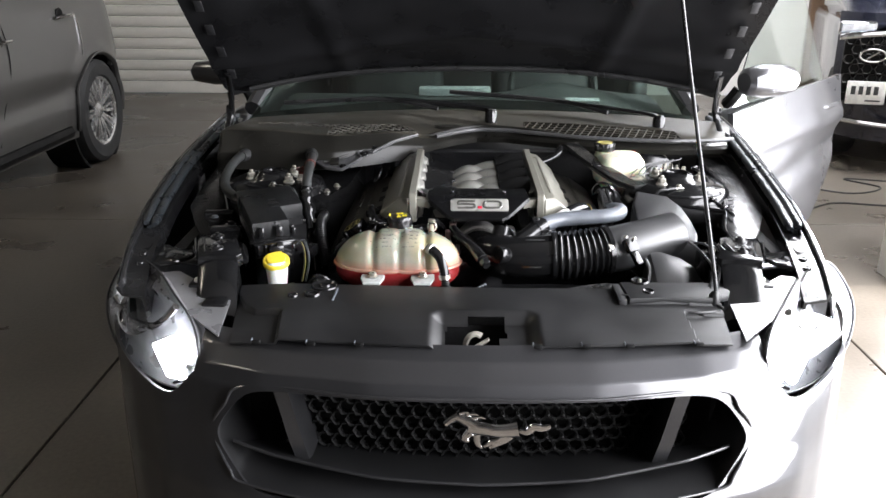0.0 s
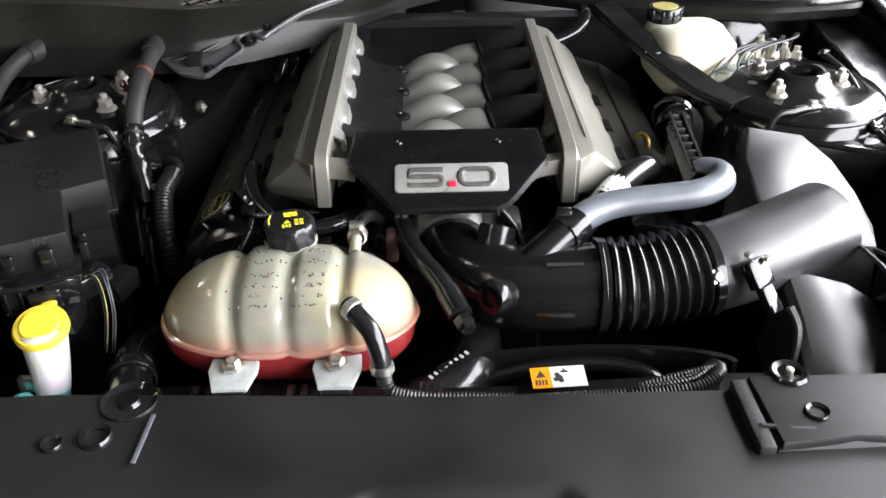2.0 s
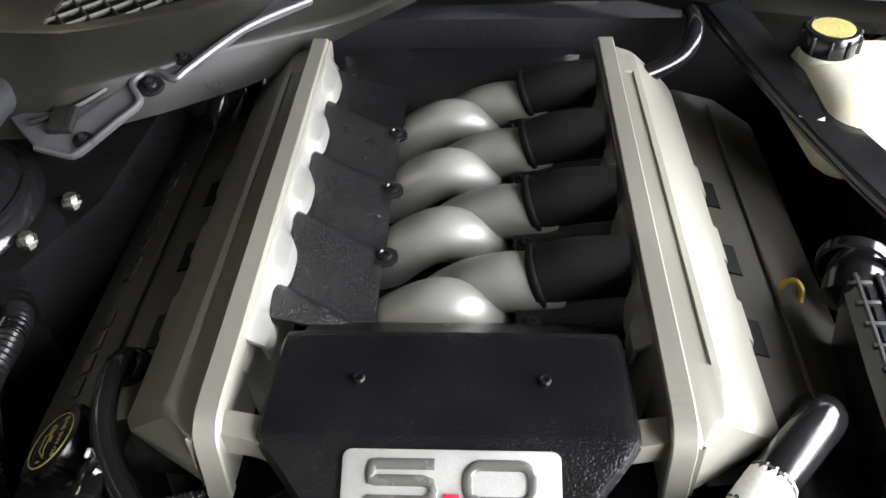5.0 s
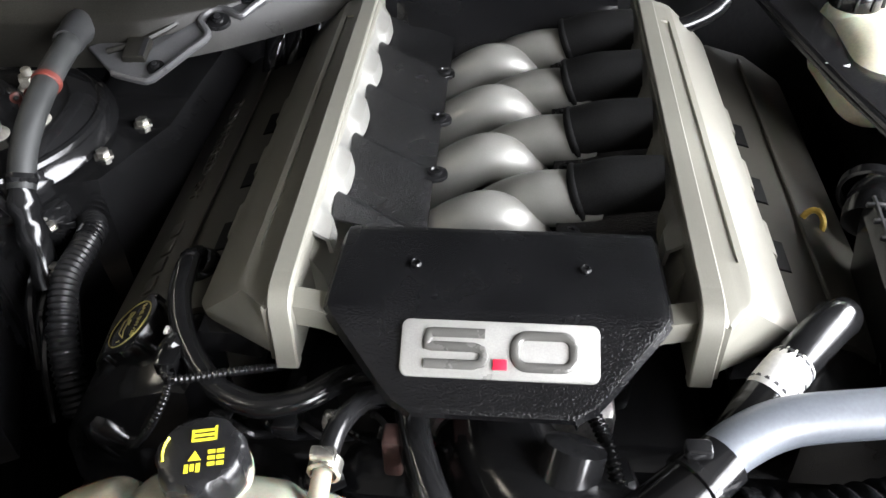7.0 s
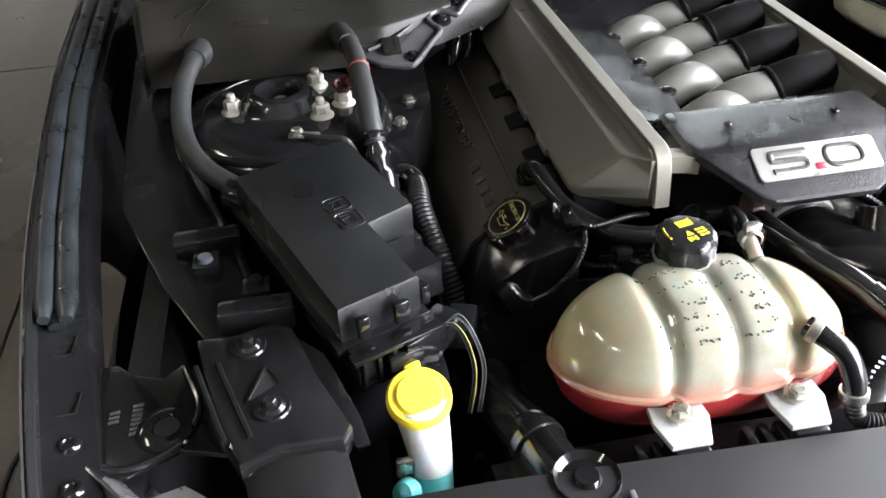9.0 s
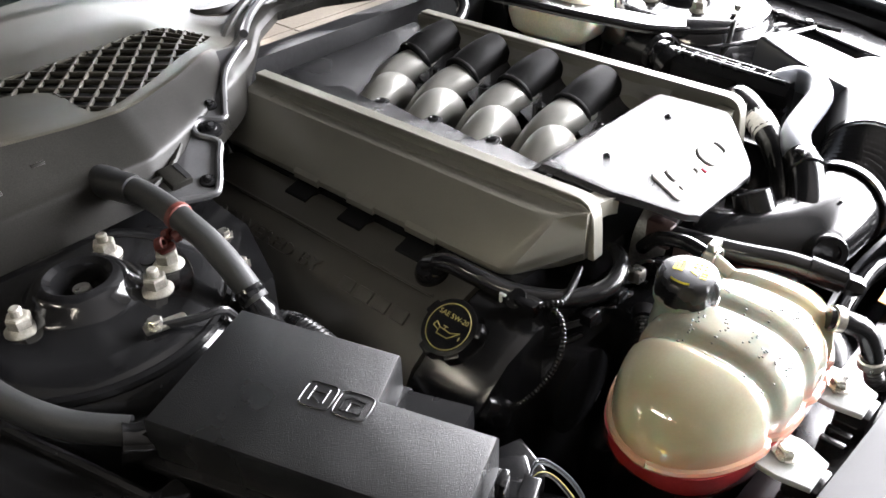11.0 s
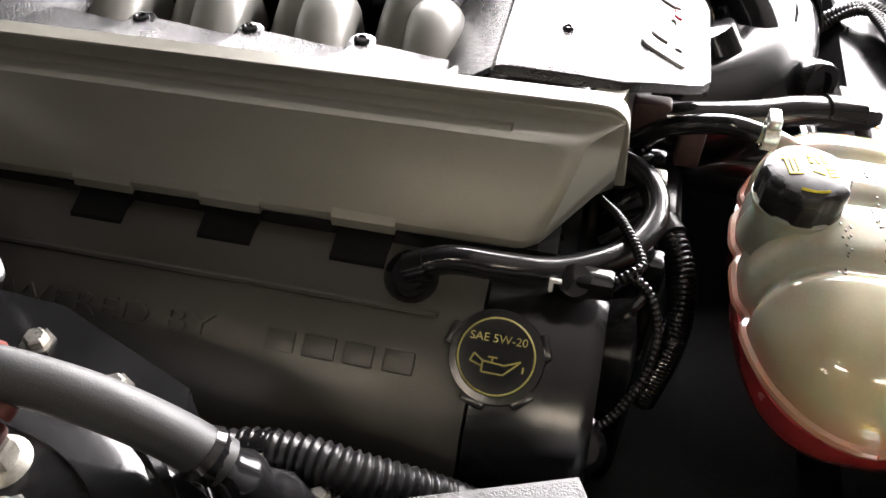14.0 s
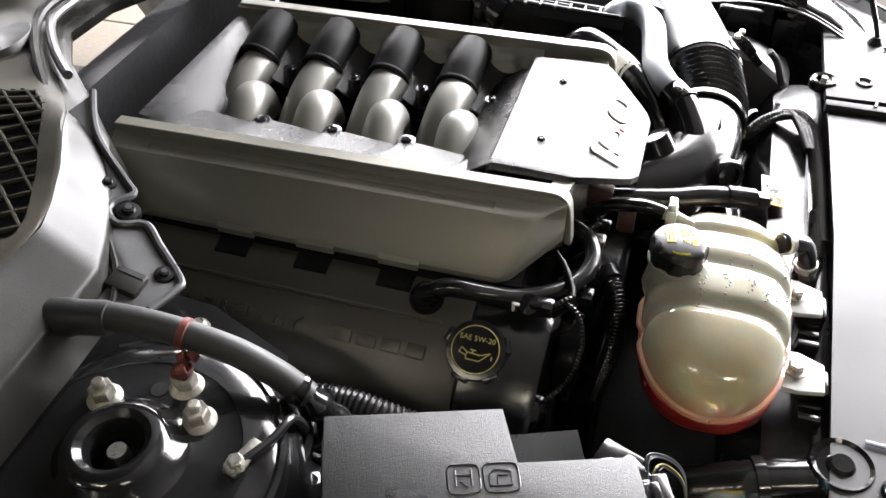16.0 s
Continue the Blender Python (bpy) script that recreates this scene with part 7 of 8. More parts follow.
part("cuff", tube([(0.25, 1.918, 0.92), (0.232, 1.902, 0.915), (0.205, 1.885, 0.9), (0.19, 1.878, 0.89)], 0.0205, 16, 4), M_GLOSSBLK, gh, "black rubber cuff")
part("clip", joined(lathe([(0.0208, -0.004), (0.023, -0.003), (0.023, 0.003), (0.0208, 0.004)], 18, (0.232, 1.902, 0.915), (0.7, 0.6, 0.2)), rbox((0.222, 1.905, 0.93), (0.24, 1.918, 0.943), 0.003)), M_EDP, gh)
ch = thing("coolant_pipe", (0.3, 2.0, 0.92), "thick black coolant pipe with a printed label", "hose")
part("pipe", tube([(0.375, 2.09, 0.88), (0.366, 2.06, 0.915), (0.345, 2.035, 0.925), (0.305, 1.992, 0.92), (0.262, 1.945, 0.9), (0.235, 1.92, 0.87), (0.22, 1.91, 0.82)], 0.0165, 16, 6), M_HOSE, ch)
part("label", tube([(0.315, 2.0025, 0.9214), (0.303, 1.9895, 0.9195), (0.292, 1.977, 0.915)], 0.0174, 16, 3), M_LABEL, ch, "white and black printed band")
for k in range(7):
    t = k / 6
    part("label_bar", tube([V(0.3135, 2.001, 0.9212).lerp(V(0.2945, 1.98, 0.916), t) + V(0.0006, 0.0006, 0), V(0.3125, 2.0, 0.921).lerp(V(0.2935, 1.979, 0.9156), t)], 0.0178, 14, 1), M_LABEL if k % 2 else M_INK, ch)
res = thing("resonator", (0.43, 2.13, 0.88), "black flat resonator with a ladder edge", "resonator")
part("body", loft([[V(x + o, y, z) for o, z in ((0.0, 0.84), (-0.012, 0.92), (0.0, 0.936), (0.018, 0.934), (0.02, 0.84))] for x, y in ((0.412, 2.005), (0.42, 2.1), (0.43, 2.19))]), M_BLACK, res)
for k in range(8):
    y = 2.02 + k * 0.0225
    part("rung", rbox((0.408 + 0.0008 * k, y - 0.002, 0.934), (0.426 + 0.001 * k, y + 0.002, 0.9385), 0.001), M_COVER, res)
for d in (0, 0.018):
    part("rail", tube([(0.408 + d, 2.012, 0.937), (0.415 + d, 2.1, 0.937), (0.423 + d, 2.188, 0.937)], 0.0022, 6, 1), M_COVER, res)
part("elbow", tube([(0.43, 2.19, 0.905), (0.438, 2.21, 0.912), (0.452, 2.226, 0.91), (0.466, 2.232, 0.895), (0.47, 2.234, 0.86)], 0.0235, 20, 6, lambda t: 1.08 - 0.1 * t), M_GLOSSBLK, res, "smooth black elbow")
part("collar", lathe([(0.028, -0.006), (0.031, -0.005), (0.031, 0.005), (0.028, 0.006)], 22, (0.437, 2.218, 0.918), (0.4, 0.9, 0.1)), M_GLOSSBLK, res)
dip = thing("dipstick", (0.43, 2.31, 0.8), "brass-yellow dipstick ring beside the engine", "dipstick")
part("ring", tube([V(0.4, 2.235, 0.865) + V(0.011 * math.cos(a), 0.005 * math.sin(a), 0.015 * math.sin(a)) for a in [2 * math.pi * k / 20 for k in range(21)]], 0.0032, 8, 1), M_BRASS, dip)
part("tube", tube([(0.396, 2.233, 0.85), (0.394, 2.228, 0.8), (0.39, 2.22, 0.74)], 0.005, 8, 3), M_BRASS, dip)

# ---- brake fluid, brace and lines on the driver's side ----
brk = thing("brake_fluid_reservoir", (0.53, 2.47, 0.88), "yellowed white brake fluid reservoir with a cap", "fluid reservoir")
part("body", loft([[V(0.525 + a * k * (1 + 0.1 * (b > 0)), 2.465 + b * k, z) for a, b in rounded(0.066, 0.085, 0.035)] for k, z in ((0.7, 0.87), (0.92, 0.885), (1, 0.91), (1, 0.94), (0.93, 0.958), (0.7, 0.968), (0.3, 0.971))]), M_OLDWHITE, brk, "", 60)
part("neck", lathe([(0.027, -0.02), (0.026, 0.02), (0.02, 0.022)], 20, (0.484, 2.5, 0.962)), M_OLDWHITE, brk)
bcap = part("cap", lathe([(0.028, 0.0), (0.0295, 0.003), (0.0295, 0.02), (0.027, 0.024), (0.0, 0.024)], 20, (0.484, 2.5, 0.972)), M_BLACK, brk, "black cap with a yellow top")
for k in range(10):
    a = 2 * math.pi * k / 10
    part("grip", rbox((0.484 + 0.0295 * math.cos(a) - 0.002, 2.5 + 0.0295 * math.sin(a) - 0.002, 0.975), (0.484 + 0.0295 * math.cos(a) + 0.002, 2.5 + 0.0295 * math.sin(a) + 0.002, 0.994), 0.001), M_BLACK, bcap)
part("print_ring", lathe([(0.0, 0.0), (0.022, 0.0), (0.022, 0.0008), (0.0, 0.0008)], 20, (0.484, 2.5, 0.9962)), M_OILPRINT, bcap)
boost = thing("brake_booster", (0.62, 2.56, 0.82), "black round brake booster behind the reservoir", "brake booster")
part("drum", lathe([(0.0, 0.0), (0.06, 0.005), (0.11, 0.03), (0.115, 0.06), (0.1, 0.1), (0, 0.1)], 32, (0.63, 2.56, 0.84), (0, 1, 0)), M_EDP, boost)
part("cylinder", lathe([(0.0, 0.0), (0.022, 0.0), (0.024, 0.12), (0.03, 0.13), (0, 0.13)], 18, (0.55, 2.42, 0.86), (0.3, 1, 0)), M_ALU, boost)
brace = thing("tower_brace", (0.46, 2.4, 0.93), "flat black brace running to the tower", "brace")
part("bar", loft([[V(*p) + o for o in (V(-0.024, -0.01, 0), V(-0.02, -0.01, 0.014), V(0.02, 0.012, 0.014), V(0.026, 0.012, 0))] for p in ((0.4, 2.62, 0.955), (0.43, 2.5, 0.945), (0.465, 2.38, 0.935), (0.505, 2.28, 0.925), (0.54, 2.235, 0.922))]), M_APRON, brace)
part("edge_bead", tube([(0.376, 2.61, 0.962), (0.41, 2.49, 0.953), (0.445, 2.37, 0.943), (0.485, 2.27, 0.933), (0.525, 2.222, 0.93)], 0.005, 8, 4), M_APRON, brace)
part("label", moved(rbox((-0.012, -0.008, 0), (0.012, 0.008, 0.0012), 0), Matrix.Translation((0.447, 2.405, 0.9495)) @ Matrix.Rotation(radians(-20), 4, "Z")), M_LABEL, brace, "small white label")
abs_ = thing("brake_line_block", (0.66, 2.5, 0.85), "silver brake pressure block with bent steel lines", "brake block")
part("body", rbox((0.62, 2.44, 0.84), (0.72, 2.52, 0.91), 0.004), M_ALU, abs_)
for k in range(4):
    x = 0.63 + 0.022 * k
    part("line", tube([(x, 2.455 + 0.012 * (k % 2), 0.905), (x, 2.45, 0.945 + 0.004 * k), (x - 0.01, 2.42, 0.955 + 0.003 * k), (x - 0.06 - 0.01 * k, 2.39, 0.95), (x - 0.1, 2.36, 0.92)], 0.002, 6, 5), M_RUBBER, abs_)
    part("union", lathe([(0, 0), (0.007, 0), (0.007, 0.014), (0.004, 0.02), (0, 0.02)], 6, (x, 2.455 + 0.012 * (k % 2), 0.908)), M_ZINC, abs_)
for i in range(4):
    for j in range(2):
        u_ = part("block_fitting", lathe([(0, 0), (0.0075, 0), (0.0075, 0.012), (0.0055, 0.016), (0.0055, 0.024), (0, 0.025)], 8, (0.664 + 0.014 * i + 0.008 * j, 2.5 - 0.02 * i + 0.026 * j, 0.908)), M_NUT, abs_, "pale capped fitting")
recess = thing("pressed_step", (0.59, 2.2, 0.86), "glossy black pressed step before the tower", "pressing")
part("shelf", prism([(0.535, 2.235), (0.6, 2.205), (0.66, 2.18), (0.722, 2.16), (0.73, 2.1), (0.62, 2.14), (0.53, 2.19)], 0.05, lambda x, y: 0.905, 0.006), M_EDP, recess)
part("lip", tube([(0.53, 2.19, 0.907), (0.575, 2.162, 0.907), (0.62, 2.14, 0.907), (0.675, 2.118, 0.906), (0.728, 2.1, 0.905)], 0.004, 8, 4), M_EDP, recess)
part("raised_pad", prism([(0.552, 2.225), (0.612, 2.198), (0.618, 2.175), (0.56, 2.2)], 0.012, lambda x, y: 0.917, 0.004), M_EDP, recess)
al = thing("apron_lead", (0.73, 2.25, 0.93), "black lead clipped along the wing apron", "cable")
part("lead", tube([(0.7205, 2.385, 0.95), (0.735, 2.32, 0.94), (0.731, 2.257, 0.93), (0.713, 2.155, 0.919), (0.732, 2.112, 0.908), (0.739, 2.06, 0.905)], 0.0042, 8, 6), M_RUBBER, al)
for p in ((0.721, 2.38, 0.95), (0.713, 2.156, 0.919), (0.732, 2.113, 0.909)):
    part("clip", moved(rbox((-0.009, -0.006, -0.006), (0.009, 0.006, 0.006), 0.003), Matrix.Translation(p) @ Matrix.Rotation(radians(30), 4, "Z")), M_GLOSSBLK, al)
vac = thing("vacuum_pipe", (0.33, 2.53, 0.93), "short black vacuum pipe behind the engine", "hose")
part("pipe", tube([(0.26, 2.5, 0.93), (0.3, 2.52, 0.93), (0.345, 2.54, 0.945), (0.36, 2.57, 0.96), (0.365, 2.62, 0.955)], 0.011, 10, 6), M_HOSE, vac)
rp = thing("heater_pipes", (-0.2, 2.52, 0.87), "bundle of black heater pipes behind the engine", "pipes")
for k in range(3):
    part("pipe", tube([(-0.2 + 0.03 * k, 2.66, 0.9 + 0.01 * k), (-0.2 + 0.025 * k, 2.58, 0.92), (-0.19 + 0.02 * k, 2.52, 0.9 - 0.01 * k), (-0.2 + 0.02 * k, 2.5, 0.85)], 0.014, 10, 5), M_HOSE, rp)

# ---- fuse box and looms on the passenger side ----
fuse = thing("fuse_box", (-0.43, 1.98, 0.8), "black fuse box with a stepped lid", "fuse box")
fu, fv = V(0.374, -0.927, 0), V(0.927, 0.374, 0)
fa = V(-0.512, 2.09, 0)


def fpt(a, b):
    p = fa + fu * a + fv * b
    return (p.x, p.y)


lid_plan = [fpt(0, 0), fpt(0.251, 0), fpt(0.251, 0.084), fpt(0.155, 0.084), fpt(0.15, 0.136), fpt(0, 0.136)]
lid_ob = part("lid", prism(lid_plan, 0.042, lambda x, y: 0.953 - 0.03 * (2.09 - y) / 0.25 * 0.5, 0.004), M_LID, fuse, "speckled black lid")
part("lid_flange", prism([fpt(-0.006, -0.008), fpt(0.258, -0.008), fpt(0.258, 0.09), fpt(0.161, 0.09), fpt(0.156, 0.142), fpt(-0.006, 0.142)], 0.008, lambda x, y: 0.912 - 0.03 * (2.09 - y) / 0.25 * 0.5, 0.002), M_BLACK, fuse)
part("body", prism([fpt(0.004, 0.002), fpt(0.247, 0.002), fpt(0.247, 0.08), fpt(0.151, 0.08), fpt(0.146, 0.13), fpt(0.004, 0.13)], 0.16, lambda x, y: 0.905, 0.0), M_BLACK, fuse)
part("low_cover", prism([fpt(0.157, 0.088), fpt(0.215, 0.088), fpt(0.215, 0.13), fpt(0.157, 0.13)], 0.04, lambda x, y: 0.915, 0.003), M_BLACK, fuse)
turn_f = Matrix(((fv.x, fu.x, 0, 0), (fv.y, fu.y, 0, 0), (0, 0, 1, 0), (0, 0, 0, 1)))


def front_piece(name, lo, hi, mat, b=0.0015):
    """A box on the front end of the fuse box: (across, out, up) from its corner."""
    return part(name, moved(rbox(lo, hi, b), Matrix.Translation((*fpt(0.258, 0), 0.0)) @ turn_f), mat, fuse)


front_piece("connector_block", (0.0, 0.0, 0.862), (0.088, 0.02, 0.898), M_BLACK, 0.003)
front_piece("top_rail", (-0.004, 0.012, 0.895), (0.09, 0.026, 0.901), M_GLOSSBLK)
front_piece("low_rail", (0.002, 0.018, 0.862), (0.086, 0.024, 0.868), M_GLOSSBLK)
for k in range(6):
    front_piece("upright", (0.004 + k * 0.0155, 0.017, 0.862), (0.0085 + k * 0.0155, 0.025, 0.9), M_GLOSSBLK)
front_piece("lever", (0.028, 0.022, 0.872), (0.064, 0.032, 0.892), M_BLACK, 0.004)
front_piece("latch_hook", (0.05, 0.0, 0.905), (0.066, 0.008, 0.93), M_GLOSSBLK, 0.002)
front_piece("latch_hook", (0.012, 0.0, 0.905), (0.024, 0.008, 0.93), M_GLOSSBLK, 0.002)
for k in range(4):
    p = fpt(0.168 + 0.022 * k, 0.096)
    part("side_latch", moved(rbox((-0.005, -0.007, -0.012), (0.005, 0.007, 0.01), 0.002), Matrix.Translation((*p, 0.905)) @ Matrix.Rotation(radians(22), 4, "Z")), M_GLOSSBLK, fuse)
sg = fa + fu * 0.12 + fv * 0.07


def on_lid(a, b):
    p = sg + fu * (a * 0.78 + 0.004) + fv * (b * 0.8)
    return V(p.x, p.y, 0.9534 - 0.06 * (2.09 - p.y))


frames_ = [[(c + e * math.copysign(abs(math.cos(t)) ** 0.4, math.cos(t)), 0.016 * math.copysign(abs(math.sin(t)) ** 0.4, math.sin(t))) for t in [2 * math.pi * k / 24 for k in range(25)]] for c, e in ((-0.018, 0.0165), (0.02, 0.018))]
strokes_ = [[(-0.026, 0.004), (-0.01, 0.004)], [(-0.026, -0.008), (-0.026, 0.01)], [(-0.01, -0.008), (-0.01, 0.01)], [(-0.022, -0.003), (-0.014, -0.009)], [(0.008, -0.009), (0.03, -0.009), (0.03, 0.006), (0.014, 0.009), (0.008, 0.004), (0.008, -0.009)], [(0.016, -0.009), (0.016, 0.002), (0.026, 0.002)]]
signs = [tube([on_lid(a0, b0) for a0, b0 in line], 0.0007, 4, 1) for line in frames_ + strokes_]
part("moulded_sign", joined(*signs), M_BLACK, lid_ob)
for d, y, q in ((0.642, 2.05, -0.04), (0.59, 1.918, 0.036)):
    cb = part("holder", joined(rbox((sx(1, d) - 0.036, y - 0.014, 0.885), (sx(1, d) + 0.036, y + 0.01, 0.914), 0.004), rbox((sx(1, d) - 0.014, y + q - 0.014, 0.885), (sx(1, d) + 0.014, y + q + 0.014, 0.908), 0.003)), M_EDP, fuse, "black holding tab")
    part("pin", lathe([(0, 0.006), (0.007, 0.005), (0.008, 0), (0.008, -0.015), (0, -0.015)], 12, (sx(1, d), y + q * 1.1, 0.908)), M_GREYHOSE if d > 0.63 else M_BLACK, cb)
plugs = thing("wiring_plugs", (-0.36, 1.84, 0.84), "black wiring plugs with thin coloured wires", "wiring")
for k, (x, y, z) in enumerate(((-0.35, 1.862, 0.885), (-0.325, 1.885, 0.875), (-0.3, 1.9, 0.86), (-0.34, 1.838, 0.86))):
    part("plug", moved(rbox((-0.02, -0.014, -0.014), (0.02, 0.014, 0.014), 0.003), Matrix.Translation((x, y, z)) @ Matrix.Rotation(radians(30 + 20 * k), 4, "Z")), M_GLOSSBLK, plugs)
for k in range(6):
    a = random.uniform(-0.008, 0.008)
    part("wire", tube([(-0.33 + a, 1.872, 0.885), (-0.312 + a, 1.872 + a, 0.893 + 0.5 * abs(a)), (-0.3 + a, 1.858, 0.884), (-0.294 + a, 1.84, 0.855), (-0.302 + a, 1.83, 0.81)], 0.0007, 5, 4), (M_RUBBER, M_GREYHOSE, M_RUBBER, M_OILPRINT)[k % 4], plugs)

lm1 = thing("loom_to_cowl", (-0.35, 2.25, 0.95), "grey taped wiring loom with a red tie", "wiring loom")
part("loom", tube([(-0.366, 2.38, 0.98), (-0.36, 2.35, 0.983), (-0.357, 2.315, 0.982), (-0.355, 2.278, 0.977), (-0.353, 2.235, 0.966), (-0.352, 2.2, 0.948), (-0.35, 2.175, 0.925)], 0.013, 16, 6), M_LOOM, lm1)
part("grommet", lathe([(0.0122, 0.024), (0.0148, 0.024), (0.016, 0.018), (0.016, -0.006), (0.0175, -0.014), (0.0175, -0.04), (0.014, -0.04)], 24, (-0.3655, 2.373, 0.981), (0.16, -1, 0.1)), M_GROMMET, lm1, "grey rubber grommet")
part("tie", lathe([(0.0132, -0.004), (0.0146, -0.003), (0.0146, 0.003), (0.0132, 0.004)], 18, (-0.3552, 2.281, 0.9775), (0.05, -1, -0.15)), M_BRICK, lm1, "brick-red cable tie")
part("tape_end", tube([(-0.351, 2.186, 0.936), (-0.35, 2.17, 0.915), (-0.343, 2.155, 0.885), (-0.333, 2.135, 0.84)], 0.0138, 12, 4, lambda t: 1 + 0.15 * math.sin(t * 21)), M_GLOSSBLK, lm1, "black tape wrapped loosely at the end")
lm2 = thing("loom_to_fuse_box", (-0.56, 2.2, 0.93), "grey taped wiring loom curving to the fuse box", "wiring loom")
part("loom", tube([(-0.56, 2.39, 0.977), (-0.567, 2.36, 0.979), (-0.58, 2.3, 0.964), (-0.576, 2.22, 0.945), (-0.552, 2.155, 0.935), (-0.515, 2.115, 0.925)], 0.0123, 16, 6), M_LOOM, lm2)
part("grommet", lathe([(0.0118, 0.012), (0.0148, 0.012), (0.016, 0.006), (0.016, -0.004), (0.0175, -0.01), (0.0175, -0.03), (0.014, -0.03)], 24, (-0.563, 2.378, 0.978), (-0.2, -1, 0.05)), M_GROMMET, lm2, "grey rubber grommet")
part("tape_end", tube([(-0.525, 2.112, 0.922), (-0.5, 2.1, 0.915)], 0.0178, 12, 3, lambda t: 1 + 0.1 * math.sin(t * 12)), M_GLOSSBLK, lm2)
cd = thing("corrugated_conduit", (-0.28, 2.15, 0.88), "ribbed black conduit between tower and engine", "conduit")
part("conduit", ribbed([(-0.335, 2.235, 0.85), (-0.31, 2.2, 0.86), (-0.305, 2.164, 0.863), (-0.306, 2.12, 0.858), (-0.296, 2.07, 0.83), (-0.28, 2.03, 0.78)], 0.013, 0.006, 0.07, 14), M_RUBBER, cd)
part("tape_wrap", tube([(-0.3085, 2.19, 0.861), (-0.306, 2.175, 0.863)], 0.0143, 12, 1), M_GLOSSBLK, cd, "band of black tape")
fw = thing("firewall_box", (-0.33, 2.28, 0.8), "black shaped panel beside the tower", "panel")
part("panel", loft([[V(x, y, z) for x, y in ((-0.37, 2.2), (-0.3, 2.22), (-0.26, 2.32), (-0.24, 2.6), (-0.36, 2.6))] for z in (0.6, 0.85, 0.905)]), M_EDP, fw)
part("bulge", moved(joined(lathe([(0.047, -0.05), (0.047, 0.0), (0.044, 0.016), (0.036, 0.028), (0.022, 0.036), (0, 0.039)], 32), lathe([(0.045, -0.002), (0.056, -0.002), (0.057, 0.001), (0.05, 0.003)], 32)), Matrix.Translation((-0.384, 2.208, 0.892)) @ Matrix.Rotation(radians(25), 4, "Z") @ Matrix.Diagonal((1.0, 0.8, 1, 1))), M_EDP, fw, "glossy black domed pressing")
for p in ((-0.31, 2.26, 0.905), (-0.29, 2.32, 0.905), (-0.345, 2.225, 0.905)):
    bolt(fw, p, r=0.007, mat=M_ZINC)

# ---- washer filler, front hoses and smaller pieces ----
wash = thing("washer_filler", (-0.357, 1.8, 0.74), "milky washer filler neck with a yellow cap", "washer filler")
part("neck", tube([(-0.357, 1.806, 0.864), (-0.355, 1.8, 0.845), (-0.353, 1.79, 0.82), (-0.352, 1.78, 0.798)], 0.0262, 20, 5, lambda t: 1 - 0.3 * t), M_NECK, wash, "milky filler neck")
part("fluid_neck", joined(tube([(-0.352, 1.781, 0.8), (-0.353, 1.77, 0.775), (-0.358, 1.76, 0.745), (-0.365, 1.755, 0.7)], 0.0183, 20, 4, lambda t: 1 - 0.12 * t), lathe([(0, -0.014), (0.009, -0.012), (0.014, 0), (0.01, 0.011), (0, 0.014)], 18, (-0.378, 1.762, 0.795), (-0.5, -0.5, 0.6)), tube([(-0.374, 1.764, 0.79), (-0.362, 1.77, 0.78)], 0.008, 10, 1)), M_TEAL, wash, "neck tinted by teal fluid")
part("clip", rbox((-0.386, 1.774, 0.8), (-0.368, 1.782, 0.822), 0.003), M_ZINC, wash)
wc = part("cap", lathe([(0.0, 0.009), (0.02, 0.009), (0.0225, 0.006), (0.0275, 0.006), (0.0298, 0.003), (0.0298, -0.004), (0.026, -0.006), (0.0, -0.006)], 30, (-0.357, 1.806, 0.867), (0.04, -0.32, 0.95)), M_YELLOW, wash, "yellow snap cap")
part("cap_tab", rbox((-0.366, 1.83, 0.872), (-0.35, 1.844, 0.879), 0.003), M_YELLOW, wc)
part("strap", tube([(-0.365, 1.842, 0.876), (-0.375, 1.856, 0.872), (-0.372, 1.85, 0.85), (-0.364, 1.83, 0.84)], 0.0035, 6, 4), M_NECK, wash)
mo = thing("cooling_valve", (-0.245, 1.7, 0.78), "black round coolant valve with a hose stub", "valve")
part("body", joined(lathe([(0.0, 0.006), (0.01, 0.006), (0.014, 0.0), (0.022, 0.0), (0.028, 0.005), (0.03, 0.0), (0.03, -0.03), (0.0, -0.03)], 26, (-0.233, 1.703, 0.848)), lathe([(0, 0), (0.022, 0), (0.024, 0.06), (0.02, 0.075), (0, 0.075)], 18, (-0.243, 1.722, 0.828), (-0.25, 0.9, -0.1))), M_GLOSSBLK, mo)
part("steel_band", lathe([(0.0245, -0.006), (0.027, -0.005), (0.027, 0.005), (0.0245, 0.006)], 20, (-0.256, 1.77, 0.822), (-0.25, 0.9, -0.1)), M_EDP, mo)
part("hose", tube([(-0.26, 1.785, 0.82), (-0.27, 1.84, 0.8), (-0.27, 1.9, 0.77), (-0.26, 1.96, 0.72)], 0.024, 14, 5), M_HOSE, mo)
part("small_pipe", tube([(-0.26, 1.715, 0.8), (-0.29, 1.72, 0.8), (-0.305, 1.74, 0.79), (-0.305, 1.77, 0.75)], 0.007, 10, 4), M_HOSE, mo)
rh = thing("radiator_hose", (0.11, 1.85, 0.78), "thick black radiator hose with printed code", "hose")
part("hose", tube([(0.13, 1.96, 0.78), (0.128, 1.9, 0.785), (0.125, 1.84, 0.785), (0.1, 1.795, 0.78), (0.055, 1.775, 0.765), (0.01, 1.77, 0.74)], 0.03, 18, 6), M_HOSE, rh)
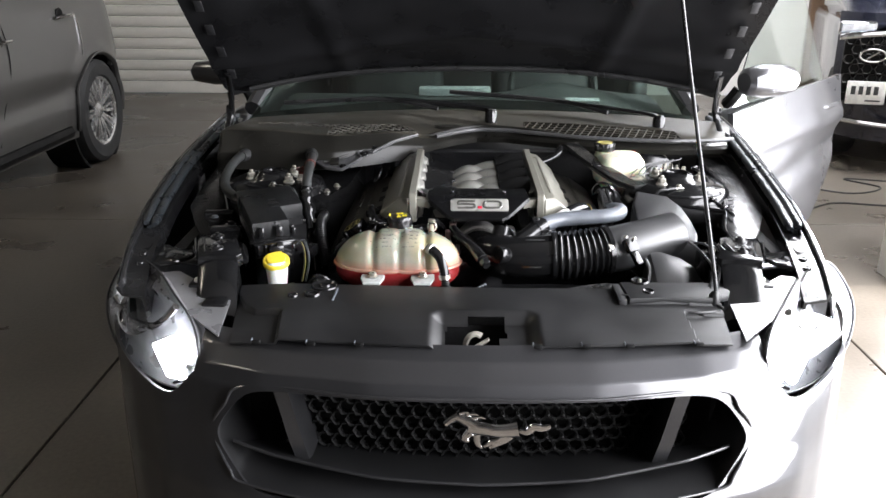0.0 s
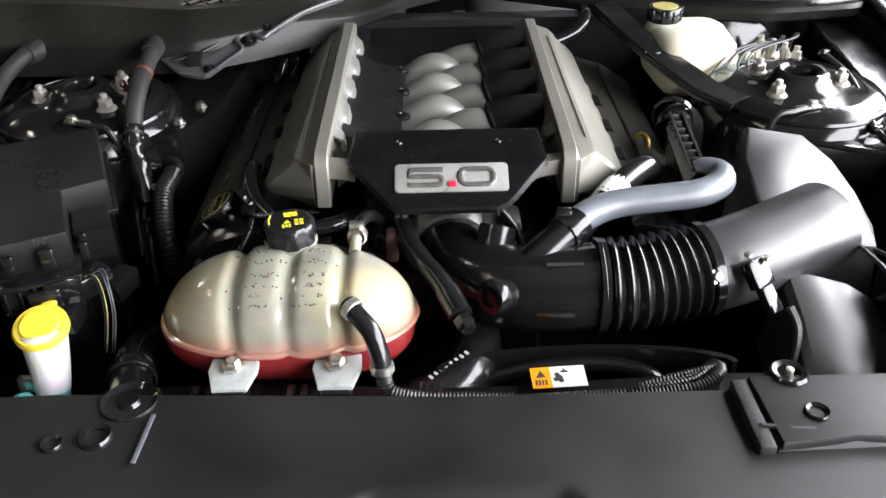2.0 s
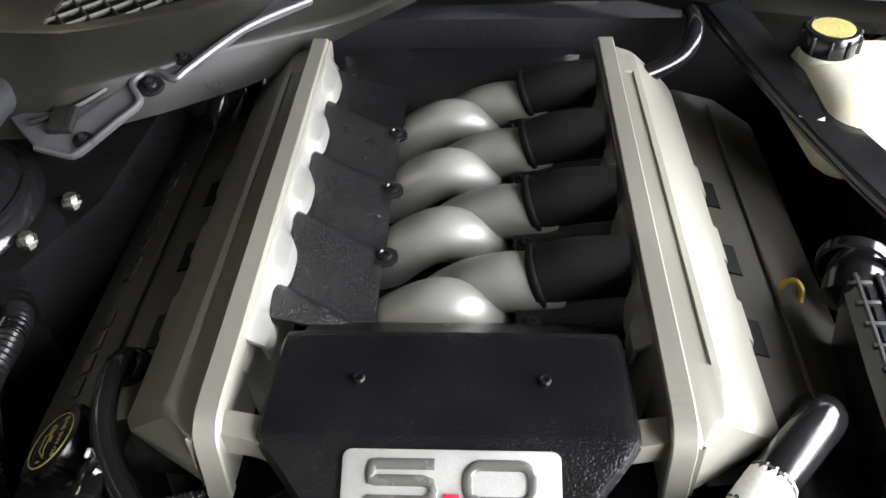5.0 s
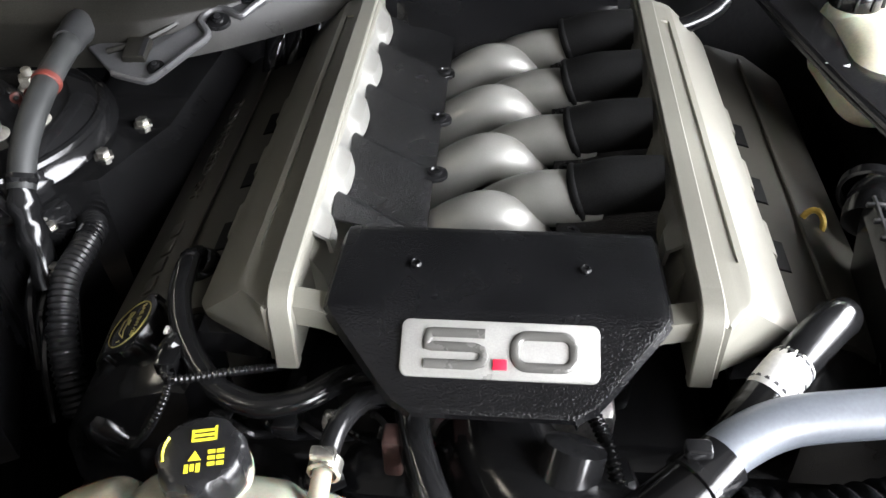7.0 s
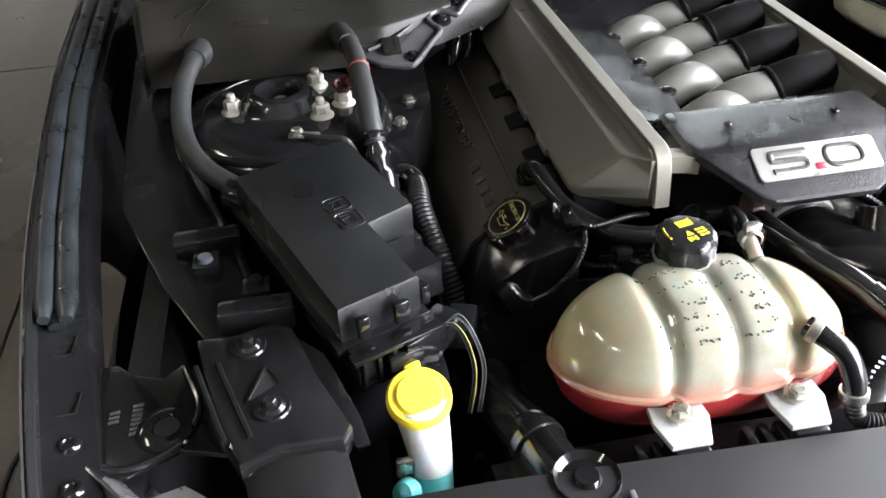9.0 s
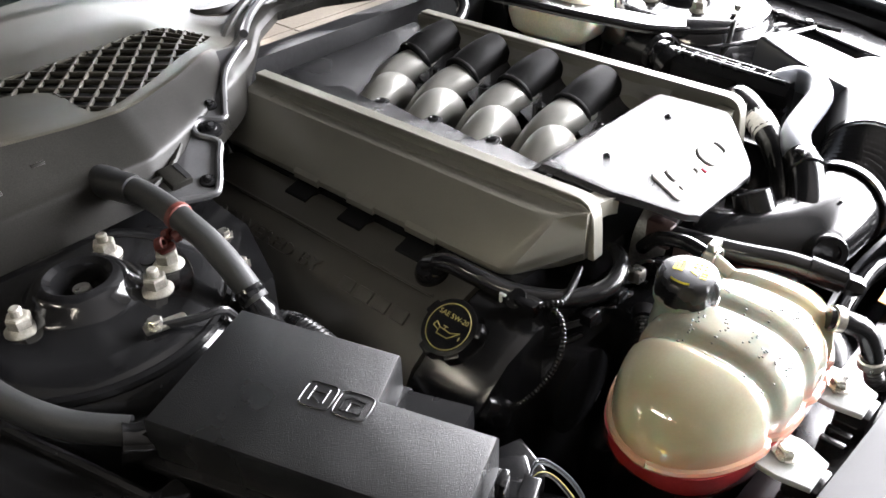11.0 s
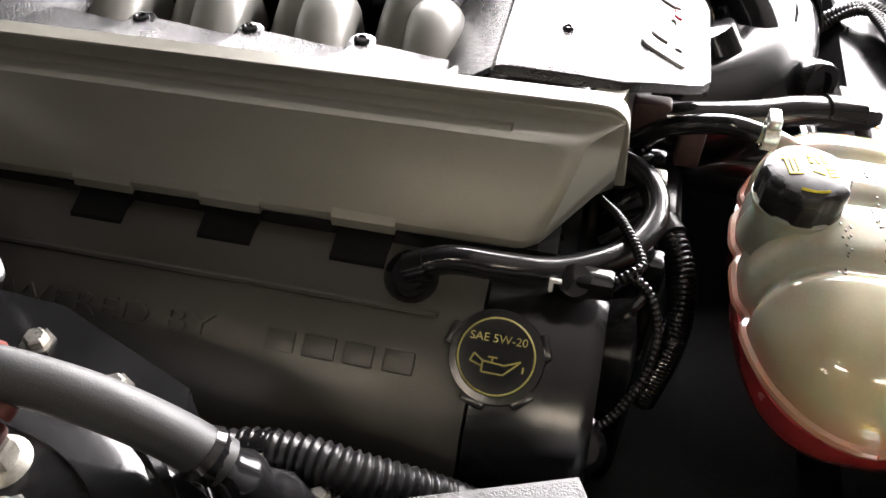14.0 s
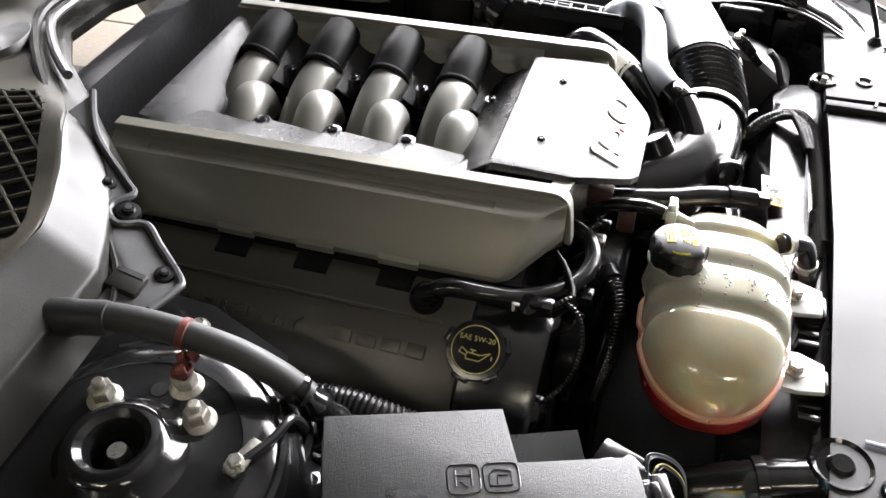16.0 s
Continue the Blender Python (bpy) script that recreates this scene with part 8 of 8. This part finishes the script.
for k in range(8):
    p = V(0.113, 1.81, 0.8138).lerp(V(0.072, 1.7815, 0.8035), k / 7)
    part("print_bar", moved(rbox((-0.0017, -0.0028, 0), (0.0017, 0.0028, 0.0007), 0), turn_to(p, (0.1, -0.3, 1), 35)), M_LIGHTGREY, rh)
fp = thing("vapour_pipe", (0.07, 1.87, 0.88), "black pipe with grey sleeve towards the radiator", "hose")
part("pipe", tube([(0.038, 1.965, 0.895), (0.046, 1.93, 0.895), (0.062, 1.89, 0.892), (0.083, 1.852, 0.888), (0.1, 1.815, 0.88)], 0.0125, 12, 5), M_HOSE, fp)
part("sleeve", tube([(0.092, 1.833, 0.885), (0.106, 1.8, 0.876)], 0.0142, 12, 1), M_EDP, fp)
part("clip", joined(lathe([(0, 0), (0.011, 0), (0.011, 0.012), (0.008, 0.018), (0, 0.018)], 6, (0.108, 1.797, 0.874), (0.35, -0.85, -0.25)), rbox((0.112, 1.785, 0.866), (0.121, 1.793, 0.88), 0.002)), M_GLOSSBLK, fp)
part("rear_piece", joined(rbox((0.03, 1.96, 0.88), (0.046, 1.99, 0.91), 0.003), rbox((0.02, 1.93, 0.86), (0.034, 1.95, 0.9), 0.003)), M_BROWN, fp, "brown plastic clip")
fr = thing("front_harness", (0.28, 1.72, 0.82), "ribbed black harness lying behind the cover", "wiring loom")
part("harness", ribbed([(0.1, 1.708, 0.83), (0.2, 1.709, 0.832), (0.3, 1.713, 0.834), (0.352, 1.722, 0.836), (0.378, 1.742, 0.836), (0.386, 1.775, 0.815), (0.388, 1.8, 0.78)], 0.0085, 0.004, 0.09), M_RUBBER, fr)
for k in range(3):
    part("cable", ribbed([(0.38 + 0.007 * k, 1.795, 0.79), (0.372 + 0.007 * k, 1.755, 0.834), (0.345, 1.728 + 0.005 * k, 0.84), (0.29, 1.718 + 0.003 * k, 0.836)], 0.0045, 0.004, 0.1, 10), M_RUBBER, fr)
pp = thing("coolant_cross_pipe", (0.25, 1.78, 0.84), "glossy black pipe crossing under the bellows", "hose")
part("pipe", tube([(0.12, 1.8, 0.775), (0.18, 1.806, 0.79), (0.27, 1.81, 0.793), (0.33, 1.8, 0.78), (0.35, 1.79, 0.75)], 0.01, 12, 6), M_GLOSSBLK, pp)
th = thing("throttle_body", (0.1, 1.99, 0.84), "dark throttle body behind the intake elbow", "throttle body")
part("housing", joined(lathe([(0.0, 0), (0.05, 0), (0.054, 0.01), (0.054, 0.04), (0, 0.04)], 28, (0.1, 1.975, 0.85), (0, 1, 0)), rbox((0.14, 1.97, 0.83), (0.19, 2.02, 0.89), 0.008)), M_ALU, th)
part("spring_hose", ribbed([(0.165, 1.985, 0.895), (0.18, 1.95, 0.89), (0.19, 1.92, 0.87)], 0.0055, 0.004, 0.14, 10), M_EDP, th)

# wiring beside the driver's headlight
hb = thing("headlamp_wiring", (0.64, 1.74, 0.85), "black boxes and loose wires behind the headlight", "wiring")
for lo, hi in (((0.6, 1.73, 0.82), (0.66, 1.78, 0.87)), ((0.665, 1.7, 0.8), (0.72, 1.76, 0.86)), ((0.595, 1.8, 0.83), (0.655, 1.87, 0.882)), ((0.61, 1.645, 0.79), (0.66, 1.69, 0.83))):
    part("box", rbox(lo, hi, 0.005), M_BLACK if lo[0] < 0.66 else M_GLOSSBLK, hb)
for k in range(8):
    x = 0.585 + 0.014 * k
    part("wire", tube([(x, 1.9 - 0.01 * k, 0.89), (x + 0.01 * math.sin(k), 1.82, 0.9 + 0.006 * (k % 3)), (x + 0.012, 1.74, 0.885), (x - 0.01, 1.67, 0.86), (x - 0.02, 1.62, 0.83)], 0.0028, 6, 4), (M_RUBBER, M_RUBBER, M_HOSE, M_LIGHTGREY)[k % 4], hb)
part("washer_plate", joined(lathe([(0, 0.004), (0.018, 0.004), (0.02, 0), (0, 0)], 20, (0.69, 1.73, 0.861)), rbox((0.655, 1.84, 0.884), (0.7, 1.9, 0.89), 0.002)), M_ZINC, hb)
for k in range(3):
    bolt(hb, (0.62 + 0.04 * k, 1.755 + 0.01 * k, 0.868), r=0.007)
mb = thing("passenger_lamp_bracket", (-0.44, 1.65, 0.83), "dark brackets and leads behind the headlight", "bracket")
part("bracket", joined(rbox((-0.47, 1.6, 0.78), (-0.42, 1.66, 0.85), 0.006), rbox((-0.52, 1.68, 0.8), (-0.47, 1.72, 0.86), 0.006)), M_GLOSSBLK, mb)
part("button", lathe([(0, 0.008), (0.009, 0.006), (0.011, 0), (0, 0)], 14, (-0.5, 1.7, 0.861)), M_LABEL, mb)

# ---- more hoses and wiring low in the bay ----
bw = thing("braided_hose", (-0.13, 1.93, 0.75), "black braided hose curving down beside the tank", "hose")
part("hose", ribbed([(-0.03, 1.945, 0.83), (-0.05, 1.935, 0.822), (-0.075, 1.928, 0.795), (-0.09, 1.93, 0.755), (-0.1, 1.94, 0.7)], 0.0115, 0.004, 0.05, 14), M_GLOSSBLK, bw)
part("sleeve", tube([(-0.034, 1.943, 0.831), (-0.02, 1.952, 0.832)], 0.0135, 12, 1), M_RUBBER, bw)
wl = thing("tower_wiring", (-0.3, 2.15, 0.85), "tangle of black taped leads beside the tower", "wiring")
for k in range(6):
    x, y, z = -0.365 + 0.012 * k + random.uniform(-0.008, 0.008), 2.175 + random.uniform(-0.03, 0.03), 0.84 + random.uniform(-0.012, 0.012)
    part("lead", tube([(x - 0.03, y + 0.03, z - 0.03), (x - 0.012, y + 0.012, z), (x + random.uniform(-0.01, 0.02), y - 0.03, z + random.uniform(-0.01, 0.012)), (x + 0.012, y - 0.075, z - 0.02), (x + 0.02, y - 0.11, z - 0.07)], random.uniform(0.0025, 0.006), 8, 4), (M_GLOSSBLK, M_RUBBER, M_HOSE)[k % 3], wl)
for p, a in (((-0.345, 2.185, 0.862), 25), ((-0.325, 2.14, 0.85), -30), ((-0.315, 2.235, 0.868), 60)):
    pl = part("plug", moved(joined(rbox((-0.013, -0.009, -0.008), (0.013, 0.009, 0.008), 0.002), rbox((0.01, -0.006, -0.005), (0.024, 0.006, 0.006), 0.002)), Matrix.Translation(p) @ Matrix.Rotation(radians(a), 4, "Z")), M_GLOSSBLK, wl)
    bolt(pl, (p[0], p[1], p[2] + 0.008), r=0.005)
el = thing("engine_front_wiring", (-0.12, 2.0, 0.86), "thin black leads and clips at the engine front", "wiring")
for k in range(7):
    x = -0.15 + 0.03 * k
    part("lead", tube([(x, 2.0, 0.84), (x + 0.01, 1.975, 0.86 + random.uniform(-0.01, 0.015)), (x + 0.03, 1.965, 0.855), (x + 0.045, 1.985, 0.83)], random.uniform(0.002, 0.004), 8, 4), (M_GLOSSBLK, M_RUBBER)[k % 2], el)
for x, z in ((-0.06, 0.87), (0.02, 0.862), (-0.11, 0.872)):
    part("clip", rbox((x - 0.009, 1.956, z - 0.006), (x + 0.009, 1.97, z + 0.008), 0.002), M_GLOSSBLK, el)
part("bright_clip", rbox((-0.03, 1.957, 0.868), (-0.014, 1.972, 0.884), 0.003), M_ZINC, el)
